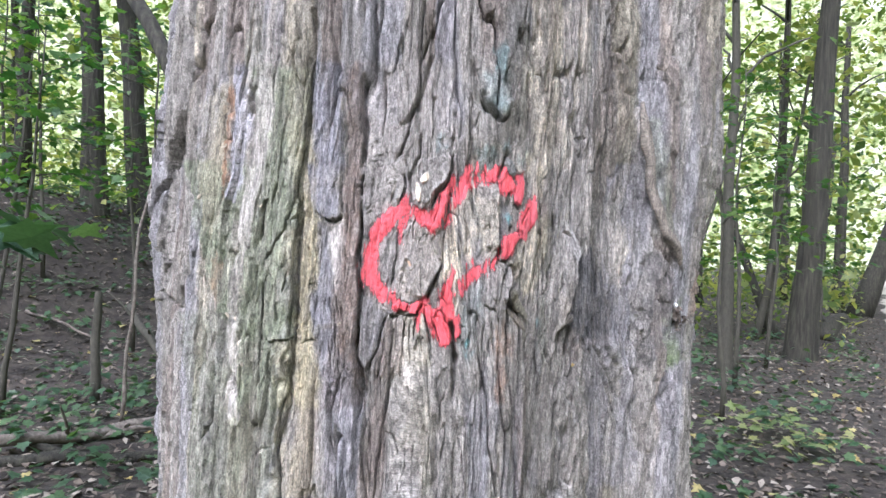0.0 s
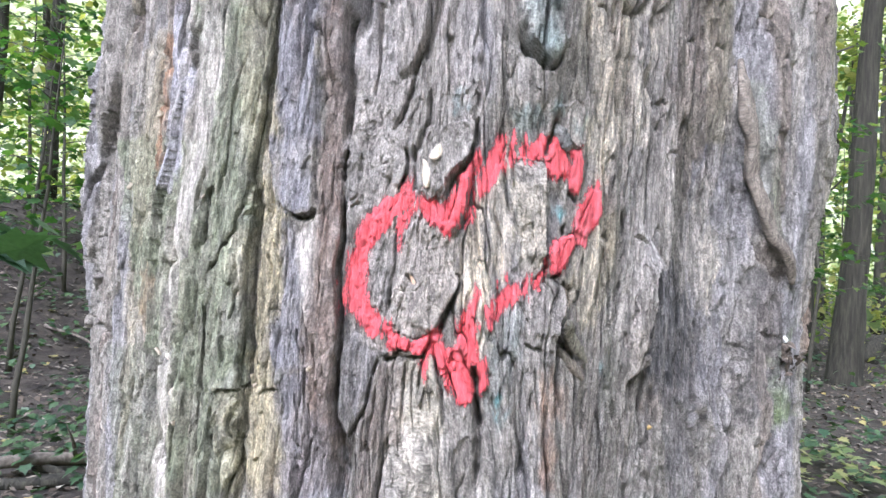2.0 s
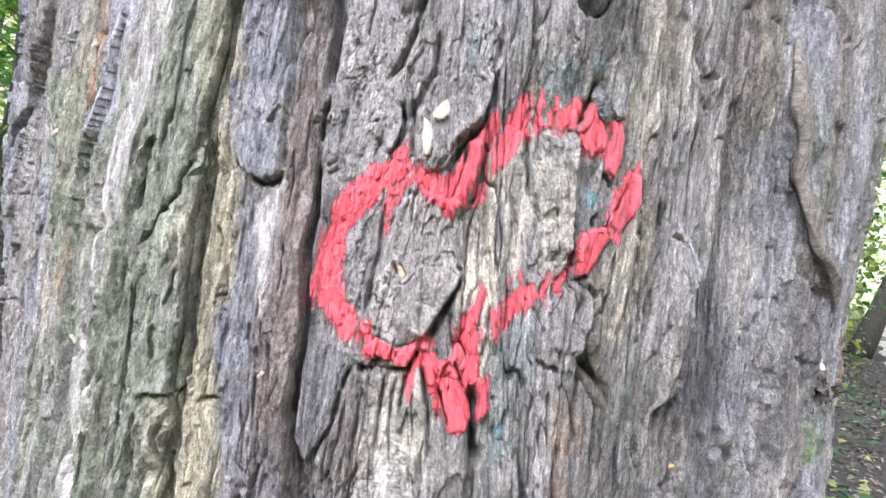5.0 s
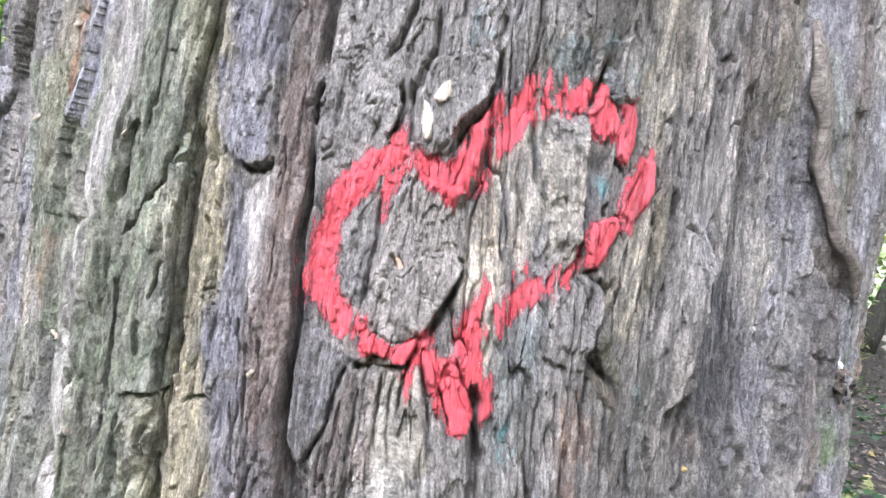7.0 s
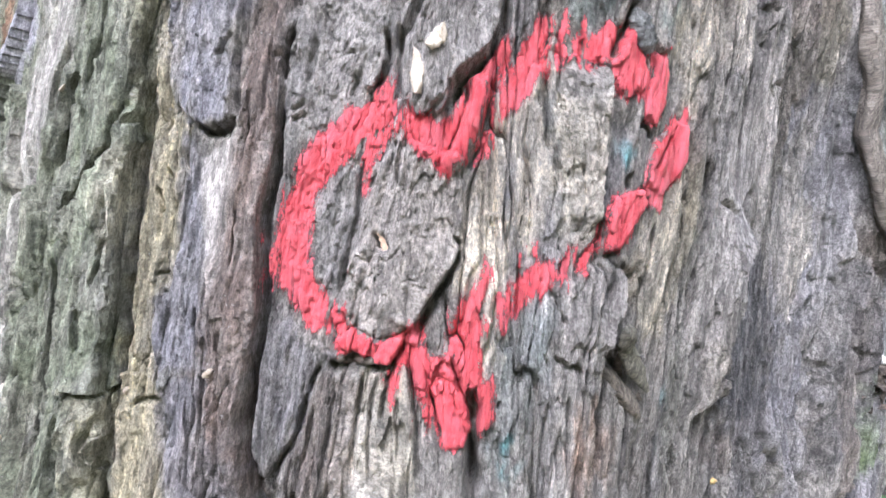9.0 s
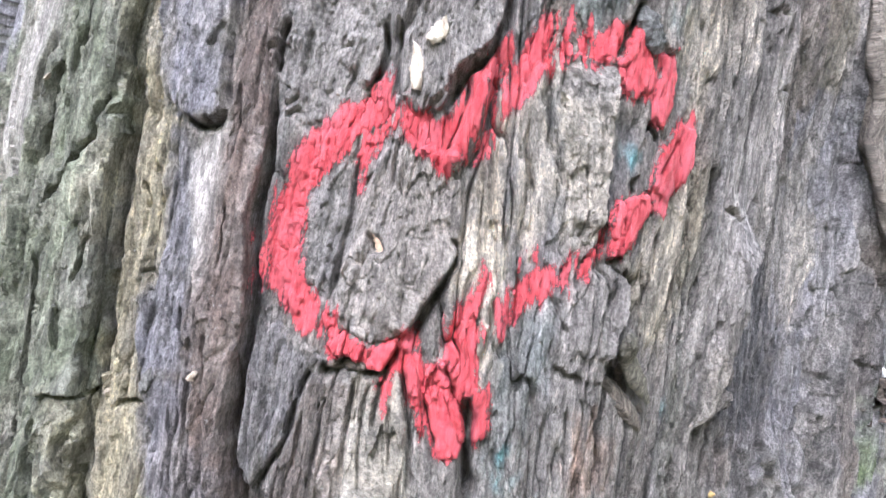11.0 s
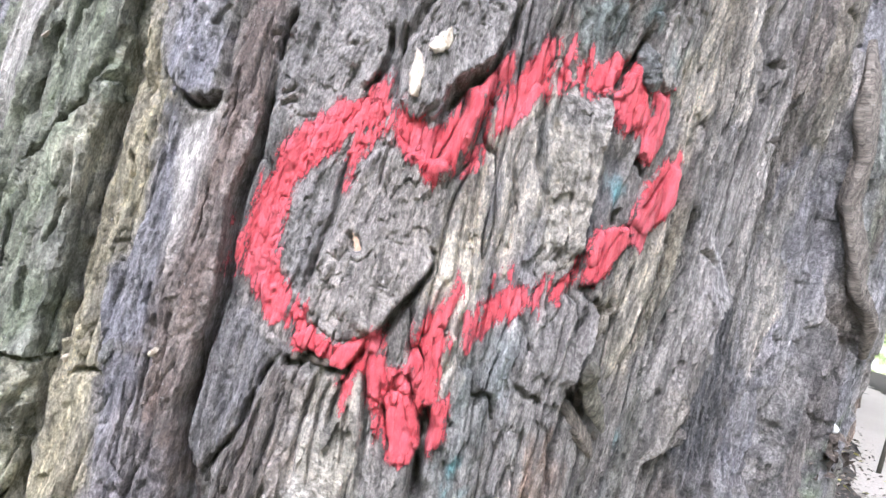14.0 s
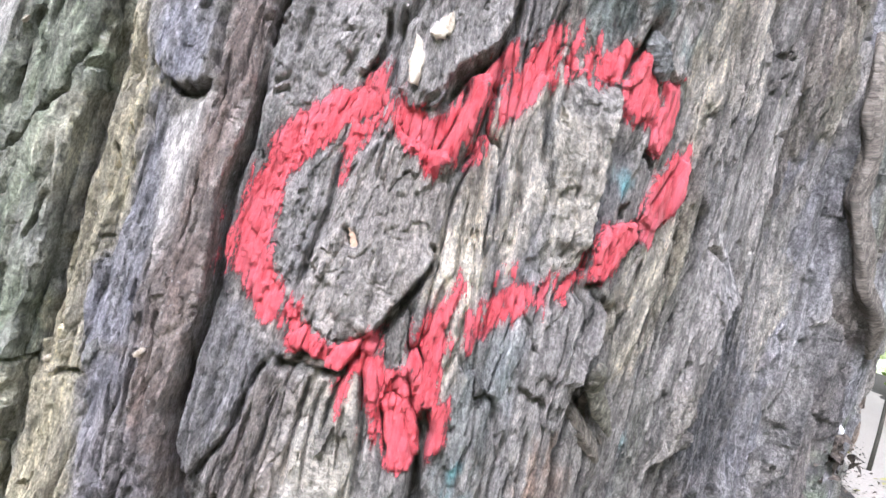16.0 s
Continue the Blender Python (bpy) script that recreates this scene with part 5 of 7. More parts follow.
# plate below the heart's right side
plate("low_right", .0038, .0022, [(.0623, 1.412), (.0653, 1.424), (.0765, 1.432), (.0830, 1.438), (.0934, 1.437), (.0954, 1.425), (.0948, 1.413), (.0916, 1.403), (.0920, 1.393), (.0903, 1.382), (.0794, 1.383), (.0664, 1.390), (.0614, 1.402)])
scarp("low_right_edge", .006, -1, .012, [(.0925, 1.438), (.0966, 1.425), (.0959, 1.413), (.0929, 1.402), (.0922, 1.392)])
crack("low_right_edge", .006, .0013, [(.0941, 1.439), (.0980, 1.425), (.0974, 1.413)])
crack("low_right_nick", .004, .0012, [(.0600, 1.420), (.0635, 1.412), (.0686, 1.406)])
crack("low_right_nick", .004, .0012, [(.0649, 1.392), (.0722, 1.385), (.0807, 1.382)])
groove("flap_pit", .008, .0060, [(.0936, 1.393), (.1018, 1.382), (.1140, 1.373)])
crack("flap_pit", .007, .0016, [(.0920, 1.393), (.1002, 1.385), (.1102, 1.378)])
crack("low_nick", .005, .0011, [(.0921, 1.374), (.0947, 1.358), (.0977, 1.339)])
crack("low_nick", .005, .0011, [(.0598, 1.378), (.0590, 1.359), (.0603, 1.339), (.0613, 1.327)])
crack("low_nick", .004, .0011, [(.0746, 1.373), (.0761, 1.355), (.0781, 1.337)])
crack("low_nick", .004, .0011, [(.1226, 1.356), (.1193, 1.342), (.1194, 1.327)])
# pale strands on the flank
swell("strand_rib", .004, .0055, [(.1246, 1.562), (.1257, 1.528), (.1288, 1.494), (.1288, 1.465), (.1253, 1.436), (.1217, 1.402)])
swell("strand_rib", .004, .0050, [(.1511, 1.577), (.1481, 1.534), (.1481, 1.498), (.1487, 1.468), (.1465, 1.432)])
crack("strand_split", .005, .0010, [(.1334, 1.565), (.1338, 1.536), (.1375, 1.508), (.1372, 1.484)])
crack("strand_split", .005, .0010, [(.1334, 1.513), (.1352, 1.487), (.1358, 1.461), (.1335, 1.437), (.1302, 1.408)])
crack("strand_split", .005, .0010, [(.1119, 1.460), (.1126, 1.441), (.1104, 1.418)])
crack("strand_split", .004, .0010, [(.1742, 1.591), (.1726, 1.560), (.1719, 1.534)])
crack("strand_split", .006, .0012, [(.1702, 1.546), (.1677, 1.518), (.1639, 1.495), (.1649, 1.474)])
crack("strand_split", .005, .0010, [(.2020, 1.561), (.2000, 1.532), (.1972, 1.505), (.1952, 1.482)])
crack("strand_split", .004, .0010, [(.1645, 1.458), (.1627, 1.433), (.1598, 1.409), (.1533, 1.390)])
crack("strand_split", .004, .0010, [(.1425, 1.420), (.1392, 1.396), (.1394, 1.378)])
crack("strand_split", .004, .0010, [(.2222, 1.593), (.2236, 1.570), (.2237, 1.547)])
crack("strand_split", .005, .0010, [(.2793, 1.612), (.2816, 1.583), (.2884, 1.551), (.2864, 1.524)])
pit("notch", .007, .0030, [(.2066, 1.594), (.2163, 1.596)])
pit("notch", .006, .0026, [(.2326, 1.554), (.2592, 1.560)])
pit("notch", .006, .0026, [(.1853, 1.477), (.1964, 1.473)])
pit("notch", .006, .0030, [(.3237, 1.671), (.3423, 1.674)])
pit("notch", .005, .0030, [(.2609, 1.662), (.2745, 1.665)])
plate("smooth_scab", .0025, .0020, [(.1669, 1.381), (.1799, 1.397), (.1958, 1.387), (.2015, 1.357), (.1900, 1.348), (.1739, 1.362)])
# valley and the pale rib beyond it
scarp("valley_lip", .014, -1, .020, [(.2239, 1.462), (.2077, 1.444), (.2095, 1.429), (.2080, 1.410), (.1986, 1.394), (.1980, 1.377), (.2015, 1.357)])
crack("valley_crack", .020, .0032, [(.2277, 1.462), (.2115, 1.442), (.2132, 1.428), (.2118, 1.409), (.2024, 1.393), (.2016, 1.376), (.2049, 1.355), (.1977, 1.337), (.2003, 1.316)])
crack("valley_crack", .008, .0030, [(.2222, 1.455), (.2119, 1.422), (.2084, 1.386), (.2062, 1.350)])
swell("pale_rib", .003, .0150, [(.3006, 1.573), (.2955, 1.518), (.2936, 1.471), (.3026, 1.425), (.3183, 1.379), (.3342, 1.330), (.3440, 1.296)])
swell("pale_rib", .003, .0190, [(.3297, 1.651), (.3358, 1.575)])
crack("rib_nick", 0.0112, 0.0023, [(.3129, 1.401), (.3243, 1.393), (.3332, 1.384)])
crack("rib_nick", 0.0140, 0.0034, [(.3749, 1.379), (.3776, 1.369), (.3819, 1.359)])
crack("rib_nick", 0.0084, 0.0021, [(.3507, 1.429), (.3498, 1.412), (.3503, 1.396)])
crack("rib_nick", 0.0084, 0.0021, [(.3692, 1.448), (.3690, 1.423), (.3680, 1.406)])
crack("rib_nick", 0.0084, 0.0021, [(.3488, 1.371), (.3492, 1.350), (.3484, 1.330)])
crack("rib_nick", 0.0098, 0.0023, [(.3161, 1.331), (.3297, 1.314), (.3461, 1.296)])
crack("rib_nick", 0.0084, 0.0021, [(.3707, 1.344), (.3714, 1.323), (.3732, 1.302)])
crack("rib_nick", 0.0084, 0.0021, [(.3582, 1.504), (.3587, 1.484), (.3582, 1.467)])
crack("rib_nick", 0.0084, 0.0021, [(.3491, 1.555), (.3483, 1.523), (.3469, 1.494)])
crack("rib_low", .018, .0022, [(.3869, 1.458), (.3874, 1.435), (.3922, 1.411), (.3936, 1.386), (.3937, 1.360), (.3946, 1.335)])
scarp("rib_low", .006, -1, .012, [(.3869, 1.458), (.3874, 1.435), (.3922, 1.411), (.3936, 1.386), (.3937, 1.360), (.3946, 1.335)])
crack("rib_low", .008, .0026, [(.4149, 1.379), (.4131, 1.353), (.4125, 1.323)])
crack("rib_low", .008, .0030, [(.3846, 1.342), (.3856, 1.321), (.3869, 1.299)])
crack("rib_crack", .018, .0026, [(.3382, 1.652), (.3386, 1.629), (.3481, 1.604), (.3556, 1.577), (.3679, 1.547), (.3785, 1.516), (.3864, 1.489), (.3957, 1.466), (.4132, 1.443), (.4289, 1.431)])
scarp("rib_over", .008, 1, .016, [(.3484, 1.656), (.3489, 1.632), (.3521, 1.605), (.3612, 1.579), (.3734, 1.548), (.3806, 1.517), (.3901, 1.490), (.4008, 1.467), (.4180, 1.444), (.4397, 1.432)])
crack("brown_rib_gap", .008, .0030, [(.2876, 1.332), (.3121, 1.305), (.3365, 1.277), (.3557, 1.250)])
swell("low_rib", .007, .0120, [(.3191, 1.340), (.3434, 1.308), (.3639, 1.271), (.3743, 1.244)])
# far left
crack("far_left_b", .022, .0028, [(-.4571, 1.442), (-.4335, 1.414), (-.4590, 1.384), (-.4360, 1.364), (-.3915, 1.352)])
crack("far_left_b", .014, .0036, [(-.3367, 1.438), (-.3570, 1.408), (-.3898, 1.379), (-.4042, 1.354)])
plate("pale_smooth", .0020, .0026, [(-.2711, 1.657), (-.2366, 1.650), (-.2307, 1.586), (-.2373, 1.551), (-.2426, 1.516), (-.2557, 1.494), (-.2676, 1.517), (-.2657, 1.568), (-.2642, 1.609)])
plate("hanging_strip", .0060, .0060, [(-.4480, 1.396), (-.4538, 1.396), (-.4570, 1.362), (-.4599, 1.321), (-.4551, 1.316), (-.4519, 1.351)])
crack("grey_split", .005, .0016, [(-.1796, 1.600), (-.1833, 1.562), (-.1857, 1.524), (-.1930, 1.486)])
crack("grey_split", .005, .0016, [(-.2106, 1.520), (-.2169, 1.477), (-.2269, 1.442), (-.2291, 1.412)])
crack("grey_split", .005, .0016, [(-.3108, 1.444), (-.3082, 1.406), (-.2877, 1.370)])
crack("grey_split", .005, .0016, [(-.1974, 1.389), (-.2013, 1.351), (-.2015, 1.313), (-.2042, 1.271)])
crack("grey_split", .005, .0016, [(-.2231, 1.352), (-.2218, 1.310), (-.2193, 1.259)])
crack("grey_split", .005, .0016, [(-.2994, 1.341), (-.3009, 1.294), (-.2842, 1.247)])
crack("grey_split", .004, .0014, [(-.1655, 1.608), (-.1652, 1.574), (-.1677, 1.541)])
# above and below
crack("plait_crack", .010, .0024, [(-.0198, 1.618), (-.0255, 1.602), (-.0294, 1.582), (-.0361, 1.558), (-.0458, 1.546)])
crack("plait_crack", .010, .0022, [(-.0150, 1.582), (-.0140, 1.558), (-.0216, 1.536), (-.0266, 1.521)])
plate("teal_plate", .010, .0020, [(.0406, 1.671), (.0794, 1.673), (.0830, 1.612), (.0765, 1.599), (.0707, 1.596), (.0613, 1.604), (.0515, 1.619)])
crack("teal_under", .012, .0026, [(.0496, 1.620), (.0608, 1.603), (.0723, 1.595), (.0821, 1.607)])
crack("top_split", .008, .0020, [(-.0633, 1.654), (-.0595, 1.603), (-.0612, 1.571)])
crack("top_split", .007, .0020, [(.0237, 1.608), (.0236, 1.581), (.0216, 1.558)])
crack("top_split", .007, .0020, [(.1089, 1.656), (.1109, 1.616), (.1115, 1.579)])
crack("top_split", .007, .0020, [(.1709, 1.679), (.1716, 1.625), (.1639, 1.579)])
crack("low_split", .007, .0020, [(-.0336, 1.317), (-.0381, 1.293), (-.0406, 1.269)])
crack("low_split", .007, .0020, [(.0836, 1.343), (.0839, 1.312), (.0899, 1.281)])
crack("low_split", .007, .0020, [(.0578, 1.333), (.0672, 1.307), (.0724, 1.281)])
crack("low_split", .006, .0020, [(.1369, 1.338), (.1477, 1.303), (.1485, 1.270)])
crack("low_split", .010, .0030, [(-.1712, 1.312), (-.1620, 1.261), (-.1747, 1.207), (-.1661, 1.155)])
crack("low_split", .008, .0030, [(-.0790, 1.318), (-.0777, 1.254), (-.0788, 1.163)])
crack("low_split", .012, .0040, [(.0151, 1.269), (.0183, 1.225), (.0180, 1.173)])
crack("low_split", .010, .0030, [(.3030, 1.301), (.3481, 1.228), (.3703, 1.157), (.3757, 1.116)])
crack("low_split", .008, .0030, [(.1080, 1.286), (.1074, 1.222), (.1197, 1.166)])
crack("low_split", .008, .0030, [(.1847, 1.277), (.1786, 1.209), (.1765, 1.153)])
crack("low_split", .010, .0040, [(-.3010, 1.190), (-.2712, 1.231), (-.2667, 1.259)])
crack("high_split", .010, .0030, [(-.0763, 1.731), (-.0763, 1.666), (-.0793, 1.601)])
crack("high_split", .009, .0030, [(-.1579, 1.736), (-.1509, 1.669), (-.1543, 1.589), (-.1525, 1.516)])
crack("high_split", .012, .0040, [(-.3247, 1.757), (-.3580, 1.706), (-.3925, 1.636), (-.4115, 1.560), (-.4877, 1.492), (-.5070, 1.449)])
crack("high_split", .009, .0030, [(-.2366, 1.739), (-.2369, 1.684), (-.2443, 1.603)])
crack("high_split", .009, .0034, [(.2974, 1.790), (.2926, 1.699), (.2750, 1.608), (.2382, 1.538)])
crack("high_split", .009, .0034, [(.3759, 1.807), (.3734, 1.736), (.3533, 1.663)])
crack("high_split", .010, .0034, [(-.0084, 1.729), (-.0038, 1.671), (-.0192, 1.608), (-.0419, 1.583)])
crack("high_split", .010, .0034, [(.0399, 1.664), (.0487, 1.614), (.0730, 1.596)])
plate("proud_corner", .0136, .0060, [(.4898, 1.869), (.5152, 1.876), (.5134, 1.739), (.5180, 1.703), (.5107, 1.714), (.4862, 1.784)])
plate("red_stub", .0088, .0120, [(.4647, 1.442), (.5061, 1.434), (.5105, 1.366), (.4803, 1.351), (.4566, 1.393)])
# the deep gap on the far shoulder and the slab beyond it
scarp("far_left_slab", .011, -1, .050, [(-.395, 1.800), (-.398, 1.680), (-.404, 1.645), (-.409, 1.613), (-.422, 1.580), (-.436, 1.547), (-.445, 1.505), (-.450, 1.470), (-.447, 1.420)])
groove("far_left_gap", .014, .0085, [(-.395, 1.800), (-.398, 1.680), (-.404, 1.645), (-.409, 1.613), (-.422, 1.580), (-.436, 1.547), (-.445, 1.505), (-.450, 1.470), (-.447, 1.420)])
crack("far_left_gap", .016, .0040, [(-.395, 1.800), (-.398, 1.680), (-.404, 1.645), (-.409, 1.613), (-.422, 1.580), (-.436, 1.547), (-.445, 1.505), (-.450, 1.470), (-.447, 1.420)])
swell("far_left_slab", .012, .0260, [(-.440, 1.850), (-.445, 1.700), (-.455, 1.620), (-.480, 1.560), (-.492, 1.500), (-.495, 1.420), (-.490, 1.340)])


def smoothed(a, n):
    k = np.ones(n) / n
    a = np.apply_along_axis(lambda r: np.convolve(r, k, "same"), 0, a)
    return np.apply_along_axis(lambda r: np.convolve(r, k, "same"), 1, a)


LEVEL = H.copy()
heart_box = patch([(-0.14, 1.28), (0.17, 1.62)], 0.0)
LEVEL[heart_box] = smoothed(H[heart_box], 21)

# the shoulders of the trunk, which fill out upwards
H += 0.027 * np.exp(-((S - 0.53) / 0.095) ** 2) * step((V - 1.36) / 0.28)
H += 0.013 * np.exp(-((S + 0.54) / 0.10) ** 2) * step((V - 1.20) / 0.2)

# worn edges: the steepest faces are rounded off
for turn in range(2):
    soft = H.copy()
    soft[1:-1, 1:-1] = (H[:-2, 1:-1] + H[2:, 1:-1] + H[1:-1, :-2] + H[1:-1, 2:] + 2 * H[1:-1, 1:-1] + H[:-2, :-2] + H[2:, 2:] + H[:-2, 2:] + H[2:, :-2]) / 10
    steep = np.abs(np.gradient(H, axis=1)) / np.gradient(s_axis)[None, :]
    k = step((steep - 3.5) / 3.0) * step((np.abs(S - 0.0) - 0.46) / 0.04)
    k[1:-1, 1:-1] = np.maximum(k[1:-1, 1:-1], np.maximum(k[1:-1, :-2], k[1:-1, 2:]))
    H = H * (1 - k) + soft * k

# the tree narrows upwards and flares at its foot
GIRTH = R0 * (1 - 0.055 * np.clip(V - 1.5, 0, 9)) + 0.16 * np.clip((0.75 - V) / 0.75, 0, 1) ** 2 * (1 + 0.4 * np.sin(S / R0 * 5))
RAD = GIRTH + H
TH = (S + LEAN_S) / R0
BX, BY, BZ = CX + RAD * np.sin(TH), CY - RAD * np.cos(TH), V + LEAN_V
NV, NS = S.shape
COORD = np.stack([BX, BY, BZ], -1)
ds, dv = np.gradient(COORD, axis=1), np.gradient(COORD, axis=0)
NORMAL = np.cross(ds, dv)
NORMAL /= np.linalg.norm(NORMAL, axis=-1, keepdims=True)

# colours of the bark, patch by patch; dark tints lie in valley and hollows
def blend(c, colour, w):
    return c + (np.array(colour) - c) * np.clip(w, 0, 1)[..., None]


tone = np.zeros((NV, NS, 3)) + np.array((0.320, 0.294, 0.260))
tone = blend(tone, (0.42, 0.39, 0.355), step(0.4 + 0.8 * fbm(SG * 50, V * 9, 4, 101)) * 0.6)
tone = blend(tone, (0.20, 0.172, 0.152), step(-0.15 + 0.9 * fbm(SG * 34, V * 7, 4, 111)) * 0.6)
tone = blend(tone, (0.36, 0.315, 0.25), step(-0.2 + 0.9 * fbm(SG * 38 + 9, V * 6, 3, 121)) * 0.5)
tone = blend(tone, (0.30, 0.295, 0.325), step(-0.1 + 0.9 * fbm(SG * 28, V * 5, 3, 181)) * 0.5)
tone = blend(tone, (0.25, 0.255, 0.18), step(-0.25 + 0.9 * fbm(SG * 22 + 5, V * 5, 3, 191)) * 0.5)
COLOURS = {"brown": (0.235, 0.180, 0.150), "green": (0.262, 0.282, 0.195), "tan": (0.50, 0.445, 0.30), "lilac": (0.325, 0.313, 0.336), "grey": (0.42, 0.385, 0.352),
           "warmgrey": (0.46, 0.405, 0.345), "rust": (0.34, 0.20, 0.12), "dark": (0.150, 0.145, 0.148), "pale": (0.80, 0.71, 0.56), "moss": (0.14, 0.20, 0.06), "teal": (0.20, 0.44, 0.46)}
bands = perlin(SG * 26 + 3, V * 1.3, 201)
tone = blend(tone, (0.25, 0.205, 0.175), open_bark * step((bands - 0.12) / 0.25) * 0.7)
tone = blend(tone, (0.40, 0.36, 0.27), open_bark * step((perlin(SG * 22 + 7, V * 1.2, 202) - 0.15) / 0.25) * 0.7)
tone = blend(tone, (0.335, 0.325, 0.345), open_bark * step((perlin(SG * 20 + 11, V * 1.1, 203) - 0.15) / 0.25) * 0.7)
tone *= (1 - 0.30 * open_bark * (cell0 - 0.5))[..., None]
mottle = 0.86 + 0.45 * fbm(SG * 80, V * 24, 3, 131)
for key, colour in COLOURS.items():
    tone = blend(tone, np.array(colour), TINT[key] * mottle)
streak, hair, blotch = fbm(SG * 130, V * 8, 4, 161), fbm(SG * 420, V * 24, 3, 171), fbm(S * 260, V * 200, 3, 175)
along_fibre = 1 - 0.75 * COBBLE
tone *= np.clip(1 + along_fibre * ((0.22 + 0.16 * STRAND) * streak + 0.22 * hair) + 0.16 * blotch, 0.4, 1.7)[..., None]
tone *= (0.92 * (0.90 + 0.20 * cell) * (0.90 + 0.20 * cell2) * (0.90 + 0.20 * cell3))[..., None]
GRADE = np.stack([COBBLE, STRAND, WORN], -1)


def grain_of(mesh, values):
    """The run of the fibres, for the fine relief of the material."""
    at = mesh.attributes.new("grain", "FLOAT_VECTOR", "POINT")
    at.data.foreach_set("vector", np.ascontiguousarray(values, dtype=np.float32).ravel())


def bark_patch(name, mask, parent, label="", lift=0.0, mat=None, cover=None):
    """The faces of the bark for which mask holds, as a mesh of their own."""
    j, i = np.nonzero(mask)
    a = j * NS + i
    quads = np.stack([a, a + 1, a + 1 + NS, a + NS], -1)
    used, flat = np.unique(quads, return_inverse=True)
    co = (COORD.reshape(-1, 3) + lift * NORMAL.reshape(-1, 3))[used]
    ob = fast_mesh(name, co, flat.reshape(quads.shape), mat or BARK, parent, True, label)
    ob.data.set_sharp_from_angle(angle=radians(34))
    grain_of(ob.data, np.stack([SG, V, 0.7 * H], -1).reshape(-1, 3)[used])
    grade = ob.data.attributes.new("grade", "FLOAT_COLOR", "POINT")
    g = np.ones((len(used), 4), np.float32)
    g[:, :3] = GRADE.reshape(-1, 3)[used]
    grade.data.foreach_set("color", g.ravel())
    if cover is not None:
        at = ob.data.attributes.new("cover", "FLOAT", "POINT")
        at.data.foreach_set("value", cover.reshape(-1)[used].astype(np.float32))
    else:
        at = ob.data.attributes.new("tone", "FLOAT_COLOR", "POINT")
        c = np.ones((len(used), 4), np.float32)
        c[:, :3] = tone.reshape(-1, 3)[used]
        at.data.foreach_set("color", c.ravel())
    return ob


old_tree = thing("tree", "thick furrowed grey tree trunk with a red painted heart", "tree")
trunk_faces = np.ones((NV - 1, NS - 1), bool)
LOOSE = {"lilac_block": "lilac-grey block of bark with a broken foot", "tongue": "cobbled tongue-shaped bark plate inside the heart", "lower_left": "grey plate of bark below the heart",
         "low_right": "raised lumpy grey plate of bark", "teal_plate": "hanging bark plate with faint turquoise paint", "pale_smooth": "smooth pale strip of bark",
         "hanging_strip": "loose strip of bark hanging free at its foot", "proud_corner": "thick proud bark plate", "husk_plate": "proud cobbled bark plate above the heart",
         "brown_plate": "brown fibrous plate of bark", "right_face": "scaly grey bark plate", "tall_chip": "narrow upright bark chip", "smooth_scab": "thin smooth scab of bark",
         "red_stub": "reddish broken stub of bark", "lip": "broken lip of bark", "small_red_chip": "", "red_plate_a": "", "red_plate_b": "", "red_plate_c": "", "red_plate_d": "",
         "red_plate_e": "", "red_chip_top": "", "red_chip_a": "", "red_chip_b": "", "red_chip_c": ""}
for name, outline in PLATES:
    if name in LOOSE:
        w = patch(outline, 0.01)
        own = np.zeros((NV, NS), bool)
        own[w] = inside(outline, w) > -0.0006
        own = own[:-1, :-1] & trunk_faces
        trunk_faces &= ~own
        bark_patch("bark_plate", own, old_tree, LOOSE[name])
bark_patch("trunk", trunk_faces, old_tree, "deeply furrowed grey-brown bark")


# the paint misses the deepest hollows
COVER *= 1 - 0.5 * step((-0.001 - (H - LEVEL)) / 0.004)
bark_patch("painted_heart", COVER[:-1, :-1] > 0.04, old_tree, "heart brushed in bright red paint", 0.0005, RED, COVER)


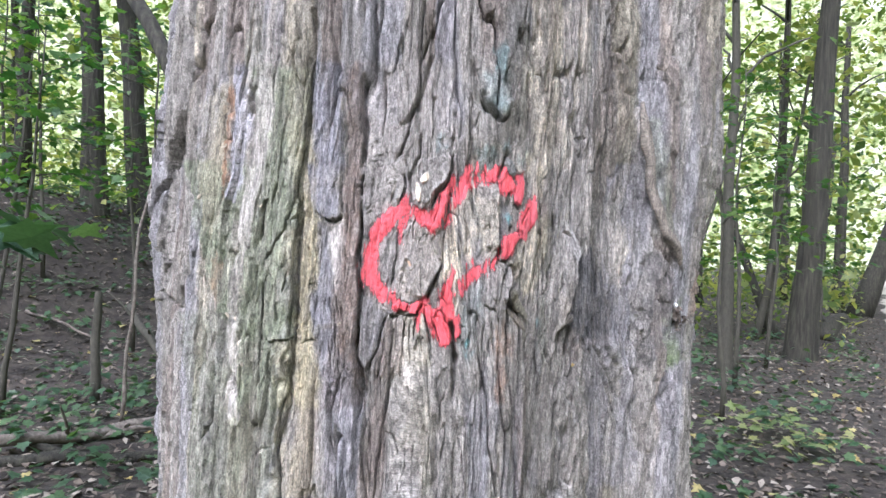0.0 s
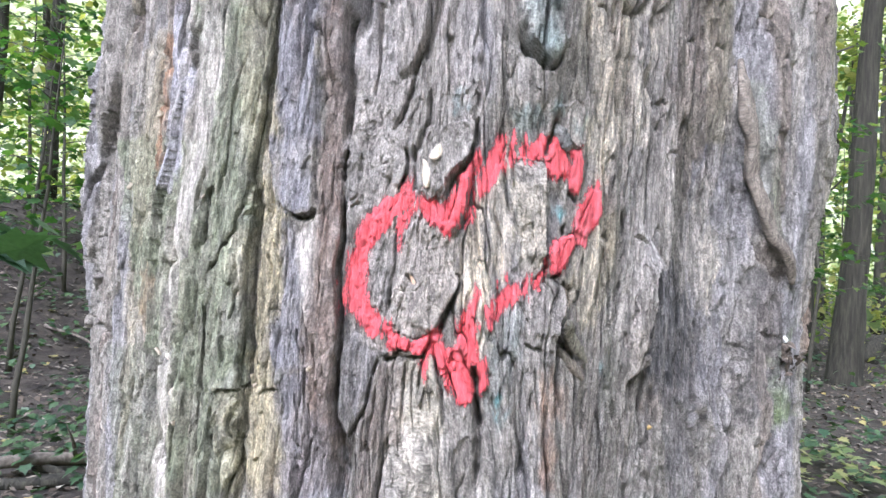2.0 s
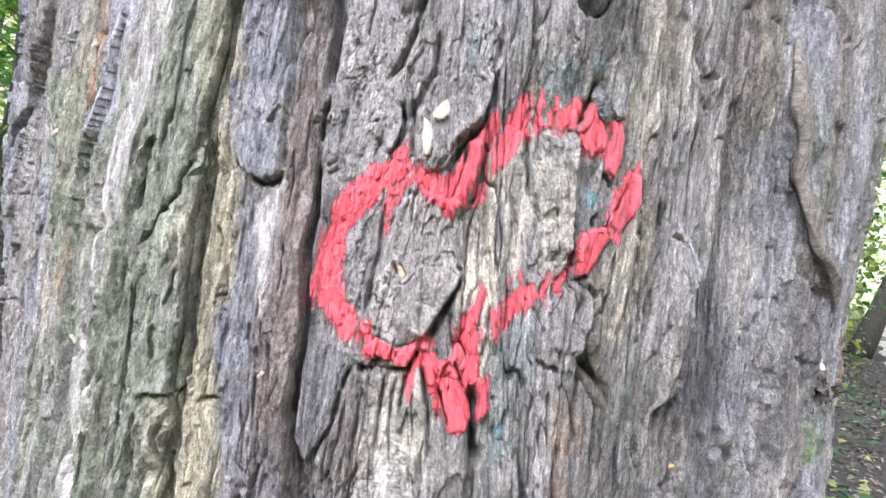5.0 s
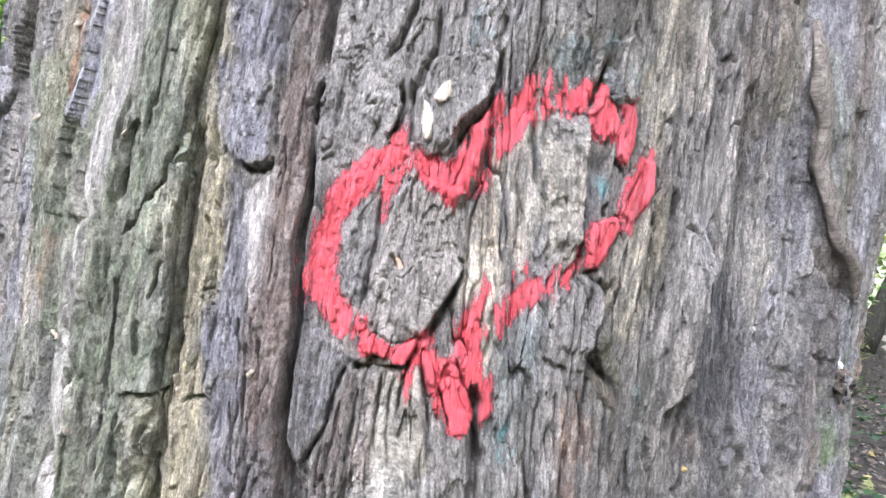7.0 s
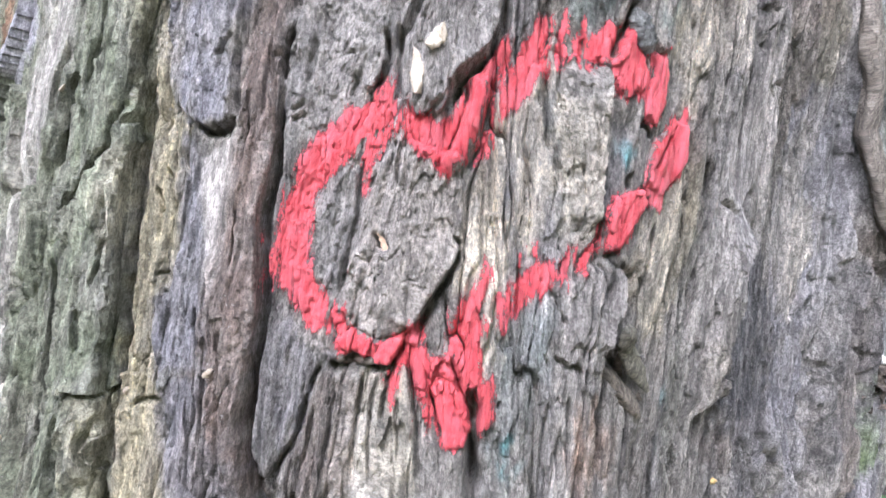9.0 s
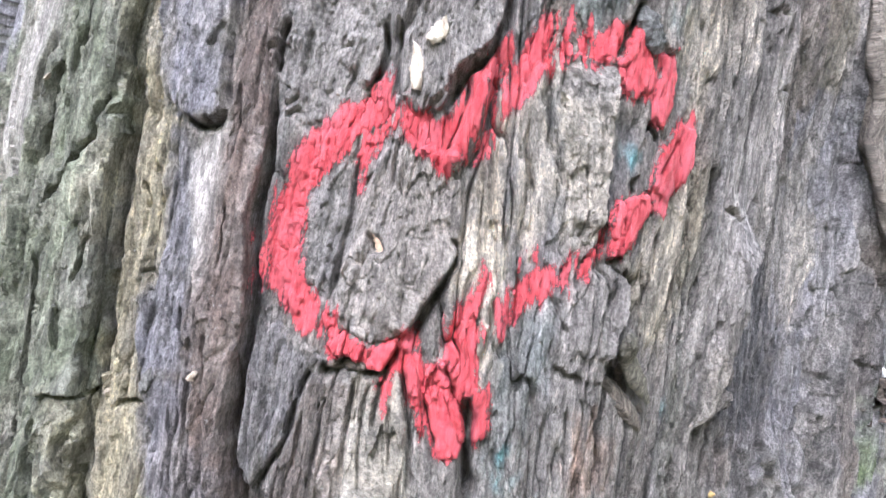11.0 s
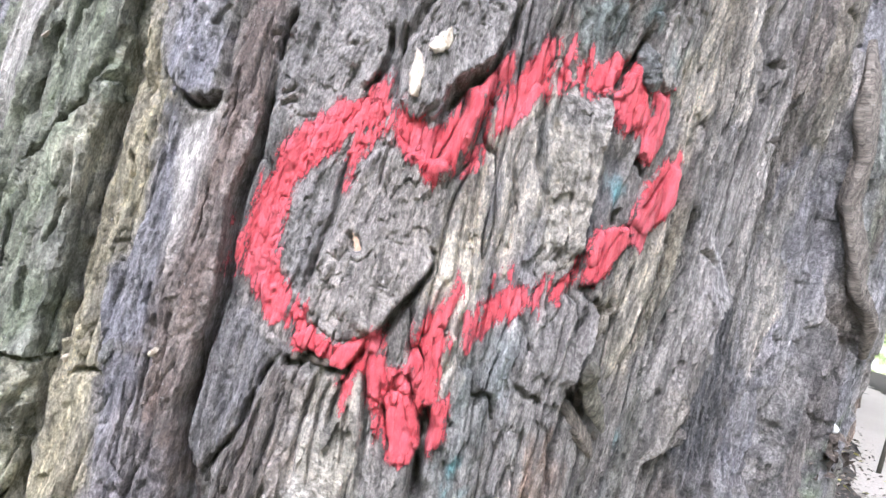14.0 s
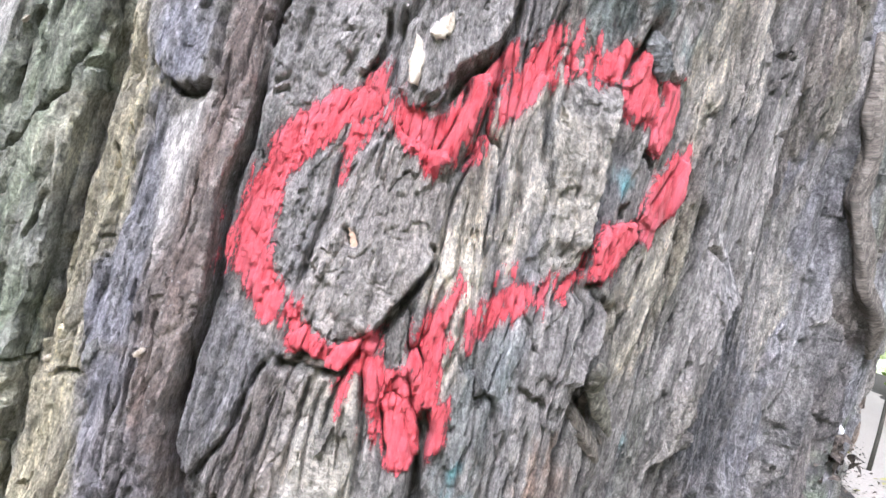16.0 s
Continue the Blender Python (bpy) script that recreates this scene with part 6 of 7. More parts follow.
def bark_strip(points, width, height, lift, colour, label, seed=0, taper=(0.6, 0.3)):
    """A splinter or rib of bark that stands off the trunk along a bowed line: rough, tapered, with an angular section."""
    spots = [on_bark(a, b) for a, b in points]
    rows, sides = 70, 18
    verts, faces = [], []
    for i in range(rows + 1):
        f = i / rows * (len(spots) - 1)
        k = min(int(f), len(spots) - 2)
        p = spots[k][0].lerp(spots[k + 1][0], f - k)
        n = spots[k][1].lerp(spots[k + 1][1], f - k).normalized()
        d = (spots[k + 1][0] - spots[k][0]).normalized()
        across = d.cross(n).normalized()
        g = i / rows
        size = min(1, taper[0] + 3 * g) * min(1, taper[1] + 3 * (1 - g))
        for j in range(sides):
            an = 2 * math.pi * j / sides
            c, q = math.cos(an), math.sin(an)
            rough = 1 + 0.30 * noise.noise((c * 1.5 + seed, q * 1.5, g * 9)) + 0.16 * noise.noise((c * 4, q * 4 + seed, g * 14)) + 0.14 * noise.noise((c * 7, q * 7, g * 46 + seed))
            verts.append(p + across * (abs(c) ** 0.7 * math.copysign(1, c) * width / 2 * size * rough) + n * (lift + q * height / 2 * size * rough))
    for i in range(rows):
        for j in range(sides):
            k = (j + 1) % sides
            faces.append((i * sides + j, i * sides + k, (i + 1) * sides + k, (i + 1) * sides + j))
    faces += [tuple(range(sides - 1, -1, -1)), tuple(range(rows * sides, (rows + 1) * sides))]
    ob = mesh_object("bark_splinter", verts, faces, BARK, old_tree, True, label)
    at = ob.data.attributes.new("tone", "FLOAT_COLOR", "POINT")
    at.data.foreach_set("color", np.tile(np.array((*colour, 1.0), np.float32), len(verts)))
    grain_of(ob.data, [(p.x + 0.7 * p.y, p.z, 0.0) for p in verts])
    return ob


def on_bark(s, v, lift=0.0):
    """Place and outward normal on the bark at that spot."""
    i, j = np.searchsorted(s_axis, s), np.searchsorted(v_axis, v)
    blk = (slice(j - 4, j + 5), slice(i - 4, i + 5))
    n = Vector(NORMAL[blk].reshape(-1, 3).mean(0)).normalized()
    return Vector(COORD[j, i]) + n * lift, n


bark_strip([(0.090, 1.409), (0.101, 1.397), (0.117, 1.375)], 0.0085, 0.0070, 0.0050, (0.27, 0.25, 0.19), "lifted pale splinter of bark", 1, (0.5, 0.25))
bark_strip([(0.095, 1.384), (0.104, 1.372), (0.116, 1.361)], 0.0080, 0.0065, 0.0020, (0.22, 0.19, 0.15), "lifted splinter of bark", 2, (0.5, 0.3))
bark_strip([(0.102, 1.392), (0.110, 1.380), (0.117, 1.369)], 0.0050, 0.0060, 0.0010, (0.17, 0.14, 0.11), "lifted splinter of bark", 3, (0.5, 0.3))
bark_strip([(0.3573, 1.658), (0.3564, 1.634), (0.3596, 1.607), (0.3687, 1.580), (0.3775, 1.549), (0.3861, 1.518), (0.3938, 1.491), (0.4075, 1.468), (0.4243, 1.445)], 0.0130, 0.0150, 0.0060, (0.27, 0.235, 0.195), "long curved rib of bark peeling from the trunk", 4, (0.35, 0.4))
bark_strip([(-0.139, 1.338), (-0.131, 1.347), (-0.128, 1.358)], 0.0060, 0.0040, -0.0005, (0.26, 0.25, 0.23), "small knotted tuft of bark fibre", 5, (0.4, 0.2))
bark_strip([(0.083, 1.556), (0.088, 1.546), (0.093, 1.535)], 0.0100, 0.0070, 0.0020, (0.25, 0.25, 0.24), "narrow upright bark chip", 6, (0.3, 0.4))
bark_strip([(-0.038, 1.374), (-0.029, 1.3735), (-0.019, 1.377)], 0.0050, 0.0060, 0.0010, (0.24, 0.20, 0.16), "broken lower edge of a bark plate", 7, (0.3, 0.5))

# limbs and crown, high above the path
def crown_leaves(centre, spread, count, seed, size, mat, parent, kind="oval"):
    r = np.random.default_rng(seed)
    clumps = r.normal(0, 1, (max(4, count // 40), 3)) * np.array(spread) * 0.55
    c = clumps[r.integers(0, len(clumps), count)] + r.normal(0, 1, (count, 3)) * np.array(spread) * 0.16
    return leaves("crown", mat, kind, c + np.array(centre), size * r.uniform(0.6, 1.3, count), r.uniform(0, 6.3, count),
                  r.normal(0, 0.5, count), r.normal(0, 0.5, count), parent)


for k, (dx, dy, dz) in enumerate(((1.6, 0.8, 2.2), (-1.7, 0.5, 2.6), (0.3, 1.9, 2.4))):
    v, f = tube(bend((CX, CY, 6.9), (CX + dx, CY + dy, 6.9 + dz), 0.2, 7, k), np.linspace(0.19, 0.04, 8), 9, 0.2, k)
    mesh_object("limb", v, f, DARK_BARK, old_tree)
crown_leaves((CX, CY + 0.6, 9.3), (2.6, 2.6, 1.3), 1500, 3, 0.16, MAPLE_LEAF, old_tree)


# ---------------------------------------------------------------- woodland trees
def wood_tree(x, y, girth, height, lean=(0, 0), seed=0, crown=900, spread=2.2, bark=None, label="", fork=0, group="", near=False):
    z = float(ground_height(x, y)) - 0.05
    ob = thing("tree", label or "slender unseen woodland tree with dark ridged bark", "tree", (x, y, z), group)
    r = random.Random(seed)
    top = Vector((lean[0] * height, lean[1] * height, height))
    pts = bend((0, 0, 0), top, 0, 12, seed + 3, 0.018)
    radii = [girth / 2 * (1.22 if i == 0 else 1.04 if i == 1 else 1 - 0.6 * i / 12) for i in range(13)]
    v, f = ridged(pts, radii, 56 if girth > 0.3 else 40, 0.09, seed) if near else tube(pts, radii, 16, 0.16, seed)
    mesh_object("trunk", v, f, bark or DARK_BARK, ob)
    for k in range(4 if crown else 0):
        a = r.uniform(0, 6.3)
        i = r.randint(7, 11)
        tip = pts[i] + Vector((math.cos(a), math.sin(a), 0.7)) * r.uniform(0.9, 1.7) * spread / 2
        v, f = tube(bend(pts[i], tip, 0.1, 5, seed + k, 0.08), np.linspace(radii[i] * 0.5, 0.012, 6), 7)
        mesh_object("limb", v, f, bark or DARK_BARK, ob)
    if fork:
        tip = pts[3] + Vector((fork, 0.2, 2.6))
        v, f = tube(bend(pts[2], tip, 0.1, 6, seed, 0.05), np.linspace(radii[2] * 0.6, 0.03, 7), 9)
        mesh_object("limb", v, f, bark or DARK_BARK, ob)
    if crown:
        crown_leaves(tuple(top), (spread, spread, spread * 0.55), crown, seed, 0.17, FAR_LEAF, ob)
    return ob


wood_tree(5.41, 10.24, 0.40, 9.0, (0.055, 0.0), 1, 1500, 2.6, label="tall dark tree with ridged bark beside the footpath", near=True)
wood_tree(3.75, 8.95, 0.17, 6.5, (0.0, 0.02), 2, 700, 1.8, YOUNG_BARK, "thin straight young tree with smooth grey bark", near=True)
wood_tree(12.4, 20.3, 0.62, 9.0, (0.36, 0.05), 3, 900, 2.8, label="dark tree leaning steeply over the footpath")
wood_tree(12.3, 23.0, 0.34, 10.0, (0.0, 0.0), 4, 900, 2.4)
wood_tree(6.1, 13.2, 0.13, 5.5, (0.16, 0.0), 5, 400, 1.6, YOUNG_BARK, "leaning slim sapling with bare lower stem")
wood_tree(4.35, 12.4, 0.12, 7.5, (0.10, 0.02), 6, 600, 2.0, YOUNG_BARK, "leaning young tree with forked grey stem", 0.9)
wood_tree(6.6, 13.4, 0.20, 4.5, (-0.38, 0.1), 7, 300, 1.5, label="crooked tree leaning across behind the undergrowth")
wood_tree(-5.55, 10.9, 0.36, 9.5, (-0.07, 0.0), 8, 1200, 2.4, label="dark tree standing on the leafy bank", near=True)
wood_tree(-5.35, 12.2, 0.40, 9.5, (-0.14, 0.02), 9, 1200, 2.4, label="dark leaning tree standing on the leafy bank", near=True)
wood_tree(-6.6, 10.6, 0.24, 8.0, (0.01, 0.0), 10, 700, 2.0)
wood_tree(-4.55, 11.6, 0.33, 8.5, (0.03, 0.0), 11, 700, 2.0)
wood_tree(-6.9, 9.2, 0.20, 8.0, (0.02, 0.0), 12, 600, 2.0, YOUNG_BARK)
wood_tree(-9.0, 12.0, 0.3, 9.0, (0.0, 0.0), 13, 800, 2.2)
far_rng = random.Random(5)
for k in range(46):
    az = radians(far_rng.uniform(-58, 58))
    d = far_rng.uniform(15, 42)
    x, y = d * math.sin(az), d * math.cos(az)
    if abs(float(path_side(x, y))) > 2.2:
        wood_tree(x, y, far_rng.uniform(0.16, 0.45), far_rng.uniform(8, 12), (far_rng.uniform(-0.08, 0.08), 0), 40 + k, 260, 2.6, label="distant woodland tree with dark trunk", group="distant trees")
# trees added out of view; the one at (-5.6, 0.6) shades the left ground
for k, (x, y) in enumerate(((-2.5, -9.5), (-5.6, 0.6), (3.5, -7), (7.5, -3), (-12.5, 1.5), (-8.5, 5.5), (10.5, 3))):
    wood_tree(x, y, 0.35, 9.0, (0, 0), 120 + k, 500, 2.2, label="unseen woodland tree with dark ridged bark")


def far_woods():
    """The leaf mass that closes the view between the far trunks."""
    r = np.random.default_rng(17)
    n = 42000
    az = np.radians(r.uniform(-62, 62, n))
    d = 13 + 45 * r.random(n) ** 0.8
    clump = r.integers(0, 1500, n)
    ca, cd, cz = np.radians(r.uniform(-62, 62, 1500)), 13 + 45 * r.random(1500) ** 0.9, r.uniform(0.0, 1, 1500) * 11
    loose = r.random(n) < 0.25
    az = np.where(loose, az, ca[clump] + r.normal(0, 0.030, n))
    d = np.where(loose, d, cd[clump] + r.normal(0, 0.9, n))
    z = np.where(loose, r.uniform(0, 11, n), cz[clump] + r.normal(0, 0.42, n))
    x, y = d * np.sin(az), d * np.cos(az)
    z = ground_height(x, y) + np.abs(z) + 0.1
    ok = (np.abs(path_side(x, y)) > 1.9) | (z > 3.0)
    c = np.stack([x, y, z], -1)[ok]
    n = len(c)
    ob = leaves("woods", FAR_LEAF, "diamond", c, r.uniform(0.18, 0.40, n) * (0.8 + 0.012 * np.hypot(c[:, 0], c[:, 1])), r.uniform(0, 6.3, n), r.normal(0, 0.6, n), r.normal(0, 0.6, n))
    tagged(ob, "green leaf mass of the wood behind the trunks, coloured as if sunlit", "woods", kind="stuff")


far_woods()


def undergrowth():
    """Low bushes that close the view under the far trunks."""
    r = np.random.default_rng(37)
    n, m = 26000, 420
    ca, cd = np.radians(r.uniform(-60, 60, m)), 11.5 + 26 * r.random(m) ** 0.8
    tall = r.uniform(0.3, 1.7, m)
    k = r.integers(0, m, n)
    x = cd[k] * np.sin(ca[k]) + r.normal(0, 0.55, n)
    y = cd[k] * np.cos(ca[k]) + r.normal(0, 0.55, n)
    z = ground_height(x, y) + 0.05 + tall[k] * r.random(n) ** 0.8
    ok = (np.abs(path_side(x, y)) > 1.9) & (np.hypot(x, y) > 10.5)
    c = np.stack([x, y, z], -1)[ok]
    n = len(c)
    ob = leaves("undergrowth", FAR_LEAF, "diamond", c, r.uniform(0.07, 0.17, n) * (0.8 + 0.015 * np.hypot(c[:, 0], c[:, 1])), r.uniform(0, 6.3, n), r.normal(-0.1, 0.45, n), r.normal(0, 0.45, n))
    tagged(ob, "low green bushes growing between the distant trunks", "undergrowth", kind="stuff")


undergrowth()


# ---------------------------------------------------------------- undergrowth
def sapling(x, y, height, seed, sprays=7, size=0.11, lean=(0, 0), low=0.35, label="young maple sapling with layered green leaves", reach=0.8, mat=None):
    z = float(ground_height(x, y)) - 0.02
    ob = thing("sapling", label, "sapling", (x, y, z))
    r = random.Random(seed)
    pts = bend((0, 0, 0), (lean[0] * height, lean[1] * height, height), 0, 8, seed, 0.03)
    v, f = tube(pts, np.linspace(0.012 + height * 0.005, 0.005, 9), 8)
    mesh_object("stem", v, f, YOUNG_BARK, ob)
    cs, hs = [], []
    for k in range(sprays):
        fz = low + (1 - low) * (k + 0.5) / sprays
        base = pts[min(7, int(fz * 8))].lerp(pts[min(8, int(fz * 8) + 1)], fz * 8 % 1)
        a = k * 2.4 + r.uniform(-0.5, 0.5)
        out = Vector((math.cos(a), math.sin(a), r.uniform(0.0, 0.3))) * reach * r.uniform(0.6, 1.1)
        twig = bend(base, base + out, 0.04, 5, seed + k, 0.06)
        v, f = tube(twig, np.linspace(0.006, 0.002, 6), 5)
        mesh_object("twig", v, f, YOUNG_BARK, ob)
        for q in range(19):
            p = twig[r.randint(1, 5)]
            cs.append(p + Vector((r.gauss(0, 0.11), r.gauss(0, 0.11), r.gauss(0, 0.03))))
            hs.append(a - math.pi / 2 + r.gauss(0, 0.8))
    n = len(cs)
    g = np.random.default_rng(seed)
    leaves("foliage", mat or MAPLE_LEAF, "maple", np.array([tuple(c) for c in cs]), size * 0.78 * g.uniform(0.6, 1.35, n), np.array(hs), g.normal(-0.25, 0.3, n), g.normal(0, 0.35, n), ob)
    return ob


for k, (x, y, h, n, s) in enumerate((
        (-3.3, 5.2, 3.0, 11, 0.12), (-2.2, 5.6, 3.2, 11, 0.11), (-4.3, 6.6, 3.4, 12, 0.13),
        (-3.4, 7.6, 3.6, 12, 0.12), (-4.9, 8.4, 3.6, 12, 0.13), (-5.9, 8.0, 3.4, 12, 0.12), (-3.9, 9.3, 3.6, 12, 0.13), (-6.4, 9.9, 3.6, 12, 0.13),
        (2.5, 6.0, 2.9, 9, 0.10), (3.3, 7.6, 3.6, 12, 0.11), (4.5, 9.4, 3.8, 13, 0.12), (3.9, 11.2, 4.0, 13, 0.13), (6.4, 11.6, 4.0, 13, 0.13),
        (7.4, 13.8, 4.2, 13, 0.13), (5.0, 13.4, 4.2, 13, 0.14), (8.8, 17.0, 4.4, 13, 0.15), (3.0, 10.0, 3.4, 12, 0.12), (6.9, 9.6, 3.9, 8, 0.12))):
    sapling(x, y, h, 200 + k, n, s, (random.Random(k).uniform(-0.1, 0.1), 0), 0.45 if y < 8 else 0.3, reach=0.55 + 0.04 * y)


sapling(-2.20, 2.85, 1.42, 301, 4, 0.23, (0.03, 0), 0.88, "low maple shoot with broad dark green leaves", 0.62, HERB_LEAF)


def litter():
    r = np.random.default_rng(23)
    n = 70000
    az = np.where(np.arange(n) % 9, np.radians(r.uniform(-62, 62, n)), r.uniform(0, 6.3, n))
    d = 0.5 + 23 * r.random(n) ** 0.85
    x, y = d * np.sin(az), d * np.cos(az)
    ok = (np.abs(path_side(x, y)) > r.uniform(0.9, 1.5, n)) & (np.hypot(x - CX, y - CY) > 0.62)
    x, y = x[ok], y[ok]
    n = len(x)
    c = np.stack([x, y, ground_height(x, y) + r.uniform(0.008, 0.035, n)], -1)
    ob = leaves("leaf_litter", LITTER, "diamond", c, r.uniform(0.03, 0.085, n), r.uniform(0, 6.3, n), r.normal(0, 0.22, n), r.normal(0, 0.25, n), curl=2.0)
    tagged(ob, "dry brown fallen leaves scattered over the woodland floor", "leaf litter", kind="stuff")
    n = 420
    az, d = np.radians(r.uniform(-60, 60, n)), 2 + 11 * r.random(n) ** 0.75
    x, y = d * np.sin(az), d * np.cos(az)
    c = np.stack([x, y, ground_height(x, y) + 0.035], -1)
    ob = leaves("yellow_leaves", YELLOW_LEAF, "maple", c, r.uniform(0.05, 0.11, n), r.uniform(0, 6.3, n), r.normal(0, 0.2, n), r.normal(0, 0.2, n), curl=1.6)
    tagged(ob, "yellow fallen maple leaves lying on the ground", "fallen leaves", kind="stuff")


def herbs():
    r = np.random.default_rng(29)
    cs, sz, hd = [], [], []
    for k in range(1750):
        az, d = math.radians(r.uniform(-60, 60) if k < 1500 else r.uniform(-40, -15)), 2.4 + 11.5 * r.random() ** 0.8
        x, y = d * math.sin(az), d * math.cos(az)
        if abs(float(path_side(x, y))) < 1.7 or math.hypot(x - CX, y - CY) < 0.8:
            continue
        z, h = float(ground_height(x, y)), r.uniform(0.08, 0.38)
        for q in range(r.integers(4, 9)):
            a = r.uniform(0, 6.3)
            cs.append((x + 0.10 * math.cos(a), y + 0.10 * math.sin(a), z + h * r.uniform(0.5, 1.0)))
            sz.append(r.uniform(0.045, 0.10))
            hd.append(a - math.pi / 2)
    n = len(cs)
    ob = leaves("herbs", HERB_LEAF, "maple", np.array(cs), np.array(sz), np.array(hd), r.normal(-0.2, 0.25, n), r.normal(0, 0.25, n))
    tagged(ob, "low green seedlings and herbs covering the woodland floor", "ground plants", kind="stuff")


litter()
herbs()


def pale_seedlings():
    r = np.random.default_rng(43)
    n = 90
    x, y = 2.62 + r.normal(0, 0.24, n), 5.35 + r.normal(0, 0.30, n)
    c = np.stack([x, y, ground_height(x, y) + r.uniform(0.06, 0.22, n)], -1)
    ob = leaves("seedlings", PALE_LEAF, "maple", c, r.uniform(0.06, 0.12, n), r.uniform(0, 6.3, n), r.normal(-0.1, 0.25, n), r.normal(0, 0.25, n))
    tagged(ob, "pale yellow-green maple seedlings in the litter", "seedlings", kind="stuff")


pale_seedlings()


def fallen(name, label, a, b, r0, r1, sag, seed, mat=DEAD_WOOD, lift=0.0, category="branch", twigs=0):
    a = Vector((a[0], a[1], float(ground_height(a[0], a[1])) + a[2]))
    b = Vector((b[0], b[1], float(ground_height(b[0], b[1])) + b[2]))
    pts = bend(a, b, sag, 10, seed, 0.05)
    ob = thing(name, label, category, tuple(a))
    v, f = tube([p - a for p in pts], np.linspace(r0, r1, 11), 10, 0.25, seed)
    mesh_object("wood", v, f, mat, ob)
    rr = random.Random(seed)
    for k in range(twigs):
        p = pts[rr.randint(3, 8)] - a
        q = p + Vector((rr.uniform(-0.3, 0.3), rr.uniform(-0.3, 0.3), rr.uniform(0.02, 0.3)))
        v, f = tube(bend(p, q, 0.02, 4, seed + k, 0.1), np.linspace(r1 * 0.6, 0.003, 5), 6)
        mesh_object("twig", v, f, mat, ob)
    return ob


fallen("fallen_branch", "long bare grey fallen branch lying on dead leaves", (-3.1, 4.0, 0.03), (-1.6, 5.5, 0.06), 0.045, 0.030, 0.05, 3, twigs=2)
fallen("fallen_branch", "thin bare grey fallen branch lying on dead leaves", (-2.35, 4.75, 0.02), (-1.75, 5.0, 0.10), 0.022, 0.012, 0.03, 5)
fallen("fallen_branch", "dark rotten fallen branch half buried in leaves", (-2.7, 4.15, 0.02), (-1.7, 4.5, 0.03), 0.04, 0.03, 0.0, 7, DARK_BARK)
fallen("fallen_branch", "dark rotten fallen branch half buried in leaves", (-3.0, 4.6, 0.02), (-1.9, 4.3, 0.02), 0.03, 0.02, 0.0, 8, DARK_BARK)
fallen("broken_branch", "broken dark branch propped up from the ground", (-2.15, 5.9, 0.0), (-3.0, 6.6, 0.75), 0.05, 0.03, 0.05, 9, YOUNG_BARK, twigs=2)
fallen("dead_stem", "dead upright broken stem among the leaves", (-2.9, 5.8, 0.0), (-2.95, 5.9, 0.95), 0.045, 0.030, 0.0, 11, YOUNG_BARK)
fallen("dead_stem", "thin pale upright dead stick", (-2.35, 5.1, 0.0), (-2.2, 5.1, 2.1), 0.016, 0.010, 0.0, 13, DEAD_WOOD)
fallen("fallen_branch", "bare stick lying on the bank", (-4.6, 7.6, 0.03), (-3.6, 7.4, 0.10), 0.02, 0.012, 0.03, 15, DEAD_WOOD)
fallen("fallen_branch", "pale stick lying across the litter", (3.2, 9.6, 0.03), (5.0, 10.0, 0.05), 0.03, 0.02, 0.02, 16, DEAD_WOOD)
fallen("tree_stump", "rotten mossy stump and roots beside the footpath", (7.5, 13.4, 0.0), (8.1, 13.7, 0.42), 0.20, 0.10, 0.1, 18, DARK_BARK, category="stump", twigs=4)
fallen("leaning_stem", "dark dead stem leaning across behind the trunk", (0.05, 3.25, 0.0), (-2.90, 4.95, 4.10), 0.060, 0.045, 0.0, 21, DARK_BARK, category="stem")


# ---------------------------------------------------------------- small things caught in the bark
def husk(s, v, length, width, turn, seed, name, label, mat, category):
    """A small ribbed seed husk or chip that sticks on the bark, bowed, with an uneven outline and some thickness."""
    at, n = on_bark(s, v, 0.0015)
    up = (Vector((0, 0, 1)) - n * n.z).normalized()
    right = up.cross(n).normalized()
    c, q = math.cos(radians(turn)), math.sin(radians(turn))
    ay, ax = up * c + right * q, right * c - up * q
    rows, cols = 13, 7
    verts, faces = [], []
    for side in (0, 1):
        for i in range(rows):
            f = i / (rows - 1)
            half = width / 2 * (math.sin(math.pi * min(1, f * 0.90 + 0.09)) ** 0.8) * (1 + 0.35 * noise.noise((f * 6, seed * 3.7, 0)))
            for j in range(cols):
                g = 2 * j / (cols - 1) - 1
                lift = 0.0022 * (1 - 0.8 * g * g) + 0.0012 * math.sin(f * 5 + seed) + 0.0009 * math.cos(f * 30 + g * 2.5) + (0.0 if side else -0.0016)
                p = at + ay * (f - 0.5) * length + ax * half * g + n * lift
                verts.append(p)
    m = rows * cols
    for side in (0, 1):
        for i in range(rows - 1):
            for j in range(cols - 1):
                a = side * m + i * cols + j
                quad = (a, a + 1, a + cols + 1, a + cols)
                faces.append(quad if side else quad[::-1])
    rim = [j for j in range(cols)] + [i * cols + cols - 1 for i in range(1, rows)] + [(rows - 1) * cols + j for j in range(cols - 2, -1, -1)] + [i * cols for i in range(rows - 2, 0, -1)]
    for a, b in zip(rim, rim[1:] + rim[:1]):
        faces.append((a, b, b + m, a + m))
    ob = mesh_object(name, verts, faces, mat)
    return tagged(ob, label, category)


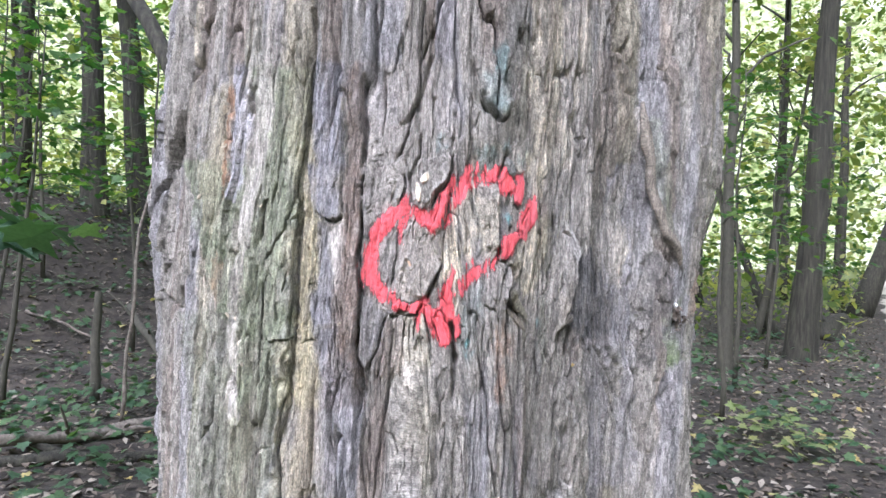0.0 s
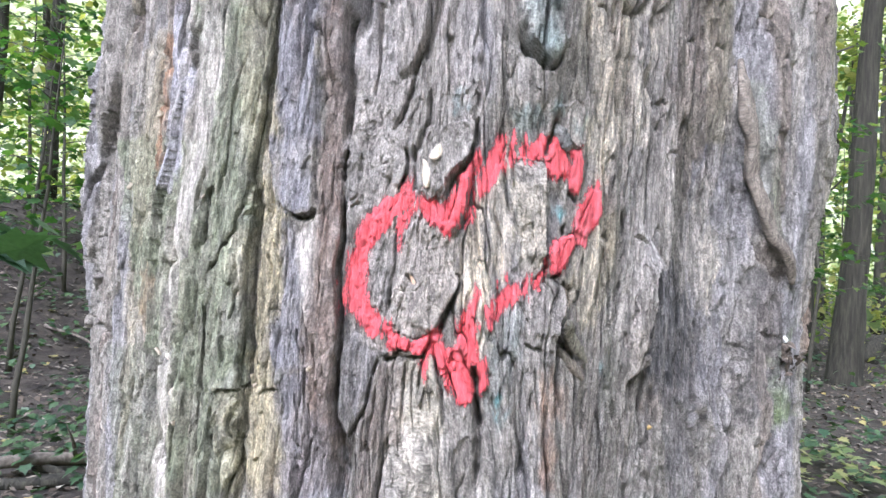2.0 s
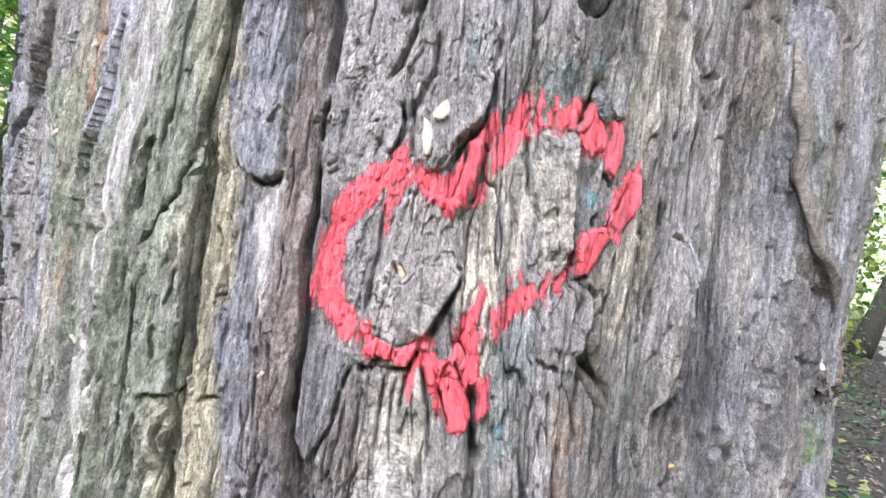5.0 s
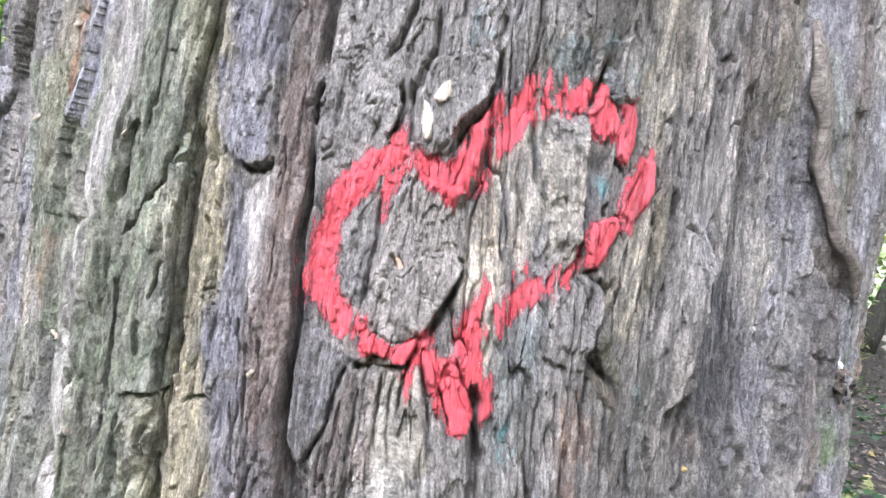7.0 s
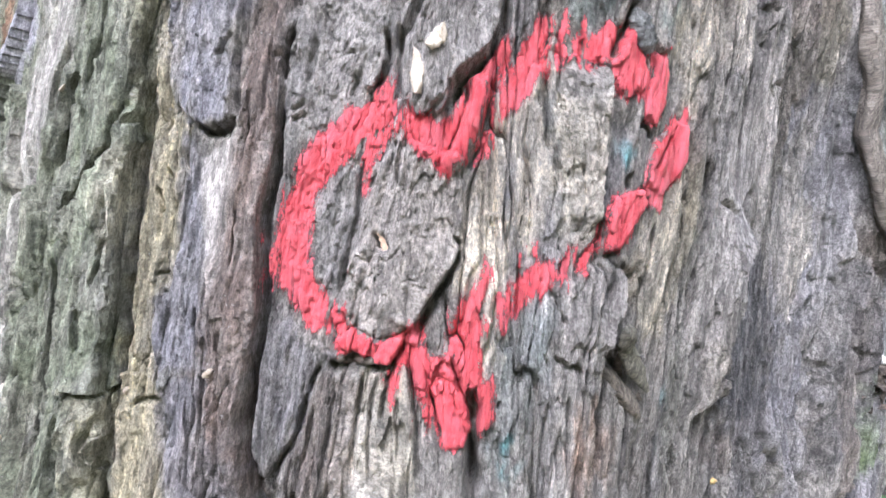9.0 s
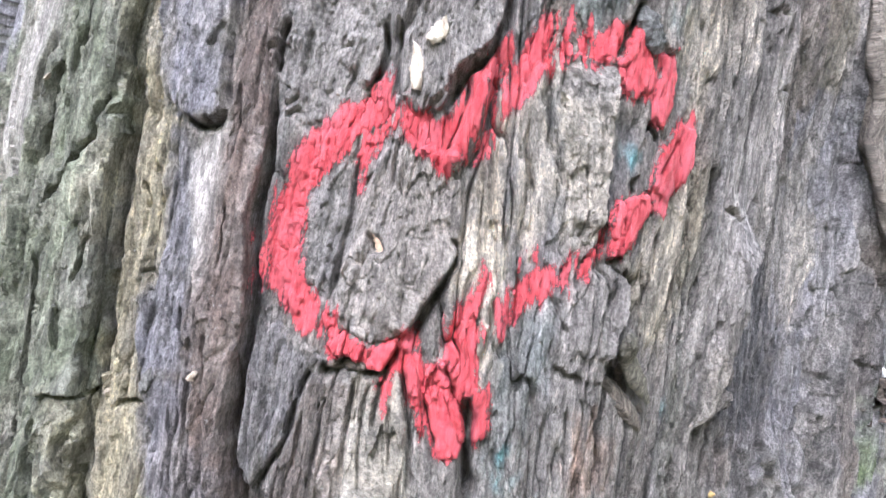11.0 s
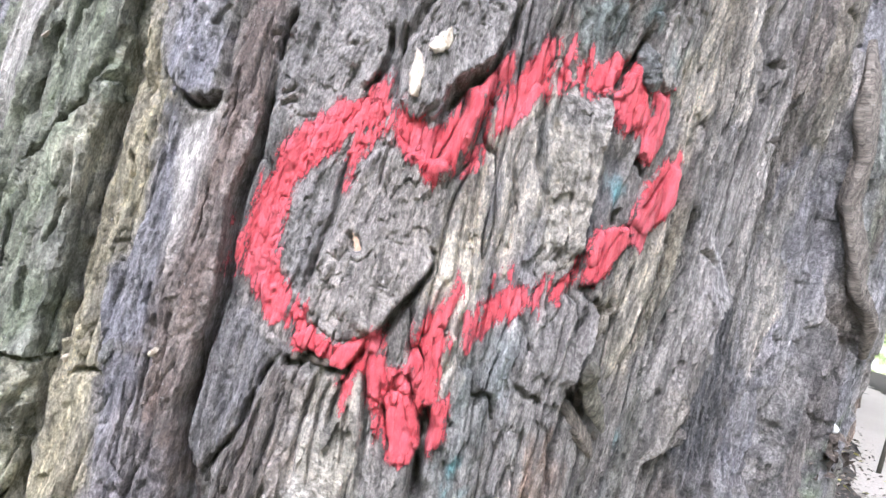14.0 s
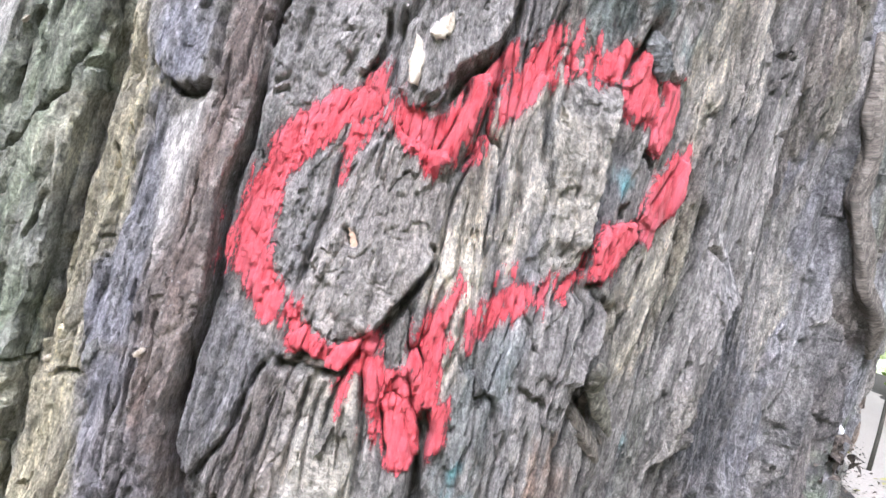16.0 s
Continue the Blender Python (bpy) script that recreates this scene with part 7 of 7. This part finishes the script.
husk(-0.0145, 1.5125, 0.0225, 0.0068, -14, 1, "seed_husk", "pale ribbed seed husk stuck to the bark above the heart", HUSK, "seed husk")
husk(-0.0075, 1.5275, 0.0135, 0.0075, 24, 2, "seed_husk", "pale folded seed husk stuck beside a longer one", HUSK, "seed husk")
husk(-0.0210, 1.4310, 0.0125, 0.0048, -18, 3, "wood_chip", "small orange-brown wood chip wedged in a bark slit", WOOD_CHIP, "wood chip")
husk(0.2149, 1.3117, 0.0085, 0.0048, 80, 4, "yellow_leaf_bit", "small yellow leaf fragment caught on the bark", YELLOW_BIT, "leaf fragment")
SPECKS = ((-0.257, 1.358, -25), (-0.240, 1.355, -45), (-0.234, 1.326, -10), (-0.331, 1.504, 5), (-0.276, 1.565, 15), (-0.222, 1.302, 60),
          (-0.209, 1.491, 40), (-0.220, 1.303, 20), (-0.153, 1.340, 10), (-0.097, 1.360, 0), (0.047, 1.437, -15))
for k, (s, v, turn) in enumerate(SPECKS):
    husk(s, v, 0.0065 if k < 6 else 0.0045, 0.0022, turn, 10 + k, "bark_flake", "tiny pale flake clinging to the bark", HUSK, "flake")


def tuft():
    """The dark crumpled clump of seed debris on the flank, with a white bit of fluff on top."""
    at, n = on_bark(0.4260, 1.3650, 0.001)
    ob = thing("debris_clump", "dark crumpled clump of dry debris caught on the bark", "debris", tuple(at))
    r = np.random.default_rng(3)
    k = 46
    c = r.normal(0, 1, (k, 3)) * np.array((0.006, 0.005, 0.0085)) + np.array(tuple(n)) * 0.006
    leaves("debris", DEBRIS, "oval", c, r.uniform(0.007, 0.014, k), r.uniform(0, 6.3, k), r.normal(0, 0.9, k), r.normal(0, 0.9, k), ob, curl=3.0)["kind"] = "stuff"
    bm = bmesh.new()
    bmesh.ops.create_icosphere(bm, subdivisions=3, radius=0.0034)
    for q in bm.verts:
        q.co *= 1 + 0.35 * noise.noise(q.co * 260)
        q.co.x *= 0.8
        q.co += Vector((0, 0, 0.019)) + n * 0.006
    me = bpy.data.meshes.new("fluff")
    bm.to_mesh(me)
    bm.free()
    me.materials.append(FLUFF)
    o = new("fluff", me)
    o.parent = ob
    o["label"] = "small white tuft of fluff"


tuft()
